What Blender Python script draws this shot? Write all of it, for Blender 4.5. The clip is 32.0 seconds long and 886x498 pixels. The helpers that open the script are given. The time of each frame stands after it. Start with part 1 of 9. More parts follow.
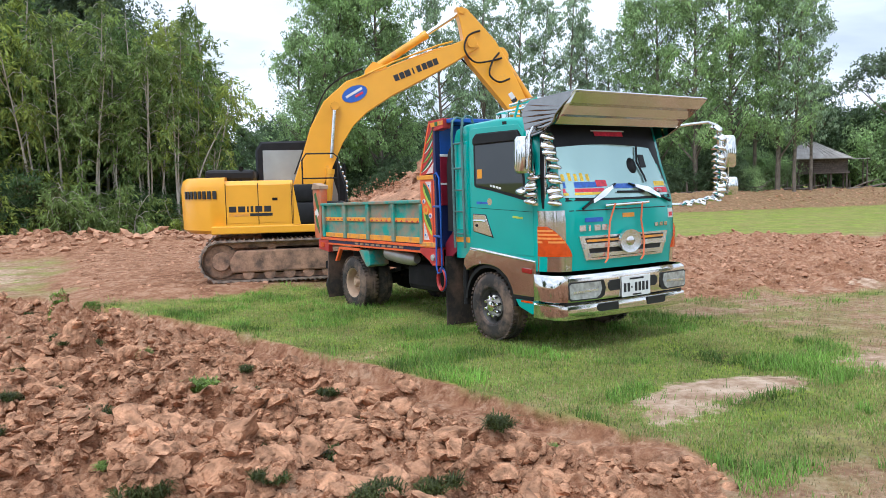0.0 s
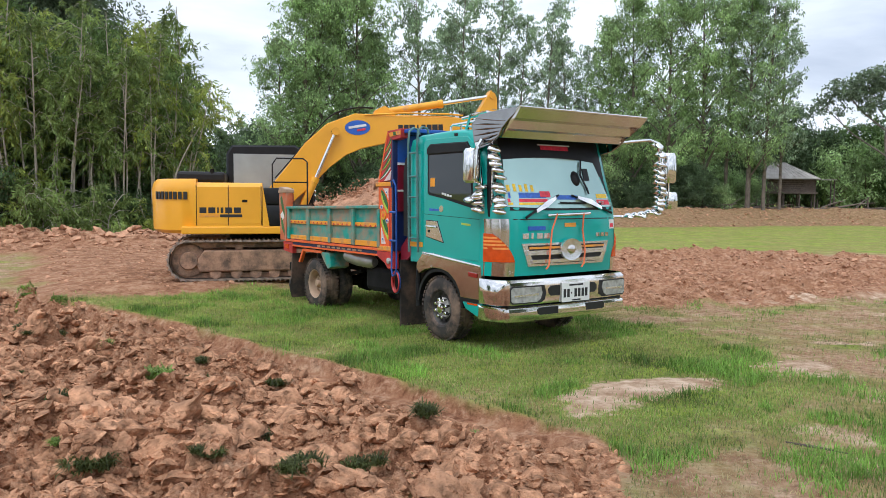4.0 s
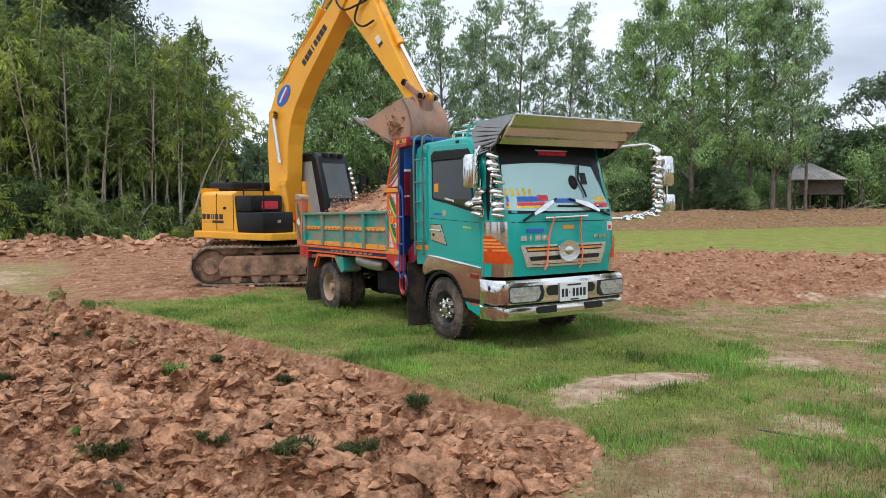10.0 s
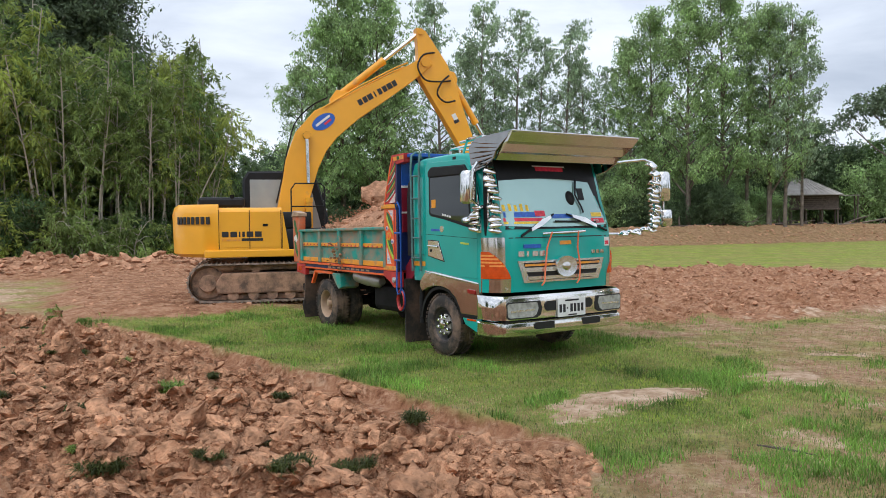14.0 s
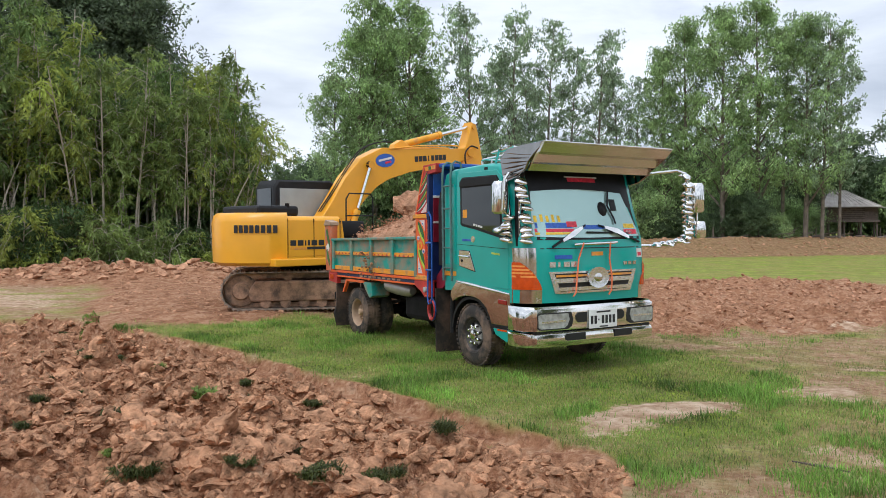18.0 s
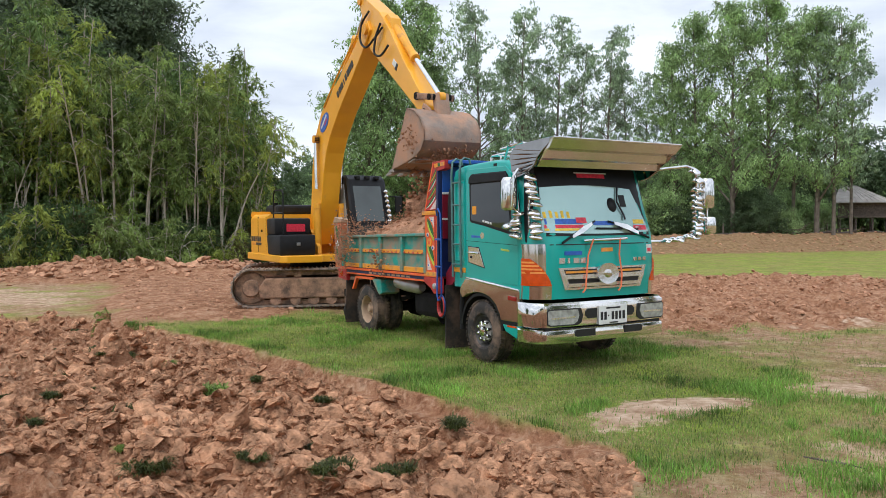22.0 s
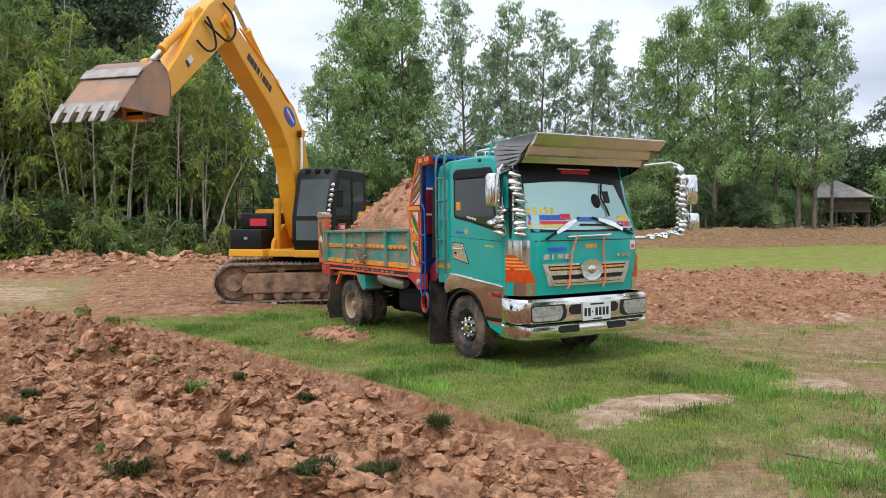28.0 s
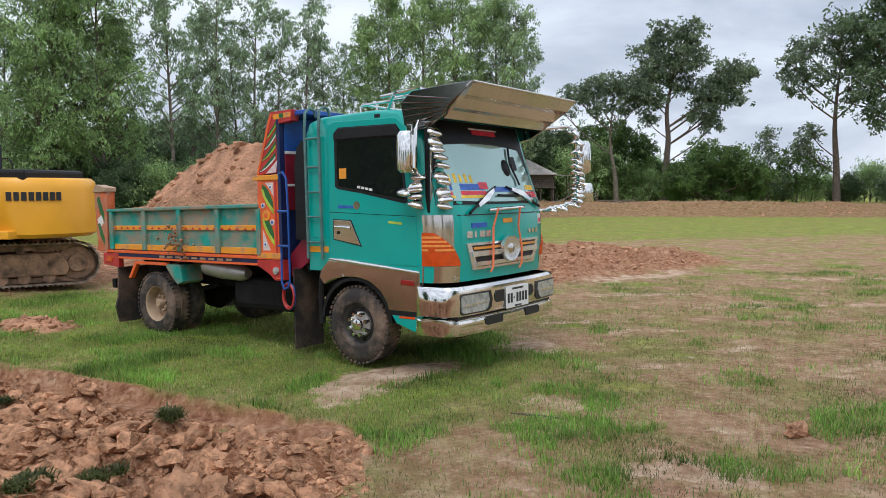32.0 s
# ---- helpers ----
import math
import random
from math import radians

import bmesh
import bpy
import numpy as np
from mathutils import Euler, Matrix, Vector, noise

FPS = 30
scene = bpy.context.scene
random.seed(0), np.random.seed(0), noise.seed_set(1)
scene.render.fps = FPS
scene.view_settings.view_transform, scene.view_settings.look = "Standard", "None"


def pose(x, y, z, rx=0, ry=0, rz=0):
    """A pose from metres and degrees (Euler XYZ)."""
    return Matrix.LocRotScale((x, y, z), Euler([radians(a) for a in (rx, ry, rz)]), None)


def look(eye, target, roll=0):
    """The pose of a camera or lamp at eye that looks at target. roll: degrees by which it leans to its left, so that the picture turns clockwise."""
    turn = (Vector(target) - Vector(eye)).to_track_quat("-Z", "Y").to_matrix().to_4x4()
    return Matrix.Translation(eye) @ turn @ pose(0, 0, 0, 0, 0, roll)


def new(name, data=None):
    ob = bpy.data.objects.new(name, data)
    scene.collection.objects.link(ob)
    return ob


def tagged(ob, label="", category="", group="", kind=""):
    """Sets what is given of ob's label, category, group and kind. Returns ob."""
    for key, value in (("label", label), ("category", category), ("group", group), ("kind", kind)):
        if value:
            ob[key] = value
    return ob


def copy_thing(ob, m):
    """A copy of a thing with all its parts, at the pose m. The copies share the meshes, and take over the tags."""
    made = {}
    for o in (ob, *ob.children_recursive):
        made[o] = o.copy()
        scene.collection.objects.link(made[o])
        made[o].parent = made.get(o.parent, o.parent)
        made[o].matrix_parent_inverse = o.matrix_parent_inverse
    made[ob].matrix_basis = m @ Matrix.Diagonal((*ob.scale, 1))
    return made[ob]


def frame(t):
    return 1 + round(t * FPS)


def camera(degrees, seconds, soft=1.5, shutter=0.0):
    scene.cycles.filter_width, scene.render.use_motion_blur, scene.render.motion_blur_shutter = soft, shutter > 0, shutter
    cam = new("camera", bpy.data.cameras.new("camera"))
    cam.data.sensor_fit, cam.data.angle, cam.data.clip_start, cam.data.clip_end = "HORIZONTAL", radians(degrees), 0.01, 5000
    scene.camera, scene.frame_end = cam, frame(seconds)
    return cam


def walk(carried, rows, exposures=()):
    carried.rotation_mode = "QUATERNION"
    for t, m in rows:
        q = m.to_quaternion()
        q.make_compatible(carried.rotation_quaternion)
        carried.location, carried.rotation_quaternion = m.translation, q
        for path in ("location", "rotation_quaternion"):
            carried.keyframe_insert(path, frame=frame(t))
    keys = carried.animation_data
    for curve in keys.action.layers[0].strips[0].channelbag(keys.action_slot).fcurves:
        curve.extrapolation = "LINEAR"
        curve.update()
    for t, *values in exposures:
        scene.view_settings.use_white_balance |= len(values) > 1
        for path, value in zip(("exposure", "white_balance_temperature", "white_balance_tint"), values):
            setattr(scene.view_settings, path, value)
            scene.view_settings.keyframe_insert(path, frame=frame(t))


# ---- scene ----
cam = camera(59.0, 32.0, 0.55)
PATH = [
    (0, (-0.763, 0.172, 1.882), (-0.817, 2.164, 1.717), -1.3),
    (0.5, (-0.811, 0.154, 1.883), (-0.853, 2.149, 1.746), -0.6),
    (1, (-0.82, 0.143, 1.871), (-0.87, 2.139, 1.743), -0.1),
    (1.5, (-0.814, 0.141, 1.873), (-0.864, 2.137, 1.749), 0.1),
    (2, (-0.815, 0.145, 1.875), (-0.862, 2.141, 1.754), 0.1),
    (2.5, (-0.823, 0.146, 1.875), (-0.878, 2.141, 1.745), -0.7),
    (4.5, (-0.223, -0.578, 1.854), (-0.204, 1.416, 1.708), 0.8),
    (5, (-0.098, -0.738, 1.871), (-0.057, 1.255, 1.711), 0.6),
    (5.5, (-0.043, -0.729, 1.838), (-0.06, 1.262, 1.655), 0.4),
    (6, (-0.027, -0.742, 1.846), (-0.095, 1.249, 1.665), 0.0),
    (6.5, (-0.063, -0.739, 1.843), (-0.167, 1.252, 1.677), -0.4),
    (7, (-0.067, -0.752, 1.845), (-0.186, 1.239, 1.69), -0.7),
    (7.5, (-0.066, -0.768, 1.847), (-0.194, 1.223, 1.706), -1.0),
    (8, (-0.068, -0.762, 1.84), (-0.211, 1.229, 1.711), -1.0),
    (8.5, (-0.069, -0.75, 1.853), (-0.183, 1.242, 1.727), -0.9),
    (9, (-0.064, -0.746, 1.846), (-0.145, 1.247, 1.708), -0.6),
    (9.5, (-0.074, -0.721, 1.844), (-0.135, 1.272, 1.687), -0.2),
    (10, (-0.076, -0.737, 1.848), (-0.153, 1.257, 1.72), -0.3),
    (10.5, (-0.076, -0.764, 1.859), (-0.15, 1.233, 1.775), -0.5),
    (11, (-0.076, -0.757, 1.848), (-0.149, 1.24, 1.779), -0.5),
    (11.5, (-0.067, -0.763, 1.848), (-0.142, 1.234, 1.788), -0.7),
    (12, (-0.062, -0.758, 1.853), (-0.137, 1.24, 1.803), -0.7),
    (12.5, (-0.068, -0.758, 1.857), (-0.146, 1.24, 1.815), -0.6),
    (13, (-0.066, -0.748, 1.854), (-0.14, 1.25, 1.803), -0.6),
    (13.5, (-0.062, -0.753, 1.853), (-0.125, 1.245, 1.786), -0.6),
    (14, (-0.077, -0.736, 1.841), (-0.147, 1.261, 1.755), -0.5),
    (14.5, (-0.077, -0.743, 1.846), (-0.169, 1.252, 1.741), -0.3),
    (16.5, (-0.074, -0.758, 1.844), (-0.201, 1.236, 1.758), -0.4),
    (17, (-0.082, -0.76, 1.847), (-0.217, 1.234, 1.773), -0.3),
    (17.5, (-0.084, -0.749, 1.842), (-0.227, 1.245, 1.775), -0.2),
    (18, (-0.082, -0.754, 1.846), (-0.23, 1.24, 1.785), -0.1),
    (18.5, (-0.079, -0.758, 1.84), (-0.231, 1.236, 1.786), -0.1),
    (19, (-0.074, -0.758, 1.848), (-0.229, 1.235, 1.801), -0.2),
    (19.5, (-0.081, -0.752, 1.849), (-0.237, 1.241, 1.799), -0.2),
    (20, (-0.074, -0.765, 1.845), (-0.228, 1.228, 1.791), -0.2),
    (20.5, (-0.08, -0.75, 1.837), (-0.234, 1.243, 1.776), -0.2),
    (21, (-0.085, -0.76, 1.847), (-0.24, 1.233, 1.783), -0.2),
    (21.5, (-0.09, -0.769, 1.84), (-0.254, 1.224, 1.776), -0.3),
    (22, (-0.086, -0.761, 1.837), (-0.257, 1.231, 1.769), -0.3),
    (22.5, (-0.089, -0.764, 1.837), (-0.268, 1.227, 1.767), -0.3),
    (23, (-0.081, -0.77, 1.843), (-0.264, 1.22, 1.774), -0.4),
    (23.5, (-0.08, -0.763, 1.838), (-0.262, 1.228, 1.778), -0.5),
    (24, (-0.086, -0.762, 1.84), (-0.257, 1.23, 1.788), -0.5),
    (24.5, (-0.078, -0.755, 1.842), (-0.234, 1.239, 1.795), -0.6),
    (25, (-0.078, -0.758, 1.839), (-0.226, 1.236, 1.797), -0.7),
    (25.5, (-0.076, -0.759, 1.845), (-0.215, 1.235, 1.805), -0.9),
    (27.5, (-0.081, -0.746, 1.875), (-0.194, 1.25, 1.817), -0.4),
    (28, (-0.086, -0.728, 1.869), (-0.217, 1.266, 1.784), -0.2),
    (28.5, (-0.077, -0.729, 1.876), (-0.201, 1.265, 1.774), -0.3),
    (29, (-0.065, -0.732, 1.876), (-0.166, 1.262, 1.766), -0.6),
    (29.5, (-0.064, -0.724, 1.873), (-0.136, 1.271, 1.759), -0.8),
    (30, (-0.055, -0.718, 1.866), (-0.097, 1.278, 1.746), -1.0),
    (30.5, (-0.056, -0.695, 1.863), (-0.021, 1.3, 1.724), -0.8),
    (31, (-0.113, -0.647, 1.863), (0.149, 1.328, 1.692), -0.3),
    (31.5, (-0.244, -0.577, 1.881), (0.199, 1.366, 1.719), -0.6),
    (32, (-0.268, -0.58, 1.889), (0.315, 1.327, 1.738), 0.0),
]
walk(cam, [(t, look(eye, target, roll)) for t, eye, target, roll in PATH],
     [(0, 0.38, 5660, 10), (1, 0.19, 5810, 10), (2.5, 0.20, 5860, 10), (5, 0.16, 5960, 10), (6, 0.32, 5990, 10), (7, 0.26, 5990, 10), (9, 0.15, 5990, 10), (11, -0.02, 5990, 10), (14, -0.02, 6010, 10), (22, 0.05, 6060, 10), (25, 0.03, 6010, 10), (28, 0.09, 6060, 10), (31, -0.01, 5990, 10), (32, -0.09, 6010, 10)])

# ---- world and light ----
SUN_EL, SUN_AZ = 58.0, 205.0
world = bpy.data.worlds.new("overcast_sky")
scene.world = world
world.use_nodes = True
wn, wl = world.node_tree.nodes, world.node_tree.links
wn.clear()
w_out = wn.new("ShaderNodeOutputWorld")
w_bg = wn.new("ShaderNodeBackground")
w_sky = wn.new("ShaderNodeTexSky")
w_sky.sky_type = "NISHITA"
w_sky.sun_disc = False
w_sky.sun_elevation, w_sky.sun_rotation = radians(SUN_EL), radians(SUN_AZ)
w_sky.dust_density = 3.0
w_co = wn.new("ShaderNodeTexCoord")
w_map = wn.new("ShaderNodeMapping")
w_map.inputs["Scale"].default_value = (1.0, 1.0, 3.2)
w_n1 = wn.new("ShaderNodeTexNoise")
w_n1.inputs["Scale"].default_value = 2.6
w_n1.inputs["Detail"].default_value = 7.0
w_n1.inputs["Roughness"].default_value = 0.52
w_n1.inputs["Distortion"].default_value = 0.35
w_ramp = wn.new("ShaderNodeValToRGB")
w_ramp.color_ramp.elements[0].position = 0.30
w_ramp.color_ramp.elements[0].color = (4.3, 4.7, 5.4, 1)
w_ramp.color_ramp.elements[1].position = 0.66
w_ramp.color_ramp.elements[1].color = (9.3, 9.5, 9.8, 1)
w_mix = wn.new("ShaderNodeMix")
w_mix.data_type = "RGBA"
w_mix.inputs["Factor"].default_value = 0.93
w_bg.inputs["Strength"].default_value = 0.092
wl.new(w_co.outputs["Generated"], w_map.inputs["Vector"])
wl.new(w_map.outputs["Vector"], w_n1.inputs["Vector"])
wl.new(w_n1.outputs["Fac"], w_ramp.inputs["Fac"])
wl.new(w_sky.outputs["Color"], w_mix.inputs["A"])
wl.new(w_ramp.outputs["Color"], w_mix.inputs["B"])
# an overcast sky is brighter overhead than at the horizon
w_xyz = wn.new("ShaderNodeSeparateXYZ")
w_rise = wn.new("ShaderNodeMapRange")
w_rise.inputs["From Min"].default_value, w_rise.inputs["From Max"].default_value = 0.15, 0.95
w_rise.inputs["To Min"].default_value, w_rise.inputs["To Max"].default_value = 1.35, 1.8
w_mul = wn.new("ShaderNodeVectorMath")
w_mul.operation = "SCALE"
wl.new(w_co.outputs["Generated"], w_xyz.inputs["Vector"])
wl.new(w_xyz.outputs["Z"], w_rise.inputs["Value"])
wl.new(w_mix.outputs["Result"], w_mul.inputs[0])
wl.new(w_rise.outputs["Result"], w_mul.inputs["Scale"])
wl.new(w_mul.outputs["Vector"], w_bg.inputs["Color"])
wl.new(w_bg.outputs["Background"], w_out.inputs["Surface"])

sun = new("sun", bpy.data.lights.new("sun", "SUN"))
sun.data.energy, sun.data.angle, sun.data.color = 1.3, radians(22), (1.0, 0.96, 0.9)
sun.matrix_world = look((0, 0, 40), Vector((0, 0, 40)) - Vector((
    math.sin(radians(SUN_AZ)) * math.cos(radians(SUN_EL)), math.cos(radians(SUN_AZ)) * math.cos(radians(SUN_EL)), math.sin(radians(SUN_EL)))))

scene.view_settings.exposure = 0.5

# ---- materials ----


def mat(name, color, rough=0.6, metal=0.0, var=0.15, scale=6.0, bump=0.0, bump_scale=40.0, dirt=None, dirt_amount=0.0,
        dirt_scale=3.0, spec=0.5, coat=0.0, island=0.0, trans=0.0, single=0.0):
    """A paint, rubber, soil or leaf: base colour with grain at two scales, patches of dirt and fine relief."""
    m = bpy.data.materials.new(name)
    m.use_nodes = True
    n, l = m.node_tree.nodes, m.node_tree.links
    b = n["Principled BSDF"]
    b.inputs["Roughness"].default_value = rough
    b.inputs["Metallic"].default_value = metal
    b.inputs["Specular IOR Level"].default_value = spec
    b.inputs["Coat Weight"].default_value = coat
    b.inputs["Coat Roughness"].default_value = 0.08
    co = n.new("ShaderNodeTexCoord")
    noise1 = n.new("ShaderNodeTexNoise")
    noise1.inputs["Scale"].default_value = scale
    noise1.inputs["Detail"].default_value = 6.0
    l.new(co.outputs["Object"], noise1.inputs["Vector"])
    ramp = n.new("ShaderNodeValToRGB")
    lo, hi = [max(0.0, 1 - var * 1.6)] * 3, [1 + var] * 3
    ramp.color_ramp.elements[0].position, ramp.color_ramp.elements[1].position = 0.28, 0.72
    ramp.color_ramp.elements[0].color = (*[c * v for c, v in zip(color, lo)], 1)
    ramp.color_ramp.elements[1].color = (*[min(1.0, c * v) for c, v in zip(color, hi)], 1)
    l.new(noise1.outputs["Fac"], ramp.inputs["Fac"])
    top = ramp.outputs["Color"]
    if island or single:
        geo = n.new("ShaderNodeNewGeometry") if island else n.new("ShaderNodeObjectInfo")
        island_out = geo.outputs["Random Per Island" if island else "Random"]
        island = island or single
        hsv = n.new("ShaderNodeHueSaturation")
        mr = n.new("ShaderNodeMapRange")
        mr.inputs["To Min"].default_value, mr.inputs["To Max"].default_value = 1 - island, 1 + island
        l.new(island_out, mr.inputs["Value"])
        l.new(mr.outputs["Result"], hsv.inputs["Value"])
        l.new(top, hsv.inputs["Color"])
        top = hsv.outputs["Color"]
    if dirt is not None:
        noise2 = n.new("ShaderNodeTexNoise")
        noise2.inputs["Scale"].default_value = dirt_scale
        noise2.inputs["Detail"].default_value = 9.0
        noise2.inputs["Roughness"].default_value = 0.65
        l.new(co.outputs["Object"], noise2.inputs["Vector"])
        mr2 = n.new("ShaderNodeMapRange")
        mr2.inputs["From Min"].default_value = 0.72 - dirt_amount * 0.5
        mr2.inputs["From Max"].default_value = 0.86 - dirt_amount * 0.35
        l.new(noise2.outputs["Fac"], mr2.inputs["Value"])
        mx = n.new("ShaderNodeMix")
        mx.data_type = "RGBA"
        mx.inputs["B"].default_value = (*dirt, 1)
        l.new(mr2.outputs["Result"], mx.inputs["Factor"])
        l.new(top, mx.inputs["A"])
        top = mx.outputs["Result"]
        rr = n.new("ShaderNodeMapRange")
        rr.inputs["To Min"].default_value, rr.inputs["To Max"].default_value = rough, max(rough, 0.85)
        l.new(mr2.outputs["Result"], rr.inputs["Value"])
        l.new(rr.outputs["Result"], b.inputs["Roughness"])
        if metal:
            rm = n.new("ShaderNodeMapRange")
            rm.inputs["To Min"].default_value, rm.inputs["To Max"].default_value = metal, 0.0
            l.new(mr2.outputs["Result"], rm.inputs["Value"])
            l.new(rm.outputs["Result"], b.inputs["Metallic"])
    l.new(top, b.inputs["Base Color"])
    if bump:
        noise3 = n.new("ShaderNodeTexNoise")
        noise3.inputs["Scale"].default_value = bump_scale
        noise3.inputs["Detail"].default_value = 8.0
        l.new(co.outputs["Object"], noise3.inputs["Vector"])
        bp = n.new("ShaderNodeBump")
        bp.inputs["Strength"].default_value = bump
        bp.inputs["Distance"].default_value = 0.02 if bump < 0.9 else 0.05
        l.new(noise3.outputs["Fac"], bp.inputs["Height"])
        l.new(bp.outputs["Normal"], b.inputs["Normal"])
    if trans:
        tr = n.new("ShaderNodeBsdfTranslucent")
        ms = n.new("ShaderNodeMixShader")
        ms.inputs["Fac"].default_value = trans
        l.new(top, tr.inputs["Color"])
        l.new(b.outputs["BSDF"], ms.inputs[1])
        l.new(tr.outputs["BSDF"], ms.inputs[2])
        l.new(ms.outputs["Shader"], n["Material Output"].inputs["Surface"])
    return m


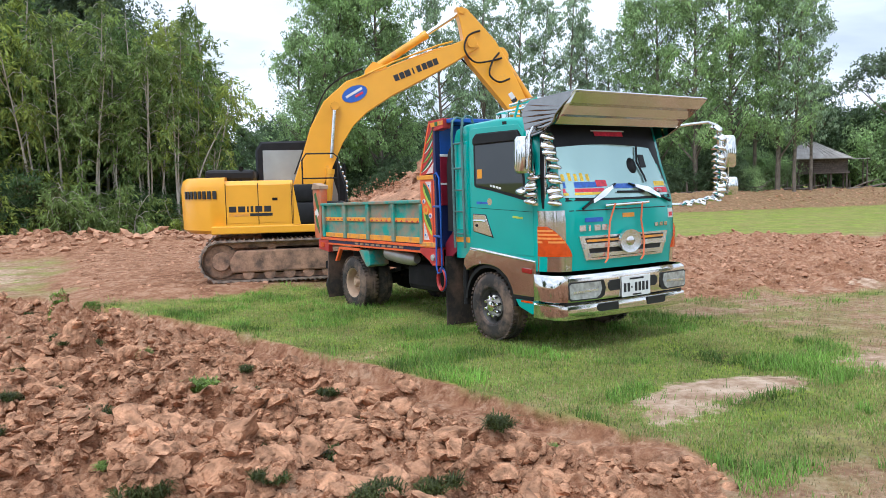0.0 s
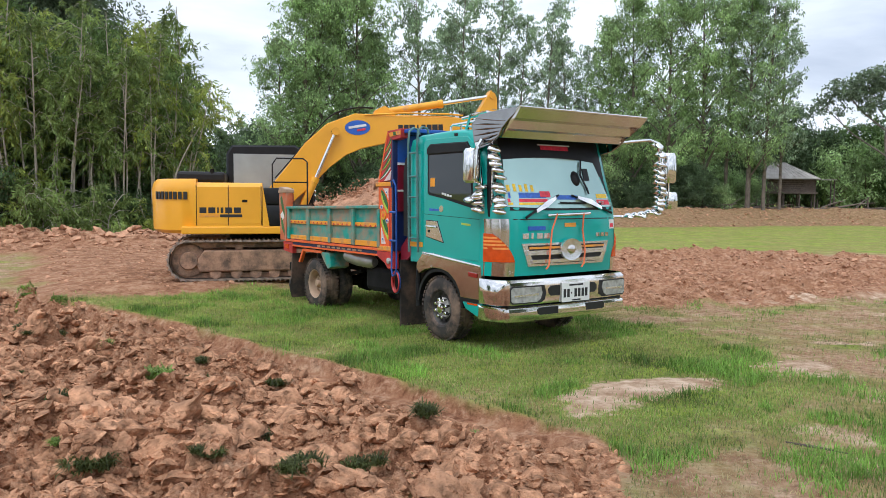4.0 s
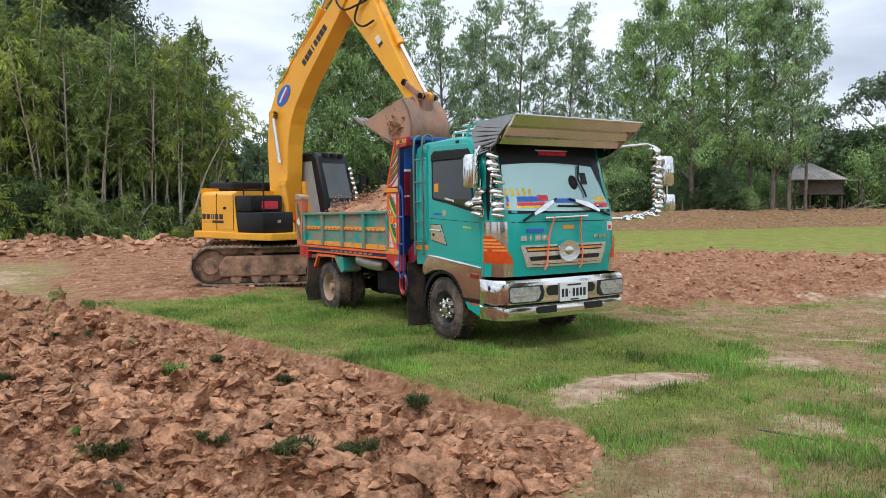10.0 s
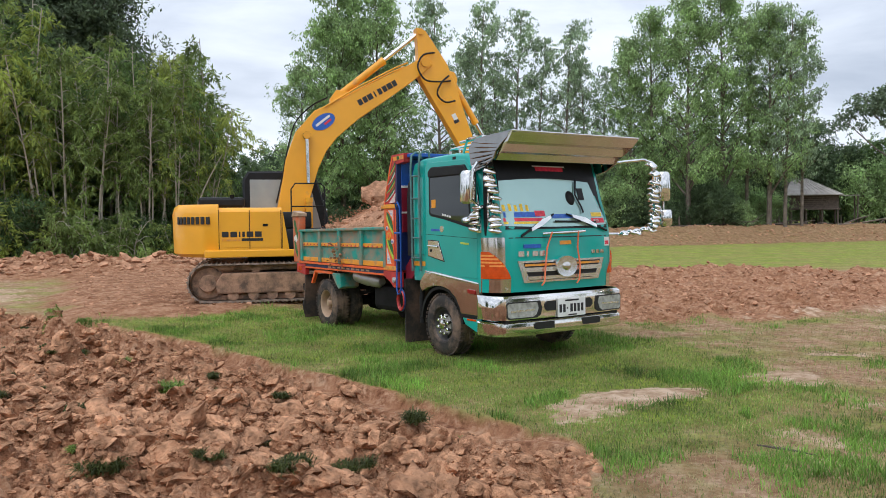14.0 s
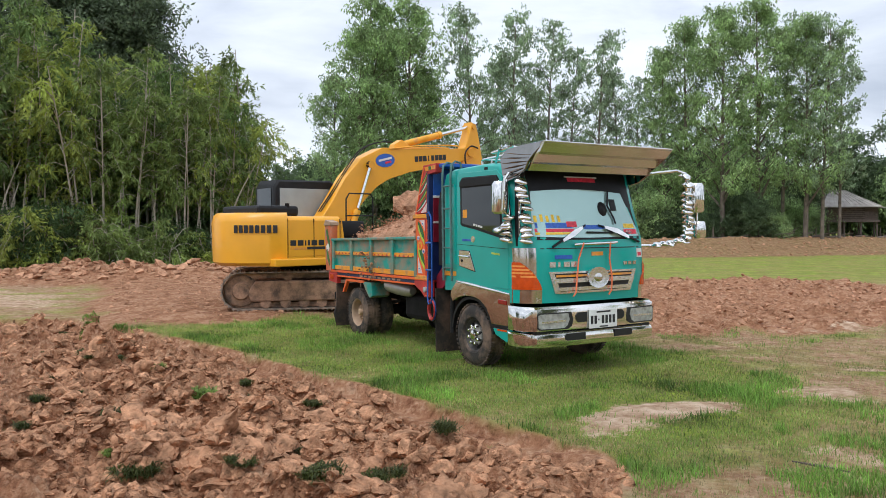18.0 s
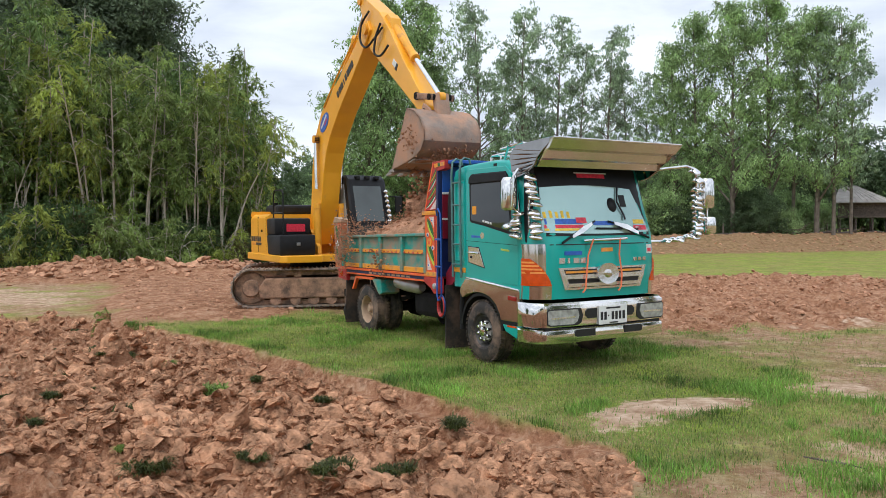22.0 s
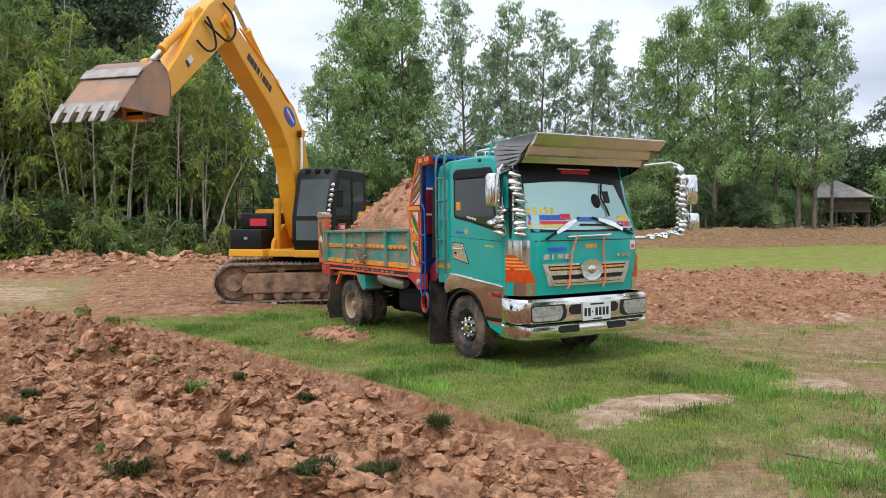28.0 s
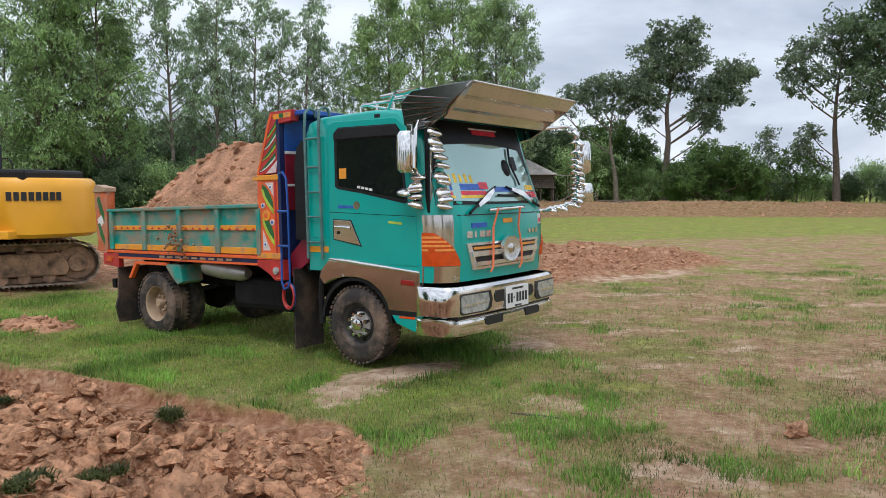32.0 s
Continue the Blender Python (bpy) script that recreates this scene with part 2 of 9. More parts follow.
SOIL_RED = (0.50, 0.27, 0.16)
M = {
    "teal": mat("teal_paint", (0.004, 0.37, 0.315), 0.28, 0, 0.05, 2.0, 0.02, 60, (0.30, 0.24, 0.17), 0.02, 2.5, coat=0.4),
    "teal_bed": mat("worn_teal_paint", (0.012, 0.30, 0.245), 0.5, 0, 0.18, 5.0, 0.08, 30, (0.36, 0.22, 0.145), 0.62, 3.0),
    "orange": mat("orange_paint", (0.80, 0.13, 0.025), 0.45, 0, 0.1, 6.0, 0.05, 40, (0.36, 0.2, 0.13), 0.2, 5.0),
    "amber": mat("amber_yellow_paint", (0.85, 0.34, 0.02), 0.45, 0, 0.1, 6.0, 0.05, 40, (0.36, 0.21, 0.14), 0.46, 6.0),
    "red": mat("red_paint", (0.50, 0.035, 0.03), 0.45, 0, 0.15, 6.0, 0.05, 40, (0.36, 0.2, 0.13), 0.15, 5.0),
    "dark_red": mat("dark_red_paint", (0.22, 0.012, 0.03), 0.4, 0, 0.15, 5.0),
    "blue": mat("blue_paint", (0.02, 0.10, 0.42), 0.4, 0, 0.15, 5.0),
    "navy": mat("navy_paint", (0.01, 0.02, 0.09), 0.45, 0, 0.15, 5.0),
    "green": mat("green_paint", (0.02, 0.13, 0.03), 0.45, 0, 0.15, 8.0),
    "lime": mat("lime_paint", (0.45, 0.55, 0.06), 0.45, 0, 0.15, 8.0),
    "white": mat("white_paint", (0.75, 0.75, 0.72), 0.45, 0, 0.08, 8.0, 0, 40, (0.36, 0.24, 0.17), 0.1, 6.0),
    "yellow": mat("excavator_yellow_paint", (0.86, 0.40, 0.018), 0.38, 0, 0.06, 1.5, 0.03, 50, (0.38, 0.24, 0.13), 0.10, 1.6, coat=0.2),
    "yellow_worn": mat("worn_yellow_paint", (0.80, 0.36, 0.02), 0.5, 0, 0.1, 3.0, 0.05, 40, (0.36, 0.2, 0.13), 0.25, 3.0),
    "black": mat("black_plastic", (0.012, 0.012, 0.013), 0.5, 0, 0.2, 8.0, 0.04, 60, (0.12, 0.085, 0.06), 0.05, 3.0, spec=0.28),
    "dark": mat("dark_chassis_steel", (0.012, 0.011, 0.011), 0.85, 0, 0.3, 6.0, 0.1, 30, (0.08, 0.05, 0.035), 0.2, 4.0, spec=0.2),
    "flap": mat("dusty_black_rubber_flap", (0.03, 0.024, 0.02), 0.8, 0, 0.25, 4.0, 0.08, 30, (0.15, 0.09, 0.06), 0.55, 2.5),
    "tyre": mat("dusty_tyre_rubber", (0.04, 0.034, 0.03), 0.85, 0, 0.25, 5.0, 0.15, 60, (0.22, 0.145, 0.10), 0.58, 4.0),
    "rim": mat("dusty_steel_rim", (0.42, 0.29, 0.19), 0.7, 0, 0.2, 7.0, 0.08, 40, (0.36, 0.22, 0.14), 0.35, 6.0),
    "rim_dark": mat("dark_steel_rim", (0.06, 0.055, 0.05), 0.5, 0.3, 0.2, 7.0, 0.05, 40, (0.2, 0.14, 0.1), 0.2, 6.0),
    "chrome": mat("chrome", (0.78, 0.77, 0.75), 0.09, 1.0, 0.04, 4.0, 0.015, 9, (0.35, 0.25, 0.18), 0.03, 4.0),
    "chrome_sheet": mat("dusty_stainless_sheet", (0.66, 0.63, 0.59), 0.16, 1.0, 0.06, 3.0, 0.03, 5, (0.36, 0.25, 0.18), 0.10, 3.0),
    # darkened copy of the chrome; dark reflections of trees and soil are in the colour
    "chrome_dark_mirror": mat("dull_chrome_plate", (0.30, 0.295, 0.285), 0.12, 1.0, 0.08, 4.0, 0.04, 5),
    "silver_trim": mat("bright_silver_trim", (0.74, 0.73, 0.71), 0.27, 0.85, 0.06, 6.0, 0.02, 20, (0.35, 0.25, 0.18), 0.05, 5.0),
    "chrome_wavy": mat("rippled_chrome_sheet", (0.62, 0.60, 0.57), 0.10, 1.0, 0.08, 3.0, 0.22, 7, (0.36, 0.25, 0.18), 0.08, 4.0),
    # cab glass made pale: the reflected sky is put into the colour
    "glass_sky_tint": mat("glass_with_painted_sky", (0.36, 0.38, 0.37), 0.12, 0.1, 0.1, 2.0, spec=0.6),
    "orange_dusty": mat("dusty_orange_paint", (0.62, 0.13, 0.035), 0.6, 0, 0.2, 6.0, 0.1, 30, (0.40, 0.24, 0.16), 0.62, 4.0),
    # front cab glass, lightened halfway to stand in for its sky reflection
    "glass_front": mat("grey_green_cab_glass", (0.07, 0.085, 0.082), 0.08, 0.05, 0.1, 2.0, spec=0.7),
    "petal": mat("pale_pink_paint", (0.72, 0.58, 0.55), 0.45, 0, 0.15, 20.0),
    "steel": mat("galvanised_tube", (0.42, 0.43, 0.43), 0.4, 0.9, 0.1, 9.0, 0.03, 50),
    "ladder": mat("teal_grey_painted_tube", (0.10, 0.20, 0.19), 0.45, 0.2, 0.2, 9.0, 0.05, 40, (0.30, 0.22, 0.16), 0.2, 6.0),
    "silver": mat("silver_painted_tank", (0.45, 0.43, 0.40), 0.4, 0.6, 0.15, 4.0, 0.03, 30, (0.34, 0.23, 0.16), 0.25, 3.0),
    "lamp_orange": mat("orange_lamp_lens", (0.62, 0.07, 0.006), 0.12, 0, 0.1, 20.0, 0.1, 60, coat=0.6),
    "lamp_amber": mat("amber_lamp_rib", (0.85, 0.30, 0.06), 0.2, 0, 0.1, 20.0, 0.05, 60, coat=0.5),
    "lamp_clear": mat("clear_lamp_lens", (0.50, 0.52, 0.51), 0.16, 0.35, 0.3, 14.0, 0.25, 26, coat=0.6),
    "lamp_red": mat("red_lamp_lens", (0.28, 0.02, 0.015), 0.2, 0, 0.1, 20.0),
    "glass_dark": mat("tinted_window_glass", (0.010, 0.014, 0.012), 0.03, 0, 0.1, 3.0, spec=0.75),
    # pale teal base colour stands in for sky mirrored in the windscreen
    "glass_ws": mat("sky_tinted_windscreen_glass", (0.36, 0.52, 0.49), 0.07, 0.55, 0.05, 1.2, spec=0.7),
    "glass_cab": mat("grey_cab_glass", (0.05, 0.06, 0.062), 0.06, 0, 0.1, 2.0, spec=0.8),
    "grille": mat("dark_grille_plastic", (0.012, 0.012, 0.012), 0.5, 0, 0.2, 20.0),
    "cord": mat("orange_nylon_cord", (0.85, 0.2, 0.08), 0.7, 0, 0.2, 60.0),
    "plate": mat("white_number_plate", (0.78, 0.78, 0.76), 0.4, 0, 0.04, 9.0),
    "ink": mat("black_lettering", (0.02, 0.02, 0.022), 0.5, 0, 0.1, 9.0),
    "sticker_blue": mat("blue_sticker", (0.03, 0.12, 0.5), 0.4, 0, 0.2, 30.0),
    "sticker_red": mat("red_sticker", (0.7, 0.03, 0.06), 0.4, 0, 0.2, 30.0),
    "sticker_yellow": mat("yellow_sticker", (0.85, 0.55, 0.03), 0.4, 0, 0.2, 30.0),
    "bucket": mat("soil_polished_bucket_steel", (0.30, 0.235, 0.19), 0.5, 0.35, 0.22, 3.0, 0.5, 14, (0.47, 0.26, 0.16), 0.72, 2.2),
    "tooth": mat("bare_bucket_tooth_steel", (0.42, 0.38, 0.34), 0.45, 0.7, 0.2, 6.0, 0.06, 30, (0.38, 0.21, 0.15), 0.25, 5.0),
    "track": mat("muddy_track_steel", (0.13, 0.085, 0.06), 0.8, 0.1, 0.3, 6.0, 0.6, 20, (0.44, 0.255, 0.16), 0.70, 4.0),
    "track_shoe": mat("worn_track_shoe", (0.30, 0.235, 0.185), 0.6, 0.25, 0.3, 8.0, 0.2, 30, (0.40, 0.25, 0.17), 0.5, 6.0),
    "soil": mat("loose_red_soil", SOIL_RED, 0.95, 0, 0.32, 5.0, 1.0, 26, (0.30, 0.135, 0.09), 0.22, 7.0, spec=0.15),
    "clod_fresh": mat("fresh_dug_clod", (0.50, 0.275, 0.165), 0.95, 0, 0.26, 5.0, 1.0, 16, (0.30, 0.14, 0.08), 0.22, 4.0, spec=0.15, island=0.22),
    "clod": mat("dry_ploughed_clod", (0.51, 0.272, 0.153), 0.95, 0, 0.42, 13.0, 1.0, 30, (0.27, 0.12, 0.062), 0.38, 6.0, spec=0.15, island=0.20),
    "clod_big": mat("dry_ploughed_block", (0.51, 0.272, 0.153), 0.95, 0, 0.42, 13.0, 1.0, 30, (0.27, 0.12, 0.062), 0.38, 6.0, spec=0.15, single=0.20),
    "bark_pale": mat("pale_bark", (0.19, 0.155, 0.125), 0.9, 0, 0.3, 5.0, 0.4, 20, (0.14, 0.11, 0.085), 0.3, 3.0),
    "bark_bright": mat("pale_slender_stem_bark", (0.40, 0.35, 0.28), 0.85, 0, 0.25, 4.0, 0.2, 20, (0.2, 0.16, 0.12), 0.25, 3.0),
    "bark_dark": mat("dark_bark", (0.13, 0.10, 0.08), 0.9, 0, 0.3, 5.0, 0.4, 20),
    "timber": mat("weathered_timber", (0.13, 0.10, 0.085), 0.85, 0, 0.25, 7.0, 0.2, 30),
    "tin": mat("weathered_tin_roof", (0.36, 0.33, 0.30), 0.6, 0.3, 0.2, 2.0, 0.1, 20, (0.26, 0.17, 0.12), 0.2, 1.2),
}


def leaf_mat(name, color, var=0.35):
    # broad light and dark noise in the colour stands in for depth between clumps
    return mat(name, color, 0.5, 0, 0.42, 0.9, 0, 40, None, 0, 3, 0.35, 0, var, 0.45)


M["leaf_euc"] = leaf_mat("grey_green_leaves", (0.35, 0.46, 0.27))
M["leaf_mid"] = leaf_mat("green_leaves", (0.36, 0.50, 0.21))
M["leaf_dark"] = leaf_mat("dark_green_leaves", (0.14, 0.205, 0.10))
M["leaf_open"] = leaf_mat("grey_green_broad_leaves", (0.20, 0.26, 0.155))
M["leaf_bush"] = leaf_mat("fresh_green_bush_leaves", (0.145, 0.235, 0.07))
# dark green for foot shrubs; shade below the thicket's crowns is in the colour
M["leaf_foot_shade"] = leaf_mat("deep_green_shaded_foot_leaves", (0.10, 0.165, 0.06))
M["leaf_crown"] = leaf_mat("grey_dark_crown_leaves", (0.15, 0.20, 0.11))
M["leaf_lime"] = leaf_mat("yellow_green_bamboo_leaves", (0.34, 0.41, 0.085))
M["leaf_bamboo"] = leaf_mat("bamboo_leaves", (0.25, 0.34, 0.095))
M["leaf_feather"] = leaf_mat("feathery_green_leaves", (0.17, 0.26, 0.08))
M["leaf_dry"] = leaf_mat("dry_undergrowth_leaves", (0.17, 0.15, 0.065))
M["grass_blade"] = leaf_mat("grass_blades", (0.25, 0.36, 0.08), 0.5)
M["grass_lush"] = leaf_mat("lush_grass_blades", (0.23, 0.40, 0.07), 0.5)
M["grass_dry"] = leaf_mat("dry_grass_blades", (0.44, 0.36, 0.18), 0.4)
M["weed"] = leaf_mat("dark_weed_leaves", (0.10, 0.12, 0.03), 0.5)

# ---- mesh helpers ----


def link_mesh(name, me, material, parent=None, label=""):
    me.materials.append(material)
    ob = new(name, me)
    if parent is not None:
        ob.parent = parent
    if label:
        ob["label"] = label
    return ob


def part(name, bm, material, parent=None, label="", smooth=False):
    """Links a bmesh as one mesh object under a thing or a part."""
    me = bpy.data.meshes.new(name)
    bmesh.ops.recalc_face_normals(bm, faces=bm.faces)
    bm.to_mesh(me)
    bm.free()
    if smooth:
        me.shade_smooth()
        me.set_sharp_from_angle(angle=radians(38))
    return link_mesh(name, me, material, parent, label)


def thing(name, label, category, m=None, group="", kind=""):
    ob = new(name)
    if m is not None:
        ob.matrix_basis = m
    return tagged(ob, label, category, group, kind)


def bevel(bm, w, seg=2):
    bmesh.ops.bevel(bm, geom=list(bm.edges), offset=w, segments=seg, affect="EDGES", profile=0.5, clamp_overlap=True)


def box(x0, x1, y0, y1, z0, z1, b=0.0, bm=None):
    bm2 = bmesh.new()
    bmesh.ops.create_cube(bm2, size=1.0)
    for v in bm2.verts:
        v.co = Vector((x0 + (v.co.x + 0.5) * (x1 - x0), y0 + (v.co.y + 0.5) * (y1 - y0), z0 + (v.co.z + 0.5) * (z1 - z0)))
    if b:
        bevel(bm2, b)
    return join(bm, bm2)


def join(bm, bm2):
    if bm is None:
        return bm2
    me = bpy.data.meshes.new("tmp")
    bm2.to_mesh(me)
    bm2.free()
    bm.from_mesh(me)
    bpy.data.meshes.remove(me)
    return bm


def prism(poly, y0, y1, b=0.0, bm=None, axis="y"):
    """A plate: the polygon in x, z (or x, y for axis z, or y, z for axis x) drawn out from y0 to y1."""
    bm2 = bmesh.new()
    def at(p, h):
        return {"y": (p[0], h, p[1]), "z": (p[0], p[1], h), "x": (h, p[0], p[1])}[axis]
    a = [bm2.verts.new(at(p, y0)) for p in poly]
    c = [bm2.verts.new(at(p, y1)) for p in poly]
    bm2.faces.new(a)
    bm2.faces.new(c[::-1])
    for i in range(len(poly)):
        j = (i + 1) % len(poly)
        bm2.faces.new((a[i], c[i], c[j], a[j]))
    bmesh.ops.recalc_face_normals(bm2, faces=bm2.faces)
    if b:
        bevel(bm2, b)
    return join(bm, bm2)


def tube(points, r, seg=8, bm=None, closed=False):
    """A round tube through the points; r may be a number or one per point."""
    bm2 = bmesh.new()
    pts = [Vector(p) for p in points]
    n = len(pts)
    rad = r if isinstance(r, (list, tuple)) else [r] * n
    rings, side = [], None
    for i, p in enumerate(pts):
        d = (pts[min(i + 1, n - 1)] - pts[max(i - 1, 0)]).normalized()
        if side is None:
            side = d.orthogonal().normalized()
        side = (side - d * side.dot(d)).normalized()
        up = d.cross(side)
        rings.append([bm2.verts.new(p + (side * math.cos(a) + up * math.sin(a)) * rad[i]) for a in [2 * math.pi * k / seg for k in range(seg)]])
    for a, c in zip(rings, rings[1:]):
        for k in range(seg):
            bm2.faces.new((a[k], a[(k + 1) % seg], c[(k + 1) % seg], c[k]))
    bm2.faces.new(rings[0][::-1])
    bm2.faces.new(rings[-1])
    return join(bm, bm2)


def bend(points, n=5):
    """A smooth curve through the points."""
    p = [Vector(q) for q in points]
    out = []
    for i in range(len(p) - 1):
        a, b, c, d = p[max(i - 1, 0)], p[i], p[i + 1], p[min(i + 2, len(p) - 1)]
        for k in range(n):
            t = k / n
            out.append(0.5 * (2 * b + (c - a) * t + (2 * a - 5 * b + 4 * c - d) * t * t + (3 * b - a - 3 * c + d) * t ** 3))
    return out + [p[-1]]


def lathe(profile, seg=28, axis="y", bm=None, center=(0, 0, 0), caps=True):
    """Turns (radius, height) points round an axis; closed where the radius is zero."""
    bm2 = bmesh.new()
    rings = []
    cx, cy, cz = center
    for r, h in profile:
        ring = []
        for k in range(seg):
            a = 2 * math.pi * k / seg
            c, s = r * math.cos(a), r * math.sin(a)
            co = {"y": (c, h, s), "z": (c, s, h), "x": (h, c, s)}[axis]
            ring.append(bm2.verts.new((co[0] + cx, co[1] + cy, co[2] + cz)))
        rings.append(ring)
    for a, c in zip(rings, rings[1:]):
        for k in range(seg):
            bm2.faces.new((a[k], a[(k + 1) % seg], c[(k + 1) % seg], c[k]))
    if caps:
        bm2.faces.new(rings[0][::-1])
        bm2.faces.new(rings[-1])
    else:
        for q in range(seg):
            bm2.faces.new((rings[-1][q], rings[-1][(q + 1) % seg], rings[0][(q + 1) % seg], rings[0][q]))
    return join(bm, bm2)


def loft(sections, bm=None):
    """Skins a row of closed sections with equal counts of points, and closes both ends."""
    bm2 = bmesh.new()
    rings = [[bm2.verts.new(p) for p in s] for s in sections]
    n = len(rings[0])
    for a, c in zip(rings, rings[1:]):
        for k in range(n):
            bm2.faces.new((a[k], a[(k + 1) % n], c[(k + 1) % n], c[k]))
    bm2.faces.new(rings[0][::-1])
    bm2.faces.new(rings[-1])
    bmesh.ops.recalc_face_normals(bm2, faces=bm2.faces)
    return join(bm, bm2)


def raw_mesh(name, verts, faces):
    me = bpy.data.meshes.new(name)
    me.from_pydata([tuple(v) for v in verts], [], faces)
    me.update()
    return me


def value_noise(x, y, seed=0):
    """Smooth lattice noise in 0 to 1 for arrays."""
    xi, yi = np.floor(x).astype(np.int64), np.floor(y).astype(np.int64)
    fx, fy = x - xi, y - yi
    fx, fy = fx * fx * (3 - 2 * fx), fy * fy * (3 - 2 * fy)

    def h(i, j):
        k = (i * 374761393 + j * 668265263 + seed * 1442695041) & 0xFFFFFFFF
        k = ((k ^ (k >> 13)) * 1274126177) & 0xFFFFFFFF
        return ((k ^ (k >> 16)) & 0xFFFF) / 65535.0
    a, b, c, d = h(xi, yi), h(xi + 1, yi), h(xi, yi + 1), h(xi + 1, yi + 1)
    return (a * (1 - fx) + b * fx) * (1 - fy) + (c * (1 - fx) + d * fx) * fy


def fbm(x, y, octaves=4, seed=0):
    total, amp, norm = 0, 1.0, 0
    for o in range(octaves):
        total = total + amp * value_noise(x * 2 ** o + 17.3 * o, y * 2 ** o - 9.1 * o, seed + o)
        norm += amp
        amp *= 0.5
    return total / norm


def cells(x, y, seed=0):
    """Distance to the nearest of jittered lattice points, and that cell's random number."""
    best, rnd = np.full(np.shape(x), 9.0), np.zeros(np.shape(x))
    xi, yi = np.floor(x).astype(np.int64), np.floor(y).astype(np.int64)
    for dx in (-1, 0, 1):
        for dy in (-1, 0, 1):
            i, j = xi + dx, yi + dy
            k = (i * 73856093 ^ j * 19349663 ^ (seed * 83492791)) & 0xFFFFFFFF
            k = ((k ^ (k >> 13)) * 1274126177) & 0xFFFFFFFF
            jx, jy, rr = (k & 1023) / 1023.0, ((k >> 10) & 1023) / 1023.0, ((k >> 20) & 1023) / 1023.0
            d = np.hypot(i + jx - x, j + jy - y)
            rnd = np.where(d < best, rr, rnd)
            best = np.minimum(best, d)
    return best, rnd


def inside(x, y, poly):
    """Signed distance to a polygon in the plan: above 0 inside."""
    best, flag = np.full(np.shape(x), 1e9), np.zeros(np.shape(x), bool)
    for (ax, ay), (bx, by) in zip(poly, poly[1:] + poly[:1]):
        ex, ey = bx - ax, by - ay
        t = np.clip(((x - ax) * ex + (y - ay) * ey) / (ex * ex + ey * ey), 0, 1)
        best = np.minimum(best, np.hypot(x - ax - t * ex, y - ay - t * ey))
        cross = ((ay > y) != (by > y)) & (x < ex * (y - ay) / (by - ay + 1e-12) + ax)
        flag ^= cross
    return np.where(flag, best, -best)


def step01(v, a, b):
    t = np.clip((v - a) / (b - a), 0, 1)
    return t * t * (3 - 2 * t)

# ---- ground: one sheet to the horizon ----
PLOUGHED = [(-14.0, 13.2), (-8.6, 14.2), (-6.75, 12.8), (-4.4, 10.9), (-2.45, 8.9), (-0.9, 7.35), (0.25, 6.15), (0.75, 5.6),
            (0.85, 5.1), (0.7, 4.5), (0.3, 3.6), (-0.2, 2.0), (-0.2, -6.0), (-16.0, -6.0)]
FIELD_R = [(1.6, 13.2), (2.5, 12.3), (4.4, 12.5), (7.6, 13.9), (12.5, 15.8), (13.5, 18.5), (12.0, 22.6), (8.6, 25.4), (4.7, 24.6), (0.0, 24.5), (-1.2, 18.0)]
GRASS_NEAR = [(-7.6, 12.7), (-7.0, 13.3), (-5.6, 12.9), (-5.3, 15.0), (-4.1, 16.0), (-2.2, 15.6), (1.0, 14.6), (2.3, 12.3), (7.5, 13.6), (14.0, 14.5), (13.0, 9.5),
              (6.5, 7.0), (4.2, 4.9), (2.6, 4.9), (0.95, 5.0), (0.3, 6.15), (-0.9, 7.4), (-2.4, 8.95), (-4.4, 10.95), (-6.6, 12.75)]
SAND_1 = [(0.56, 6.75), (0.72, 6.05), (1.0, 6.2), (1.25, 6.5), (1.5, 6.75), (2.3, 7.0), (2.45, 7.2), (2.35, 7.5), (1.7, 7.5), (1.1, 7.15)]
SAND_2 = [(2.75, 7.95), (3.2, 7.75), (3.7, 7.75), (3.95, 8.3), (3.5, 8.5), (3.1, 8.3)]
SAND_ROAD = [(-30.0, 14.5), (-12.0, 14.9), (-9.2, 16.2), (-10.5, 19.5), (-16.0, 22.0), (-30.0, 23.0)]
SOIL_EXC = [(-9.6, 15.9), (-7.2, 13.2), (-5.4, 13.3), (-4.2, 14.4), (-3.0, 15.4), (-2.0, 16.0), (3.0, 18.0), (3.0, 24.0), (-4.0, 27.0), (-12.0, 27.0), (-30.0, 28.0), (-30.0, 22.5), (-12.0, 21.5), (-10.6, 19.2)]
LUSH = [(-6.5, 12.6), (-5.2, 15.2), (-1.0, 15.0), (1.5, 12.0), (3.6, 9.2), (3.1, 6.7), (2.2, 5.7), (1.3, 5.3), (0.9, 5.4), (0.2, 6.2), (-2.5, 8.9)]
BALD = [(4.2, 4.9), (6.5, 7.0), (9.0, 8.6), (13.5, 10.8), (15.0, 9.0), (9.0, 5.0), (4.5, 1.0), (0.2, 1.0), (0.9, 4.9), (2.4, 4.95)]


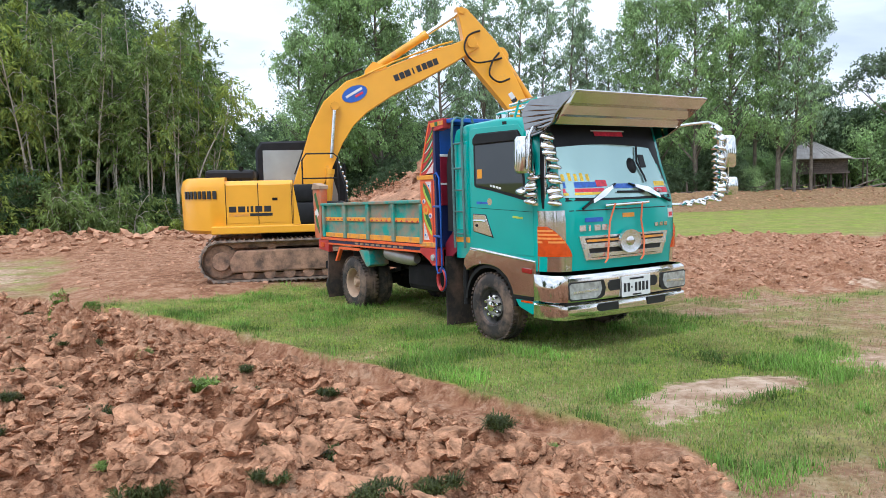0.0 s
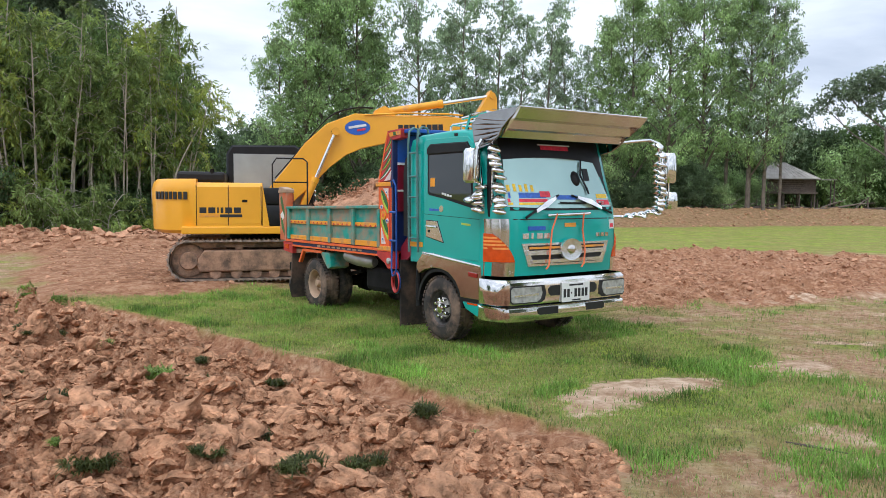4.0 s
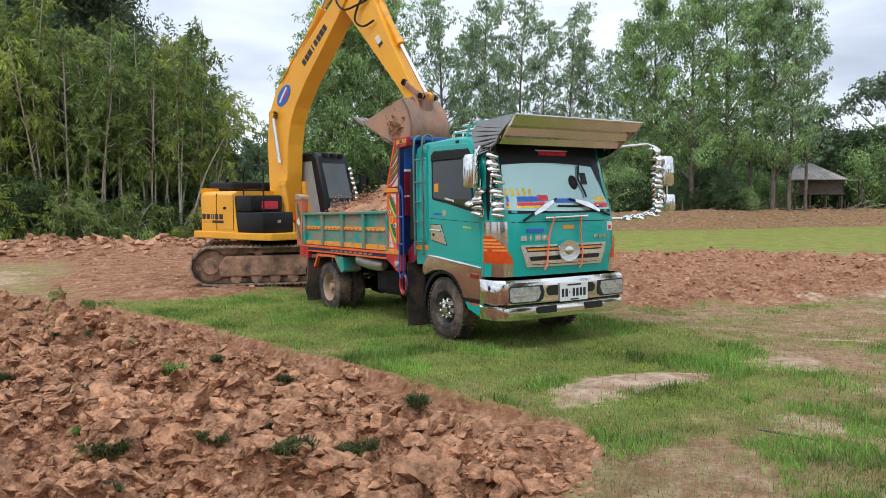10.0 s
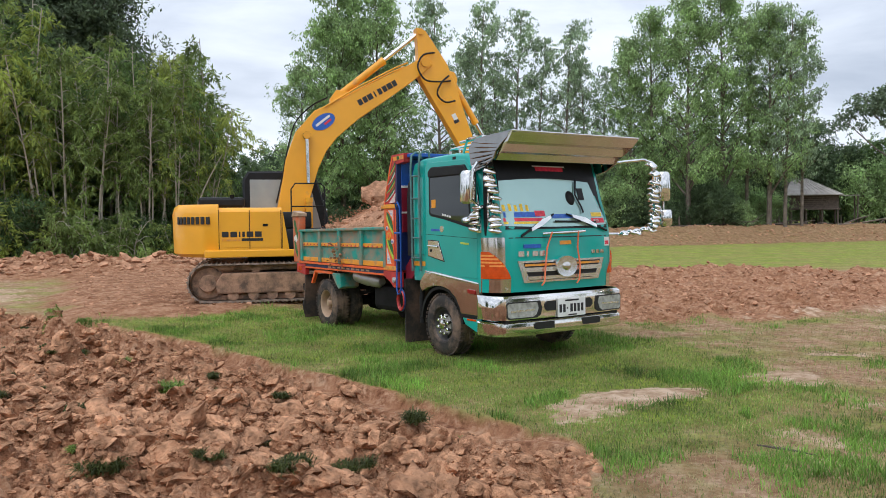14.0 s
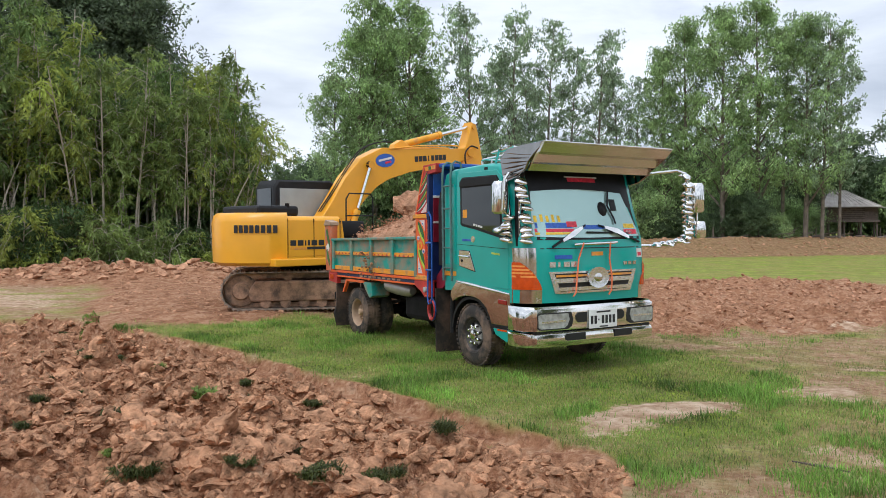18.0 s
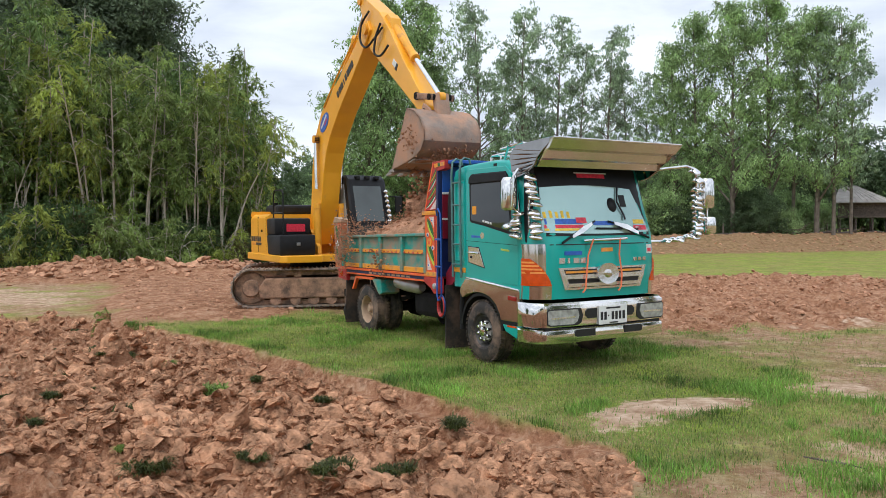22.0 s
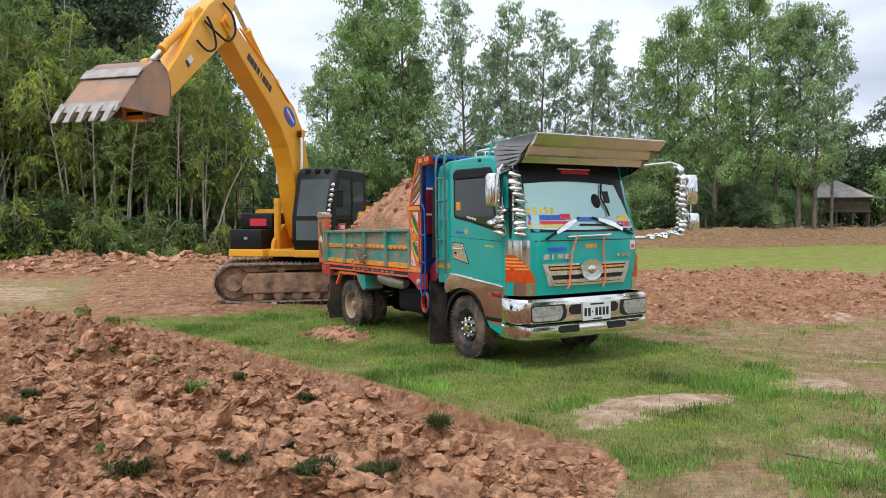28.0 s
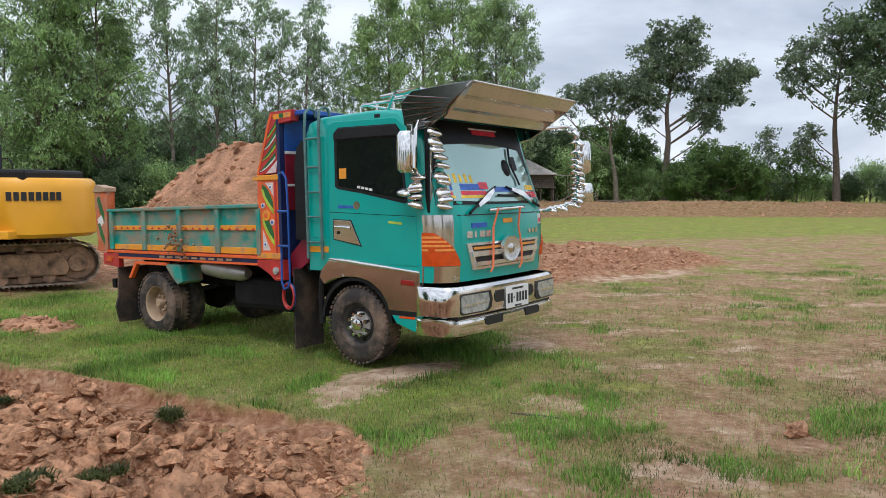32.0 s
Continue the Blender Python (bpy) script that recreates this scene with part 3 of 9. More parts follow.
def slabs(x, y, seed):
    """Heights of tilted plates, one to a jittered cell, with steps between them."""
    best, out = np.full(np.shape(x), 9.0), np.zeros(np.shape(x))
    best2, out2 = np.full(np.shape(x), 9.0), np.zeros(np.shape(x))
    x = x + 0.35 * (fbm(x * 1.9, y * 1.9, 3, seed + 40) - 0.5)
    y = y + 0.35 * (fbm(x * 1.9, y * 1.9, 3, seed + 50) - 0.5)
    xi, yi = np.floor(x).astype(np.int64), np.floor(y).astype(np.int64)
    for dx in (-1, 0, 1):
        for dy in (-1, 0, 1):
            i, j = xi + dx, yi + dy
            k = (i * 73856093 ^ j * 19349663 ^ (seed * 83492791)) & 0xFFFFFFFF
            k = ((k ^ (k >> 13)) * 1274126177) & 0xFFFFFFFF
            ox, oy = i + (k & 1023) / 1023.0 - x, j + ((k >> 10) & 1023) / 1023.0 - y
            d = np.hypot(ox, oy)
            h = 0.30 * (((k >> 20) & 255) / 255.0 - 0.35) + ox * (((k >> 4) & 255) / 255.0 - 0.5) * 0.95 + oy * (((k >> 14) & 255) / 255.0 - 0.5) * 0.95
            closer = d < best
            second = np.where(closer, best, np.minimum(best2, d))
            out2 = np.where(closer, out, np.where(d < best2, h, out2))
            out = np.where(closer, h, out)
            best = np.minimum(best, d)
            best2 = second
    w = 0.5 + 0.5 * step01(best2 - best, 0.0, 0.22)
    out = out * w + np.where(best2 < 8, out2, out) * (1 - w)
    return out


def ground_height(x, y):
    edge = inside(x, y, PLOUGHED)
    near = step01(y, -3.2, -2.0)
    ms = near * step01(edge + 0.25 * (fbm(x * 2.6, y * 2.6, 3, 17) - 0.5) - 0.22 * step01(y, 5.2, 6.0), 0.0, 0.36)
    slab = slabs(x / 0.50, y / 0.36, 4) * 0.66 + slabs(x / 0.24 + 7, y / 0.19, 6) * 0.34 + slabs(x / 0.115 + 3, y / 0.10, 7) * 0.12
    c1, r1 = cells(x / 0.36 + 0.3 * fbm(x * 2.3, y * 2.3, 2, 5), y / 0.30 + 0.3 * fbm(x * 2.1, y * 2.1, 2, 9), 3)
    lump = np.clip(1 - c1 * 1.25, 0, 1) ** 0.8 * (0.05 + 0.13 * r1)
    furrow = 0.05 * np.sin((x * 0.62 + y * 0.78) * 2 * math.pi / 1.25 + 2.2 * fbm(x * 0.5, y * 0.5, 2, 31))
    h = ms * (slab + 0.4 * lump + 1.25 * furrow - 0.15 + 0.12 * (fbm(x * 1.1, y * 1.1, 4, 12) - 0.5) + 0.10 * (fbm(x * 9, y * 9, 4, 13) - 0.5) + 0.05 * (fbm(x * 24, y * 24, 3, 14) - 0.5))
    straight = step01(y, 5.4, 6.2)
    # spade-cut lip along the ploughed edge, with a crack where the turned earth begins
    h = h - step01(edge + 0.06 * (fbm(x * 7, y * 7, 3, 19) - 0.5), 0.0, 0.10) * straight * (0.04 + 0.09 * np.exp(-(np.maximum(edge - 0.15, 0) / 0.35) ** 2))
    h = h - 0.05 * straight * np.exp(-((edge - 0.40 + 0.3 * (fbm(x * 1.5, y * 1.5, 3, 23) - 0.5)) / 0.022) ** 2)
    h = h + step01(edge, 0, 0.1) * 0.018 * (fbm(x * 9, y * 9, 3, 27) - 0.5)
    mr = step01(inside(x, y, FIELD_R), -0.2, 0.8)
    c3, r3 = cells(x / 0.55, y / 0.5, 21)
    h = h + mr * (0.42 * slabs(x / 0.6, y / 0.55, 14) + 0.16 * slabs(x / 0.25, y / 0.25, 15) + np.clip(1 - c3 * 1.2, 0, 1) * (0.04 + 0.16 * r3) + 0.22 * (fbm(x * 0.8, y * 0.8, 4, 22) - 0.35))
    me = step01(inside(x, y, SOIL_EXC), -0.3, 1.0)
    h = h + me * (0.15 + 0.10 * (fbm(x * 0.9, y * 0.9, 4, 40) - 0.5) + 0.05 * (fbm(x * 6, y * 6, 3, 41) - 0.5))
    # ridge of dug-up soil by the thicket
    rx, ry = (x + 12.5) / 4.6, (y - 25.0 - 0.12 * (x + 12)) / 1.5
    ridge = np.exp(-(rx ** 4) - ry ** 2)
    c4, r4 = cells(x / 0.7, y / 0.6, 51)
    h = h + ridge * (0.26 + 0.25 * (fbm(x * 0.7, y * 0.7, 3, 55) - 0.5) + 0.25 * slabs(x / 0.8, y / 0.7, 16) + np.clip(1 - c4 * 1.15, 0, 1) * (0.08 + 0.20 * r4))
    # bank under the thicket
    d = (y - 29.5 + 0.35 * (x + 12)) / 5.0
    h = h + 0.15 * step01(d, 0.0, 1.0) * step01(-x, 3.0, 8.0)
    # long low earth bank at the far side of the field
    line = 43.0 + 0.33 * np.clip(x - 7, -30, 18) - 0.40 * np.clip(x - 25, 0, 60)
    b = (y - line) / 3.2
    h = h + (0.64 + 0.3 * (fbm(x * 0.35, y * 0.35, 3, 61) - 0.5)) * step01(b, 0.0, 1.0) * step01(x, -8.0, -2.0)
    h = h + 0.35 * np.exp(-((b - 1.1) / 0.5) ** 2) * step01(x, -8.0, -2.0) * (0.6 + 0.8 * fbm(x * 0.9, y * 0.9, 3, 66))
    h = h + 0.15 * step01(b, 1.1, 2.0) * step01(x, -8.0, -2.0)
    g = step01(inside(x, y, GRASS_NEAR), -0.2, 0.4)
    h = h + g * 0.03 * (fbm(x * 3, y * 3, 3, 71) - 0.5) + 0.03 * (fbm(x * 0.4, y * 0.4, 3, 75) - 0.5)
    h = h + 0.02 * step01(inside(x, y, SAND_1), -0.1, 0.2) + 0.02 * step01(inside(x, y, SAND_2), -0.1, 0.2)
    far = np.hypot(x - 5, y - 20)
    return h * (1 - step01(far, 150, 400))


def graded(parts):
    out = []
    for a, b, s in parts:
        out.append(np.arange(a, b - s * 0.25, s))
    return np.concatenate(out + [np.array([parts[-1][1]])])


def ground_sheet():
    xs = graded([(-2000, -400, 400), (-400, -60, 40), (-60, -20, 1.6), (-20, -9.5, 0.25), (-9.5, -5.2, 0.048), (-5.2, 1.1, 0.022), (1.1, 4.4, 0.045), (4.4, 6, 0.09), (6, 15, 0.2), (15, 48, 0.5), (48, 60, 0.9), (60, 400, 40), (400, 2000, 400)])
    ys = graded([(-2000, -400, 400), (-400, -20, 30), (-20, -4, 1.0), (-4, 2, 0.10), (2, 3.6, 0.05), (3.6, 9.4, 0.022), (9.4, 13, 0.045), (13, 17, 0.1), (17, 28, 0.18), (28, 55, 0.34), (55, 80, 2), (80, 400, 40), (400, 2000, 400)])
    X, Y = np.meshgrid(xs, ys)
    Z = ground_height(X, Y)
    nx, ny = len(xs), len(ys)
    me = bpy.data.meshes.new("ground")
    idx = np.arange(nx * ny).reshape(ny, nx)
    quads = np.stack([idx[:-1, :-1], idx[:-1, 1:], idx[1:, 1:], idx[1:, :-1]], -1).reshape(-1, 4)
    me.vertices.add(nx * ny)
    me.vertices.foreach_set("co", np.stack([X, Y, Z], -1).astype(np.float32).ravel())
    me.loops.add(quads.size)
    me.loops.foreach_set("vertex_index", quads.astype(np.int32).ravel())
    me.polygons.add(len(quads))
    me.polygons.foreach_set("loop_start", np.arange(0, quads.size, 4, dtype=np.int32))
    me.update(calc_edges=True)
    me.shade_smooth()
    me.set_sharp_from_angle(angle=radians(70))
    wob = 0.9 * (fbm(X * 1.7, Y * 1.7, 4, 81) - 0.5)
    soil = np.maximum.reduce([step01(inside(X, Y, PLOUGHED) + 0.25 * wob, -0.05, 0.05), step01(inside(X, Y, FIELD_R) + 1.4 * wob, -0.2, 0.3),
                              step01(inside(X, Y, SOIL_EXC) + 1.2 * wob, -0.2, 0.3)])
    line = 43.0 + 0.33 * np.clip(X - 7, -30, 18) - 0.40 * np.clip(X - 25, 0, 60)
    bank = 0.85 * step01(Y - line + 2 * wob, -0.6, 0.4) * step01(-(Y - line - 6), -1, 1) * step01(X, -8, -2)
    dl = (Y - 29.5 + 0.35 * (X + 12)) / 5.0
    soil = np.maximum.reduce([soil, bank, step01(dl + 0.4 * wob, -0.35, -0.1) * step01(-X, 3, 8) * step01(-dl, -1.2, -0.5)])
    rag = 0.9 * (fbm(X * 4.5, Y * 4.5, 4, 83) - 0.5)
    sand = np.maximum.reduce([step01(inside(X, Y, SAND_1) + 0.4 * wob + 0.3 * rag, -0.2, 0.18), 0.8 * step01(inside(X, Y, SAND_2) + 0.5 * wob + 0.5 * rag, -0.25, 0.25),
                              0.6 * step01(inside(X, Y, SAND_ROAD) + 2.6 * wob, 0.2, 1.2)])
    bald = step01(inside(X, Y, BALD) + 3.0 * wob, -0.8, 0.9)
    strip = np.exp(-((Y - 11.2 - 0.25 * (X - 5)) / 0.5) ** 2) * step01(X, 3.5, 5.0) * step01(fbm(X * 0.9, Y * 1.6, 3, 93), 0.42, 0.62)
    bald = np.maximum(bald, 0.9 * strip)
    for px, py, ax, ay, turn in ((7.6, 11.7, 2.4, 0.28, -14), (10.2, 9.6, 2.2, 0.25, -20), (4.5, 9.6, 0.7, 0.25, -20), (12.8, 12.8, 2.5, 0.35, -15), (2.35, 5.1, 0.55, 0.30, -35), (3.1, 3.7, 0.8, 0.35, -30), (5.6, 7.2, 0.9, 0.22, 20), (9.0, 14.4, 3.5, 0.4, 20), (6.4, 5.9, 0.8, 0.25, 10), (2.9, 5.6, 0.7, 0.22, -25), (4.3, 6.6, 0.8, 0.20, -10), (3.6, 4.6, 0.6, 0.22, -30), (5.2, 8.6, 1.0, 0.22, -8), (8.4, 9.9, 1.8, 0.25, -12)):
        c_, s_ = math.cos(radians(turn)), math.sin(radians(turn))
        u, v = ((X - px) * c_ + (Y - py) * s_) / ax, (-(X - px) * s_ + (Y - py) * c_) / ay
        sand = np.maximum(sand, 0.90 * step01(1.0 - np.hypot(u, v) + 2.2 * wob + 1.8 * rag, 0.0, 0.9))
    worn = 0.95 - 0.85 * step01(inside(X, Y, LUSH) + 1.6 * wob + 0.8 * rag, -0.5, 0.5) - 0.72 * step01(Y, 24, 27)
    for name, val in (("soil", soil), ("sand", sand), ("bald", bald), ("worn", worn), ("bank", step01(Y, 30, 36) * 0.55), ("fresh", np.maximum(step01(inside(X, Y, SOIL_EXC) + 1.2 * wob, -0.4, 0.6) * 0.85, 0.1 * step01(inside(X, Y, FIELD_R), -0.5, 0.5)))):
        at = me.attributes.new(name, "FLOAT", "POINT")
        at.data.foreach_set("value", val.astype(np.float32).ravel())
    return me


def ground_material():
    m = bpy.data.materials.new("field_ground")
    m.use_nodes = True
    n, l = m.node_tree.nodes, m.node_tree.links
    b = n["Principled BSDF"]
    b.inputs["Roughness"].default_value = 0.95
    b.inputs["Specular IOR Level"].default_value = 0.15
    co = n.new("ShaderNodeTexCoord")

    def noise_at(scale, detail=6.0, rough=0.6):
        k = n.new("ShaderNodeTexNoise")
        k.inputs["Scale"].default_value, k.inputs["Detail"].default_value, k.inputs["Roughness"].default_value = scale, detail, rough
        l.new(co.outputs["Object"], k.inputs["Vector"])
        return k.outputs["Fac"]

    def ramp(fac, stops):
        r = n.new("ShaderNodeValToRGB")
        els = r.color_ramp.elements
        while len(els) < len(stops):
            els.new(0.5)
        for e, (p, c) in zip(els, stops):
            e.position, e.color = p, (*c, 1)
        l.new(fac, r.inputs["Fac"])
        return r.outputs["Color"]

    def mix(fac, a, c):
        k = n.new("ShaderNodeMix")
        k.data_type = "RGBA"
        l.new(fac, k.inputs["Factor"])
        l.new(a, k.inputs["A"])
        l.new(c, k.inputs["B"])
        return k.outputs["Result"]

    def attr(name):
        k = n.new("ShaderNodeAttribute")
        k.attribute_name = name
        return k.outputs["Fac"]

    def mul(a, v):
        k = n.new("ShaderNodeMath")
        k.operation = "MULTIPLY"
        l.new(a, k.inputs[0])
        if isinstance(v, float):
            k.inputs[1].default_value = v
        else:
            l.new(v, k.inputs[1])
        return k.outputs["Value"]

    def band(fac, lo, hi):
        k = n.new("ShaderNodeMapRange")
        k.inputs["From Min"].default_value, k.inputs["From Max"].default_value = lo, hi
        l.new(fac, k.inputs["Value"])
        return k.outputs["Result"]

    grass = ramp(noise_at(1.6, 5, 0.65), [(0.36, (0.29, 0.24, 0.075)), (0.48, (0.22, 0.31, 0.04)), (0.62, (0.39, 0.49, 0.055))])
    tips = ramp(noise_at(15, 5, 0.65), [(0.36, (0.10, 0.12, 0.03)), (0.52, (0.23, 0.29, 0.055)), (0.64, (0.40, 0.44, 0.10))])
    grass = mix(mul(band(noise_at(6, 4), 0.35, 0.60), 0.7), grass, tips)
    straw = ramp(noise_at(9, 5, 0.7), [(0.36, (0.13, 0.13, 0.035)), (0.5, (0.31, 0.32, 0.07)), (0.64, (0.49, 0.44, 0.15))])
    grass = mix(mul(band(noise_at(0.45, 5, 0.6), 0.45, 0.62), 0.65), grass, straw)
    litter = ramp(noise_at(13, 6, 0.7), [(0.36, (0.17, 0.085, 0.05)), (0.5, (0.43, 0.25, 0.155)), (0.64, (0.68, 0.49, 0.35))])
    earth = ramp(noise_at(3.2, 5, 0.65), [(0.36, (0.28, 0.145, 0.082)), (0.5, (0.48, 0.28, 0.17)), (0.64, (0.66, 0.46, 0.32))])
    earth = mix(mul(band(noise_at(5, 4), 0.36, 0.58), 0.75), earth, litter)
    red = ramp(noise_at(3.6, 5, 0.65), [(0.34, (0.20, 0.078, 0.038)), (0.46, (0.40, 0.19, 0.10)), (0.56, (0.49, 0.26, 0.145)), (0.66, (0.64, 0.41, 0.26))])
    grit = ramp(noise_at(14, 5, 0.68), [(0.36, (0.13, 0.05, 0.025)), (0.5, (0.41, 0.20, 0.11)), (0.64, (0.66, 0.42, 0.27))])
    red = mix(mul(band(noise_at(5, 4), 0.36, 0.58), 0.75), red, grit)
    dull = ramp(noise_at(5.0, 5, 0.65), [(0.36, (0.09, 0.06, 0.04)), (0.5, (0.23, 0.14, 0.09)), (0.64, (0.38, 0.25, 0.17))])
    fresh = ramp(noise_at(4.0, 6, 0.68), [(0.36, (0.20, 0.085, 0.043)), (0.5, (0.40, 0.20, 0.11)), (0.64, (0.56, 0.34, 0.21))])
    red = mix(attr("fresh"), red, fresh)
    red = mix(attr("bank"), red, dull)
    sandc = ramp(noise_at(4.5, 6, 0.68), [(0.36, (0.40, 0.24, 0.145)), (0.5, (0.60, 0.41, 0.275)), (0.64, (0.78, 0.60, 0.44))])
    rough_edge = band(noise_at(8, 5, 0.65), 0.38, 0.62)
    patchy = band(noise_at(1.3, 3, 0.55), 0.30, 0.64)
    base = mix(mul(patchy, attr("bald")), grass, earth)
    worn = band(noise_at(0.9, 3, 0.55), 0.27, 0.57)
    base = mix(mul(worn, attr("worn")), base, earth)
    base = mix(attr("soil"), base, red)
    thick = n.new("ShaderNodeMath")
    thick.operation = "ADD"
    l.new(mul(attr("sand"), 1.35), thick.inputs[0])
    l.new(mul(rough_edge, -0.65), thick.inputs[1])
    base = mix(band(thick.outputs["Value"], 0.15, 0.55), base, sandc)
    l.new(base, b.inputs["Base Color"])
    bp = n.new("ShaderNodeBump")
    bp.inputs["Strength"].default_value, bp.inputs["Distance"].default_value = 1.0, 0.09
    l.new(noise_at(13, 6, 0.7), bp.inputs["Height"])
    l.new(bp.outputs["Normal"], b.inputs["Normal"])
    return m


ground = link_mesh("ground", ground_sheet(), ground_material())
tagged(ground, "grassy field with ploughed red earth and sandy patches", "ground", kind="structure")


def height_at(x, y):
    return float(ground_height(np.array([float(x)]), np.array([float(y)]))[0])


def lump_shape(seed, sub=2):
    """An angular lump of earth of unit size, as arrays of places and faces."""
    rng = np.random.RandomState(seed)
    bm = bmesh.new()
    bmesh.ops.create_icosphere(bm, subdivisions=sub, radius=1.0)
    planes = [(Vector(rng.normal(size=3)).normalized(), 0.36 + 0.42 * rng.rand()) for _ in range(7)]
    off = Vector(rng.rand(3) * 50)
    for v in bm.verts:
        p = v.co.copy()
        p *= 1 + 0.55 * noise.noise(p * 1.3 + off) + 0.35 * noise.noise(p * 3.1 + off)
        for nrm, d in planes:
            over = p.dot(nrm) - d
            if over > 0:
                p -= nrm * over * 0.72
        v.co = p * (1 + (0.22 * noise.noise(p * 4.5 + off) + 0.16 * noise.noise(p * 9.5 + off) if sub > 1 else 0.0))
    bm.verts.index_update()
    vs = np.array([v.co[:] for v in bm.verts])
    fs = np.array([[v.index for v in f.verts] for f in bm.faces])
    bm.free()
    return vs, fs


LUMPS = [lump_shape(100 + i, 2) for i in range(8)]
LUMPS_LOW = [lump_shape(200 + i, 1) for i in range(6)]


def scatter_lumps(name, spots, material, shapes, flat=0.7, seed=1):
    """One mesh of lumps at (x, y, z, size)."""
    rng = np.random.RandomState(seed)
    vs, fs, base = [], [], 0
    for x, y, z, s in spots:
        v, f = shapes[rng.randint(len(shapes))]
        a = rng.rand() * 6.283
        c, sn = math.cos(a), math.sin(a)
        tx = rng.uniform(-0.7, 0.7)
        p = v * (s * rng.uniform(0.75, 1.35), s * rng.uniform(0.75, 1.3), s * flat * rng.uniform(0.7, 1.2))
        ct, st = math.cos(tx), math.sin(tx)
        p = np.stack([p[:, 0], p[:, 1] * ct - p[:, 2] * st, p[:, 1] * st + p[:, 2] * ct], -1)
        p = np.stack([p[:, 0] * c - p[:, 1] * sn + x, p[:, 0] * sn + p[:, 1] * c + y, p[:, 2] + z], -1)
        vs.append(p)
        fs.append(f + base)
        base += len(v)
    me = bpy.data.meshes.new(name)
    V, Fc = np.concatenate(vs), np.concatenate(fs)
    me.vertices.add(len(V))
    me.vertices.foreach_set("co", V.astype(np.float32).ravel())
    me.loops.add(Fc.size)
    me.loops.foreach_set("vertex_index", Fc.astype(np.int32).ravel())
    me.polygons.add(len(Fc))
    me.polygons.foreach_set("loop_start", np.arange(0, Fc.size, 3, dtype=np.int32))
    me.update(calc_edges=True)
    me.shade_smooth()
    me.set_sharp_from_angle(angle=radians(55))
    return link_mesh(name, me, material)


def random_in(poly, count, seed, margin=0.05, power=1.0):
    rng = np.random.RandomState(seed)
    xs, ys = [p[0] for p in poly], [p[1] for p in poly]
    out = []
    while len(out) < count:
        x, y = rng.uniform(min(xs), max(xs), count * 2), rng.uniform(min(ys), max(ys), count * 2)
        ok = inside(x, y, poly) > margin
        out += list(zip(x[ok], y[ok]))
    return np.array(out[:count])


PLOUGHED_NEAR = [(-9.0, 13.6), (-6.8, 12.5), (-4.6, 10.55), (-2.75, 8.6), (-1.2, 7.05), (-0.05, 5.85), (0.45, 5.35), (0.75, 5.25), (0.75, 4.6), (0.35, 3.6), (-0.1, 2.6), (-5.5, 2.6), (-10, 9.0)]
PLOUGHED_CLOSE = [(-6.0, 9.6), (-3.6, 9.3), (-2.75, 8.6), (-1.2, 7.05), (-0.05, 5.85), (0.5, 5.5), (0.9, 5.3), (0.85, 4.6), (0.45, 3.6), (-2.2, 3.6), (-4.6, 5.6)]
rng0 = np.random.RandomState(5)
LUMPS_FINE = [lump_shape(140 + i, 3) for i in range(7)]
for nm_, poly_, n_, lo, hi, pw, sd, shapes_, fl, lab_ in (
        ("broken_clods", PLOUGHED_NEAR, 7000, 0.03, 0.12, 2.2, 7, LUMPS, 0.62, "broken angular clods of ploughed red earth"),
        ("broken_clods", PLOUGHED_CLOSE, 4500, 0.02, 0.09, 1.8, 8, LUMPS, 0.62, "broken angular clods of ploughed red earth"),
        ("broken_clods", [(-7.0, 3.8), (-0.1, 3.8), (-0.35, 2.0), (-0.35, -2.6), (-7.0, -2.6)], 3600, 0.03, 0.10, 2.0, 9, LUMPS_LOW, 0.55, "broken angular clods of ploughed red earth"),
        ("ploughed_crumbs", PLOUGHED_CLOSE, 22000, 0.007, 0.03, 2.0, 2, LUMPS_LOW, 0.7, "small crumbs of ploughed red earth")):
    spots = []
    pts = random_in(poly_, n_, sd, 0.0)
    keep_ = rng0.rand(len(pts)) < step01(inside(pts[:, 0], pts[:, 1], PLOUGHED) - 0.22 * step01(pts[:, 1], 5.2, 6.0) + 0.22 * step01(-pts[:, 1], -5.7, -5.2) + 0.25 * (fbm(pts[:, 0] * 1.4, pts[:, 1] * 1.4, 3, 29) - 0.5), 0.08, 0.36) + 0.02
    pts = pts[keep_]
    zz = ground_height(pts[:, 0], pts[:, 1])
    for (x, y), z in zip(pts, zz):
        s = lo + (hi - lo) * rng0.rand() ** pw
        spots.append((x, y, z + s * rng0.uniform(-0.35, 0.05), s))
    tagged(scatter_lumps(nm_, spots, M["clod"], shapes_, fl, 3 + sd), lab_, "clods", kind="stuff")

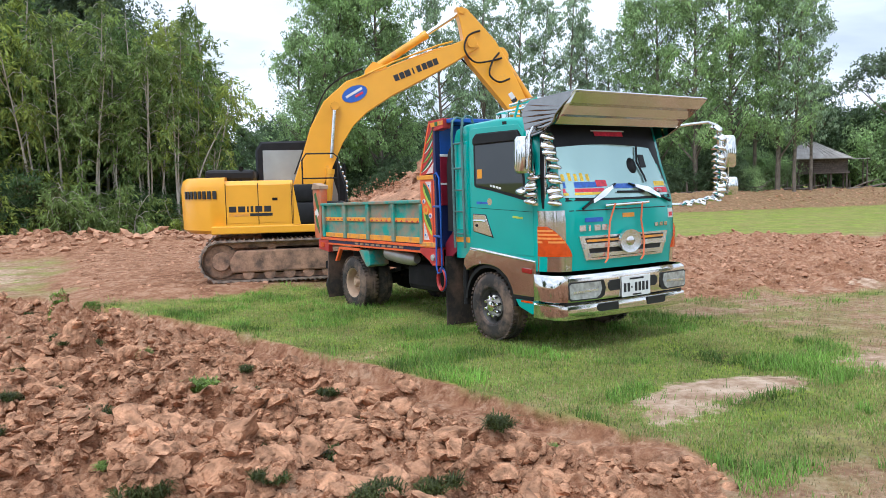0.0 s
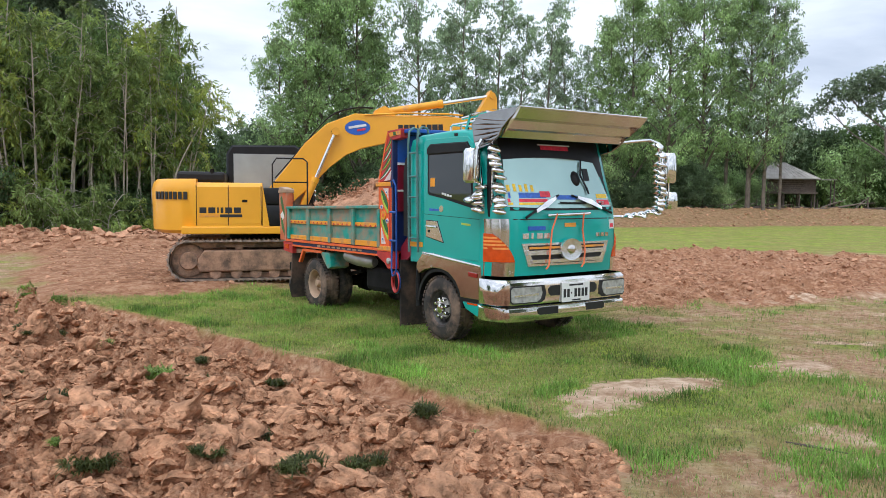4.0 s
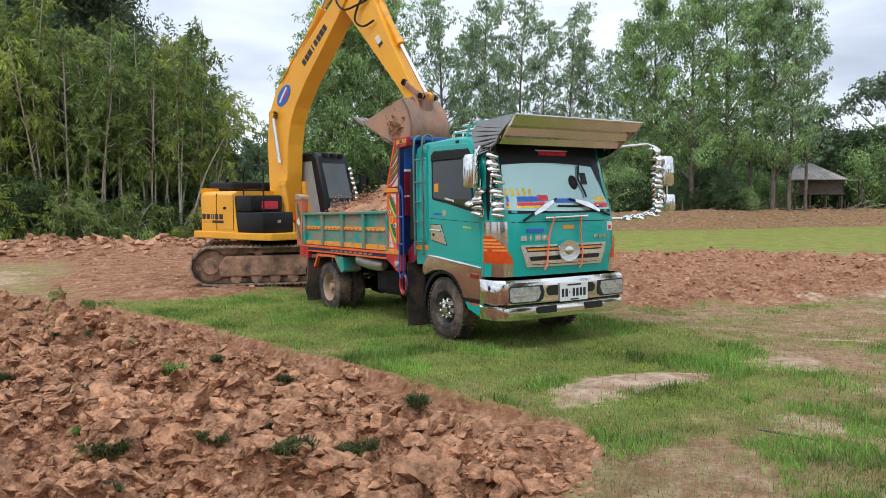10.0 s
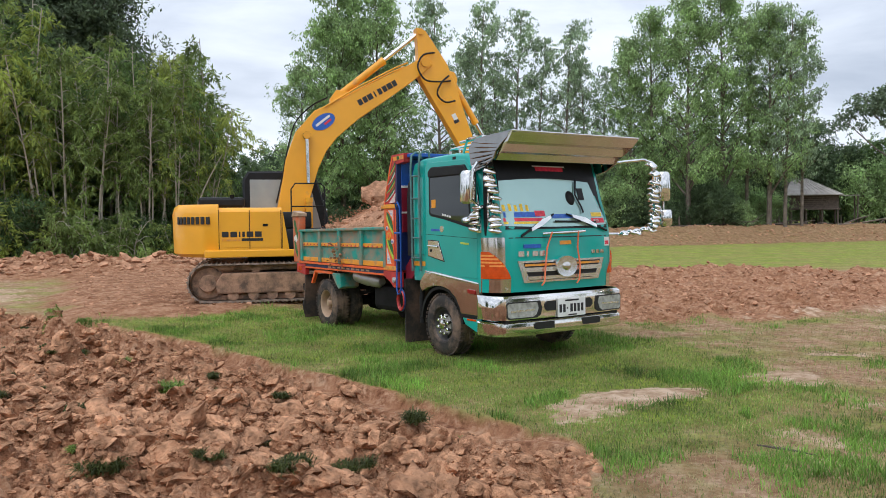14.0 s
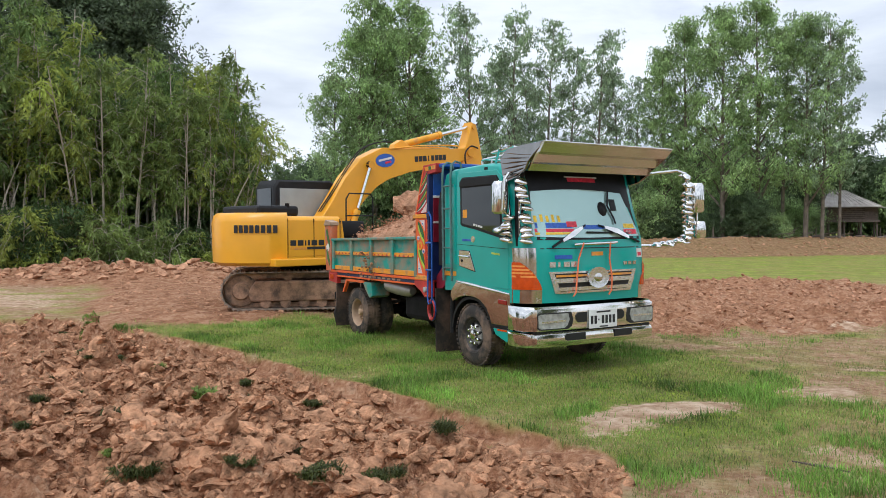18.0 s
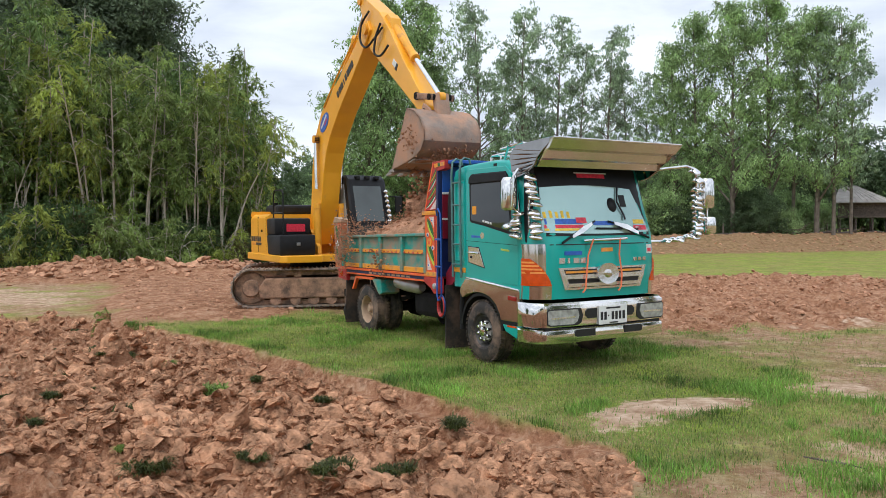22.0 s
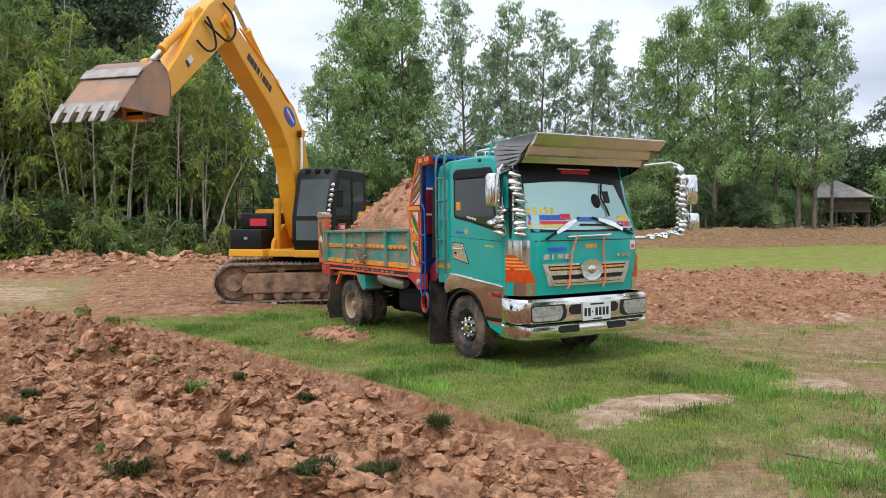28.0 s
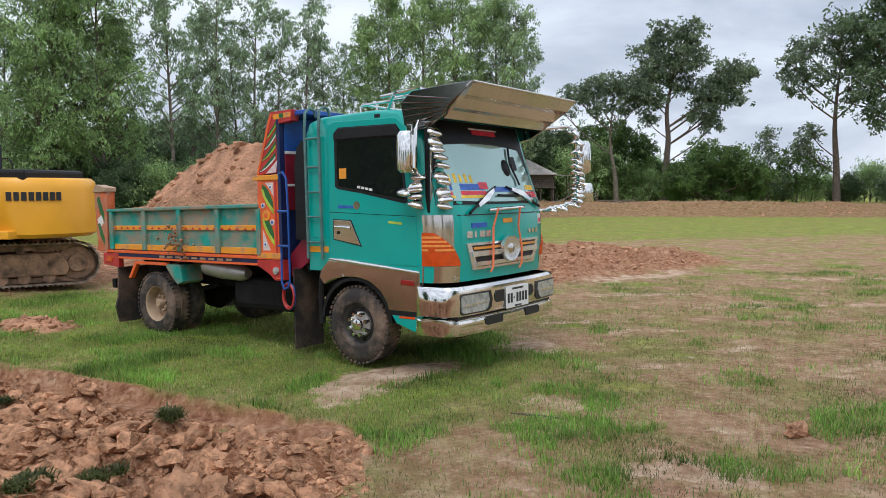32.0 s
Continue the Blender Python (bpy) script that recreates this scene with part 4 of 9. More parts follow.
# the largest clods lie singly on the turned earth
CLOD_SHAPES = []
for v_, f_ in LUMPS_FINE:
    me_ = raw_mesh("clod", v_ * np.array((0.12, 0.12, 0.078)), f_.tolist())
    me_.shade_smooth()
    me_.set_sharp_from_angle(angle=radians(55))
    me_.materials.append(M["clod_big"])
    CLOD_SHAPES.append(me_)
big_spots = random_in(PLOUGHED_CLOSE, 300, 1, 0.0)
big_spots = big_spots[inside(big_spots[:, 0], big_spots[:, 1], PLOUGHED) > 0.30]
for (x, y), z in zip(big_spots, ground_height(big_spots[:, 0], big_spots[:, 1])):
    k_ = 0.6 + 1.05 * rng0.rand() ** 1.8
    o = new("clod", CLOD_SHAPES[rng0.randint(len(CLOD_SHAPES))])
    o.parent = ground
    o.matrix_basis = pose(x, y, z - 0.02 * k_, rng0.uniform(-30, 30), rng0.uniform(-25, 25), rng0.uniform(0, 360))
    o.scale = (k_ * rng0.uniform(0.8, 1.3), k_ * rng0.uniform(0.8, 1.25), k_ * rng0.uniform(0.75, 1.2))

spots = []
for poly, n_, lo, hi, sd in ((FIELD_R, 6500, 0.012, 0.085, 11), (SOIL_EXC, 6500, 0.012, 0.075, 12)):
    pts = random_in(poly, n_, sd, 0.3)
    zz = ground_height(pts[:, 0], pts[:, 1])
    for (x, y), z in zip(pts, zz):
        s = lo + (hi - lo) * rng0.rand() ** 2.5
        spots.append((x, y, z - s * 0.1, s))
for _ in range(900):
    x = rng0.uniform(-18.0, -8.0)
    y = 25.0 + 0.12 * (x + 12) + rng0.normal(0, 1.1)
    s = 0.03 + 0.17 * rng0.rand() ** 2
    spots.append((x, y, height_at(x, y) + s * 0.2, s))
tagged(scatter_lumps("field_clods", spots, M["clod_fresh"], LUMPS_LOW, 0.7, 4), "red earth clods on the dug field and ridge", "clods", kind="stuff")


def blades(name, pts, h, w, material, seed, lean=0.5):
    """Grass: one bent blade of two triangles and a tip at each place."""
    rng = np.random.RandomState(seed)
    n = len(pts)
    z = ground_height(pts[:, 0], pts[:, 1])
    a = rng.rand(n) * 6.283
    hh = h * rng.uniform(0.45, 1.35, n)
    ww = w * rng.uniform(0.7, 1.4, n)
    dx, dy = np.cos(a), np.sin(a)
    ln = lean * hh * rng.rand(n)
    base = np.stack([pts[:, 0], pts[:, 1], z - 0.01], -1)
    side = np.stack([-dy * ww, dx * ww, 0 * ww], -1)
    mid = base + np.stack([dx * ln * 0.35, dy * ln * 0.35, hh * 0.6], -1)
    tip = base + np.stack([dx * ln, dy * ln, hh], -1)
    V = np.stack([base - side, base + side, mid + side * 0.7, mid - side * 0.7, tip], 1).reshape(-1, 3)
    k = np.arange(n)[:, None] * 5
    F3 = np.concatenate([k + [0, 1, 2], k + [0, 2, 3], k + [3, 2, 4]], 1).reshape(-1, 3)
    me = bpy.data.meshes.new(name)
    me.vertices.add(len(V))
    me.vertices.foreach_set("co", V.astype(np.float32).ravel())
    me.loops.add(F3.size)
    me.loops.foreach_set("vertex_index", F3.astype(np.int32).ravel())
    me.polygons.add(len(F3))
    me.polygons.foreach_set("loop_start", np.arange(0, F3.size, 3, dtype=np.int32))
    me.update(calc_edges=True)
    return link_mesh(name, me, material)


def keep_grass(pts, dense=0.5, seed=0, lush=1.0):
    x, y = pts[:, 0], pts[:, 1]
    wob = 0.9 * (fbm(x * 1.7, y * 1.7, 4, 81) - 0.5)
    rag = 0.9 * (fbm(x * 4.5, y * 4.5, 4, 83) - 0.5)
    bare = np.maximum.reduce([step01(inside(x, y, PLOUGHED) + 0.25 * wob, -0.05, 0.05), 0.97 * step01(inside(x, y, SAND_1) + 0.4 * wob + 0.3 * rag, -0.16, 0.14),
                              0.9 * step01(inside(x, y, SAND_2) + 0.5 * wob + 0.5 * rag, -0.2, 0.2), step01(inside(x, y, FIELD_R) + 1.4 * wob, -0.2, 0.3),
                              step01(inside(x, y, SOIL_EXC) + 1.2 * wob, -0.2, 0.3)])
    green = step01(inside(x, y, LUSH) + 1.6 * wob + 0.8 * rag, -0.5, 0.5)
    spots_ = step01(fbm(x * 1.1, y * 1.1, 4, 98), 0.57, 0.66)
    bare = np.maximum(bare, lush * (1 - np.maximum(green, 0.75 * spots_)) * 0.93)
    rng = np.random.RandomState(seed)
    return pts[rng.rand(len(pts)) > np.clip(bare + 0.25 * (fbm(x * 2.2, y * 2.2, 3, 99) < dense), 0, 1)]


def thinned(n, seed):
    """Places over the lawn, denser towards its near side."""
    rng = np.random.RandomState(seed)
    lawn = [(-8, 12.4), (-5.3, 15.5), (-2, 16), (2.3, 12.6), (7.5, 13.8), (16, 15.0), (16, 8), (9, 4.5), (6.0, 2.8), (0.2, 2.8), (0.9, 5.0), (0.2, 6.2), (-2.5, 8.9), (-6.7, 12.7)]
    pts = random_in(lawn, n, seed, 0.0)
    d = np.hypot(pts[:, 0] - 0.5, pts[:, 1] + 0.8)
    return pts[rng.rand(len(pts)) < np.clip((6.5 / d) ** 1.3, 0.0, 1.0)]


lawn_pts = keep_grass(thinned(620000, 31), 0.42, 1)
tagged(blades("grass", lawn_pts, 0.042, 0.0032, M["grass_blade"], 32, 0.9), "short trampled green grass", "grass", kind="stuff")
tall = lawn_pts[fbm(lawn_pts[:, 0] * 1.6, lawn_pts[:, 1] * 1.6, 3, 68) > 0.57]
tagged(blades("tall_grass", tall, 0.085, 0.0035, M["grass_lush"], 33, 1.2), "longer bright green grass in patches", "grass", kind="stuff")
tagged(blades("dry_grass", keep_grass(thinned(300000, 35), 0.4, 3, 0.2), 0.038, 0.0028, M["grass_dry"], 36, 1.4), "dry yellow grass blades", "grass", kind="stuff")


strip_pts = random_in([(-7.25, 11.95), (-6.45, 12.2), (-6.95, 13.2), (-7.6, 12.95)], 9000, 37, 0.02)
strip_pts = strip_pts[fbm(strip_pts[:, 0] * 2.2, strip_pts[:, 1] * 2.2, 3, 38) > 0.42]
tagged(blades("grass_strip", strip_pts, 0.05, 0.0035, M["grass_blade"], 39, 1.0), "short strip of green grass left between the dug soil", "grass", kind="stuff")


def weed_tuft(seed):
    """A clump of turned-over grass: arched thin blades from an uneven sod."""
    rng = np.random.RandomState(seed)
    n = 520
    hub = rng.normal(0, 0.05, (7, 2))
    pick_ = rng.randint(7, size=n)
    b0 = hub[pick_] + rng.normal(0, 0.022, (n, 2))
    a = rng.rand(n) * 6.283
    ln = rng.uniform(0.03, 0.12, n)
    up = rng.uniform(0.015, 0.10, n)
    w = rng.uniform(0.0022, 0.005, n)
    base = np.stack([b0[:, 0], b0[:, 1], rng.uniform(-0.02, 0.03, n)], -1)
    mid = base + np.stack([0.5 * ln * np.cos(a), 0.5 * ln * np.sin(a), up], -1)
    tip = base + np.stack([ln * np.cos(a), ln * np.sin(a), up * rng.uniform(0.2, 1.3, n)], -1)
    side = np.stack([-np.sin(a) * w, np.cos(a) * w, 0 * w], -1)
    V = np.stack([base - side, base + side, mid + side, mid - side, tip], 1).reshape(-1, 3)
    k = np.arange(n)[:, None] * 5
    return raw_mesh("weed_tuft", V, np.concatenate([k + [0, 1, 2], k + [0, 2, 3], k + [3, 2, 4]], 1).reshape(-1, 3).tolist())


tufts = [weed_tuft(600 + i) for i in range(5)]
for i_, t_ in enumerate(tufts):
    t_.materials.append(M["grass_blade"] if i_ == 4 else M["weed"])
rngw = np.random.RandomState(15)
tuft_spots = [(-3.23, 7.26, 1.5, 4), (-2.85, 7.36, 1.0, 4), (-2.51, 7.57, 1.0, 4), (-1.73, 5.84, 1.4, 0), (-2.8, 4.78, 1.3, 1), (-1.99, 4.79, 0.8, 2), (-4.95, 7.66, 1.3, 3), (-5.03, 7.2, 0.9, 0), (-4.01, 6.7, 1.4, 1),
              (-2.21, 5.5, 1.0, 2), (-5.78, 9.59, 1.3, 3), (-5.3, 9.44, 1.2, 0), (-4.41, 8.75, 1.0, 4), (-3.08, 8.18, 0.8, 1), (-3.58, 8.22, 0.8, 2), (-3.08, 6.36, 0.9, 3), (-0.17, 5.62, 0.8, 4), (-0.56, 5.64, 1.1, 0)]
tuft_spots += [(x, y, rngw.uniform(0.5, 1.15), k_ % 9 % 5) for k_, (x, y) in enumerate(random_in(PLOUGHED_NEAR, 80, 44, 0.3))]
for x, y, s, k in tuft_spots:
    o = new("weed_tuft", tufts[k])
    o.matrix_basis = pose(x, y, height_at(x, y) + 0.02, 0, 0, rngw.uniform(0, 360))
    o.scale = (s * 1.05, s * 0.95, s * 0.60)
    tagged(o, "bright green grass tuft among the clods" if k == 4 else "dark green turned-over grass tuft among the clods", "grass tuft", "grass tufts")

# ---- trees ----


def leaf_cloud(centers, per, spread, leaf, seed, droop=0.6, aspect=0.32):
    """Leaves as folded four-sided blades round the given twig ends; arrays of places and faces."""
    rng = np.random.RandomState(seed)
    # sprays of a dozen leaves round each twig end, with gaps between the sprays
    groups = max(2, per // 12)
    c = np.repeat(np.asarray(centers, float), groups, 0)
    c = c + rng.normal(size=c.shape) * np.asarray(spread) * 1.1
    c = np.repeat(c, max(1, per // groups), 0)
    n = len(c)
    p = c + rng.normal(size=(n, 3)) * np.asarray(spread) * 0.42
    ax = rng.normal(size=(n, 3))
    ax[:, 2] -= droop * 1.6
    ax /= np.linalg.norm(ax, axis=1)[:, None]
    sd = np.cross(ax, rng.normal(size=(n, 3)))
    sd /= np.linalg.norm(sd, axis=1)[:, None] + 1e-9
    L = (leaf * rng.uniform(0.6, 1.4, n))[:, None]
    V = np.stack([p, p + ax * L * 0.5 + sd * L * aspect, p + ax * L, p + ax * L * 0.5 - sd * L * aspect], 1).reshape(-1, 3)
    k = np.arange(n)[:, None] * 4
    return V, np.concatenate([k + [0, 1, 2], k + [0, 2, 3]], 1).reshape(-1, 3)


def tri_mesh(name, V, F3):
    me = bpy.data.meshes.new(name)
    me.vertices.add(len(V))
    me.vertices.foreach_set("co", V.astype(np.float32).ravel())
    me.loops.add(F3.size)
    me.loops.foreach_set("vertex_index", F3.astype(np.int32).ravel())
    me.polygons.add(len(F3))
    me.polygons.foreach_set("loop_start", np.arange(0, F3.size, 3, dtype=np.int32))
    me.update(calc_edges=True)
    return me


def make_tree(name, seed, height, crown_base, crown_r, limbs, per, leaf, leaf_m, bark_m, lean=0.05, droop=0.6, trunk_r=0.16, stems=1, top_taper=0.35, spread=0.45, lift=1.0):
    """A tapered trunk with limbs, and a crown of leaf sprays with gaps."""
    rng = np.random.RandomState(seed)
    root = new(name)
    bm = None
    tips = []
    for s in range(stems):
        bx, by = (0, 0) if stems == 1 else (rng.normal(0, 0.6), rng.normal(0, 0.6))
        hh = height * (1 if s == 0 else rng.uniform(0.75, 1.0))
        lx, ly = rng.normal(0, lean) * hh, rng.normal(0, lean) * hh
        n = 9
        axis = []
        for i in range(n):
            t = i / (n - 1)
            axis.append(Vector((bx + lx * t * t + 0.12 * math.sin(3 * t + seed) * t, by + ly * t * t + 0.12 * math.cos(4 * t + seed) * t, hh * 0.96 * t)))
        bm = tube(axis, [trunk_r * (1 - 0.93 * i / (n - 1)) + 0.008 for i in range(n)], 7, bm)
        for k in range(limbs):
            t = crown_base + (1 - crown_base) * (k + rng.rand()) / limbs
            i = min(int(t * (n - 1)), n - 2)
            p = axis[i].lerp(axis[i + 1], t * (n - 1) - i)
            u = (t - crown_base) / (1 - crown_base)
            reach = crown_r * (0.35 + 0.65 * math.sin(math.pi * min(1, 0.28 + 0.72 * u)) ** 0.8) * rng.uniform(0.55, 1.15)
            if u > 0.85:
                reach *= top_taper + 0.3
            a = rng.rand() * 6.283 + k * 2.4
            rise = rng.uniform(0.25, 0.9) * reach * lift
            e = p + Vector((math.cos(a) * reach, math.sin(a) * reach, rise))
            mid = p.lerp(e, 0.5) + Vector((0, 0, 0.1 * reach))
            r0 = trunk_r * (1 - t) * 0.45 + 0.012
            bm = tube([p, mid, e], [r0, r0 * 0.6, 0.006], 5, bm)
            for q in range(5):
                f = 0.35 + 0.65 * (q + rng.rand()) / 5
                c = p.lerp(e, f) + Vector(rng.normal(0, 0.22 * reach, 3)) * 0.6
                tips.append(c[:])
        tips.append((axis[-1] + Vector((0, 0, 0.02 * hh)))[:])
    part("trunk", bm, bark_m, root, smooth=True)
    V, F3 = leaf_cloud(tips, per, (spread, spread, spread * (0.85 if droop < 1.5 else 1.5)), leaf, seed + 7, droop, 0.2 if droop < 1.5 else 0.11)
    link_mesh("crown", tri_mesh("crown", V, F3), leaf_m, root)
    return root


def frond_tree(name, seed, height, bare, reach, stems, fronds, leaf, leaf_m, bark_m, lean=0.10, stem_r=0.05, per=15):
    """Slender pale stems, bare below, with arching fronds of hanging leaf sprays above."""
    rng = np.random.RandomState(seed)
    root = new(name)
    bm = None
    P, A, L = [], [], []
    for k in range(stems):
        hh = height * (1.0 if k == 0 else rng.uniform(0.62, 1.0))
        b = Vector((rng.normal(0, 0.55), rng.normal(0, 0.55), 0)) if stems > 1 else Vector((0, 0, 0))
        lx, ly = rng.normal(0, lean, 2) * hh
        axis = [b + Vector((lx * q ** 1.6 + 0.10 * math.sin(5 * q + seed + k), ly * q ** 1.6 + 0.10 * math.cos(4 * q + seed), hh * 0.97 * q)) for q in [i / 10 for i in range(11)]]
        bm = tube(axis, [stem_r * rng.uniform(0.7, 1.2) * (1 - 0.85 * i / 10) + 0.008 for i in range(11)], 6, bm)
        for j in range(fronds):
            q = bare + (1 - bare) * ((j + rng.rand()) / fronds) ** 0.9
            i = min(int(q * 10), 9)
            p0 = axis[i].lerp(axis[i + 1], q * 10 - i)
            u = (q - bare) / (1 - bare)
            r = reach * (0.55 + 0.75 * math.sin(math.pi * (0.15 + 0.75 * u))) * rng.uniform(0.5, 1.15) * (1.0 if u < 0.8 else 0.6)
            a = rng.rand() * 6.283 + j * 2.4
            dirx, diry = math.cos(a), math.sin(a)
            up, fall = rng.uniform(0.7, 1.5), rng.uniform(0.9, 1.7)
            path = [p0 + Vector((dirx * r * f, diry * r * f, r * (up * f - fall * f * f))) for f in (0, 0.3, 0.6, 0.85, 1.0)]
            bm = tube(path, [0.018, 0.014, 0.010, 0.007, 0.004], 3, bm)
            for w in range(7):
                f = 0.22 + 0.80 * (w + rng.rand()) / 7
                st = np.array(p0) + np.array((dirx * r * f, diry * r * f, r * (up * f - fall * f * f))) + rng.normal(0, 0.07, 3)
                td = np.array((dirx * 0.35, diry * 0.35, -0.55)) + rng.normal(0, 0.42, 3)
                td /= np.linalg.norm(td)
                ln = rng.uniform(0.30, 0.75)
                g = rng.rand(per)[:, None]
                P.append(st + td * ln * g + rng.normal(0, 0.035, (per, 3)))
                ax = td * 0.7 + rng.normal(0, 0.45, (per, 3)) + np.array((0, 0, -0.30))
                A.append(ax / np.linalg.norm(ax, axis=1)[:, None])
                L.append(leaf * rng.uniform(0.6, 1.35, per))
    part("stem", bm, bark_m, root, smooth=True)
    P, A, L = np.concatenate(P), np.concatenate(A), np.concatenate(L)[:, None]
    sd = np.cross(A, rng.normal(size=A.shape))
    sd /= np.linalg.norm(sd, axis=1)[:, None] + 1e-9
    V = np.stack([P, P + A * L * 0.45 + sd * L * 0.13, P + A * L, P + A * L * 0.45 - sd * L * 0.13], 1).reshape(-1, 3)
    k4 = np.arange(len(P))[:, None] * 4
    link_mesh("crown", tri_mesh("crown", V, np.concatenate([k4 + [0, 1, 2], k4 + [0, 2, 3]], 1).reshape(-1, 3)), leaf_m, root)
    return root


def lobed_tree(name, seed, trunk, r0, lobes, leaf, leaf_m, bark_m, per=34, dense=4.2):
    """A bare trunk that divides into limbs, each with its own cloud of leaf sprays: lobes of (x, z, radius)."""
    rng = np.random.RandomState(seed)
    root = new(name)
    axis = bend([(x, 0.0, z) for x, z in trunk])
    n = len(axis)
    bm = tube(axis, [r0 * (1 - 0.90 * i / (n - 1)) for i in range(n)], 9)
    centres = []
    for x, z, r in lobes:
        y = rng.uniform(-0.8, 0.8) * r
        # a limb leaves the trunk well below its lobe
        low = [q for q in axis if q[2] < z - 0.7 * abs(x - q[0]) - 0.4] or [axis[n // 4]]
        a = Vector(low[-1])
        e = Vector((x, y, z))
        mid = a.lerp(e, 0.55) + Vector((0, 0, -0.06 * (e - a).length))
        rr = max(0.025, 0.032 * r + 0.005 * (e - a).length)
        bm = tube([a, mid, e], [rr * 1.25, rr, rr * 0.45], 6, bm)
        for _ in range(7):
            d = Vector(rng.normal(size=3)).normalized()
            bm = tube([mid.lerp(e, rng.uniform(0.3, 1.0)), e + Vector((d.x * r, d.y * r, abs(d.z) * r * 0.8)) * 0.85], [rr * 0.35, 0.008], 4, bm)
        k = max(16, int(dense * 4.2 * r ** 2.6))
        d = rng.normal(size=(k, 3))
        d /= np.linalg.norm(d, axis=1)[:, None]
        d[:, 2] = np.where(d[:, 2] < 0, d[:, 2] * 0.6, d[:, 2])
        centres.append(np.array((x, y, z)) + d * (r * 1.1 * rng.uniform(0.25, 1.0, k) ** 0.55)[:, None] * (1.0, 1.0, 0.82))
    part("trunk", bm, bark_m, root, smooth=True)
    V, F3 = leaf_cloud(np.concatenate(centres), per, (0.27, 0.27, 0.21), leaf, seed + 7, 0.35, 0.24)
    link_mesh("crown", tri_mesh("crown", V, F3), leaf_m, root)
    return root


def stand(ob, bearing, dist, label, category, group):
    """Puts a thing on the ground at a bearing and distance, its width across the line of sight."""
    x, y = -0.1 + dist * math.sin(radians(bearing)), -0.8 + dist * math.cos(radians(bearing))
    ob.matrix_basis = pose(x, y, height_at(x, y) - 0.1, 0, 0, -bearing)
    return tagged(ob, label, category, group)


euc = [make_tree("eucalyptus_tree", 300 + i, 14.0, 0.22, 1.9, 40, 44, 0.18, M["leaf_euc"], M["bark_pale"], 0.035, 1.2, 0.12, 1, 0.75, 0.21, 1.4) for i in range(4)]
broad = [make_tree("broadleaf_tree", 330 + i, 14.0, 0.14, 2.5, 50, 60, 0.19, M["leaf_mid"], M["bark_pale"], 0.03, 0.9, 0.16, 1, 0.45, 0.26, 1.3) for i in range(3)]
darkt = [make_tree("dark_tree", 350 + i, 12.0, 0.36, 3.0, 28, 70, 0.26, M["leaf_dark"], M["bark_dark"], 0.05, 0.3, 0.2, 1, 0.6, 0.34) for i in range(3)]
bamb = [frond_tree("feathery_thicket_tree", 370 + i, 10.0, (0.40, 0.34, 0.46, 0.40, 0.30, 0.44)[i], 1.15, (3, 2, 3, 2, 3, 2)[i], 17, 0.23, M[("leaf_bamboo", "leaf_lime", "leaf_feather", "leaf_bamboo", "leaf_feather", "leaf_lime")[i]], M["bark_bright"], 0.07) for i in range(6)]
weeping = [frond_tree("drooping_shrub", 440 + i, 2.6, 0.1, 1.15, 4, 9, 0.20, M[("leaf_lime", "leaf_bamboo")[i]], M["bark_bright"], 0.22, 0.03) for i in range(2)]
shrub = [make_tree("shrub", 390 + i, 2.6, 0.05, 1.2, 18, 30, 0.14, [M["leaf_mid"], M["leaf_dry"], M["leaf_foot_shade"]][i], M["bark_dark"], 0.08, 0.6, 0.04, 3, 0.6, 0.3) for i in range(3)]
tallt = [make_tree("dark_tree", 360 + i, 12.0, 0.4, 2.9, 34, 96, 0.20, M["leaf_crown"], M["bark_dark"], 0.04, 0.3, 0.2, 1, 0.6, 0.36) for i in range(2)]
hedge = [make_tree("hedge_bush", 410 + i, 5.0, 0.04, 2.4, 28, 46, 0.22, M["leaf_dark"], M["bark_dark"], 0.06, 0.5, 0.06, 3, 0.6, 0.32) for i in range(2)]
HEIGHTS = {}
for protos, h in ((euc, 14.0), (broad, 14.0), (darkt, 12.0), (bamb, 10.0), (weeping, 2.6), (shrub, 2.6), (hedge, 5.0), (tallt, 12.0)):
    for o in protos:
        HEIGHTS[o.name] = h
USED = set()
rngt = np.random.RandomState(77)


def grow(protos, bearing, dist, top, label, category="tree", group=""):
    """A tree at a bearing from the field's near edge, its top at a height; the first of a kind is the prototype itself."""
    if bearing > -14 and 45 < dist < 75 and bearing < 70:
        top, dist = 1.85 + (top - 1.85) * (dist + 5) / dist, dist + 5
    x, y = -0.1 + dist * math.sin(radians(bearing)), -0.8 + dist * math.cos(radians(bearing))
    z = height_at(x, y) - 0.08
    proto = protos[rngt.randint(len(protos))]
    s = (top - z) / HEIGHTS[proto.name]
    turn = rngt.uniform(0, 360)
    free = [p for p in protos if p.name not in USED]
    if free:
        proto = free[0]
        s = (top - z) / HEIGHTS[proto.name]
        USED.add(proto.name)
        proto.matrix_basis = pose(x, y, z, 0, 0, turn)
        ob = proto
    else:
        ob = copy_thing(proto, pose(x, y, z, 0, 0, turn))
    ob.scale = (s, s, s)
    return tagged(ob, label, category, group)


AIRY, CLUMP, HEDGE, DARK, THICK = ("tall airy grey-green tree beyond the earth bank", "tall leafy tree beyond the earth bank", "dark bushy tree in the far hedge line",
                                   "dark tree with an open crown and bare trunk", "slender feathery tree in the dense green thicket")
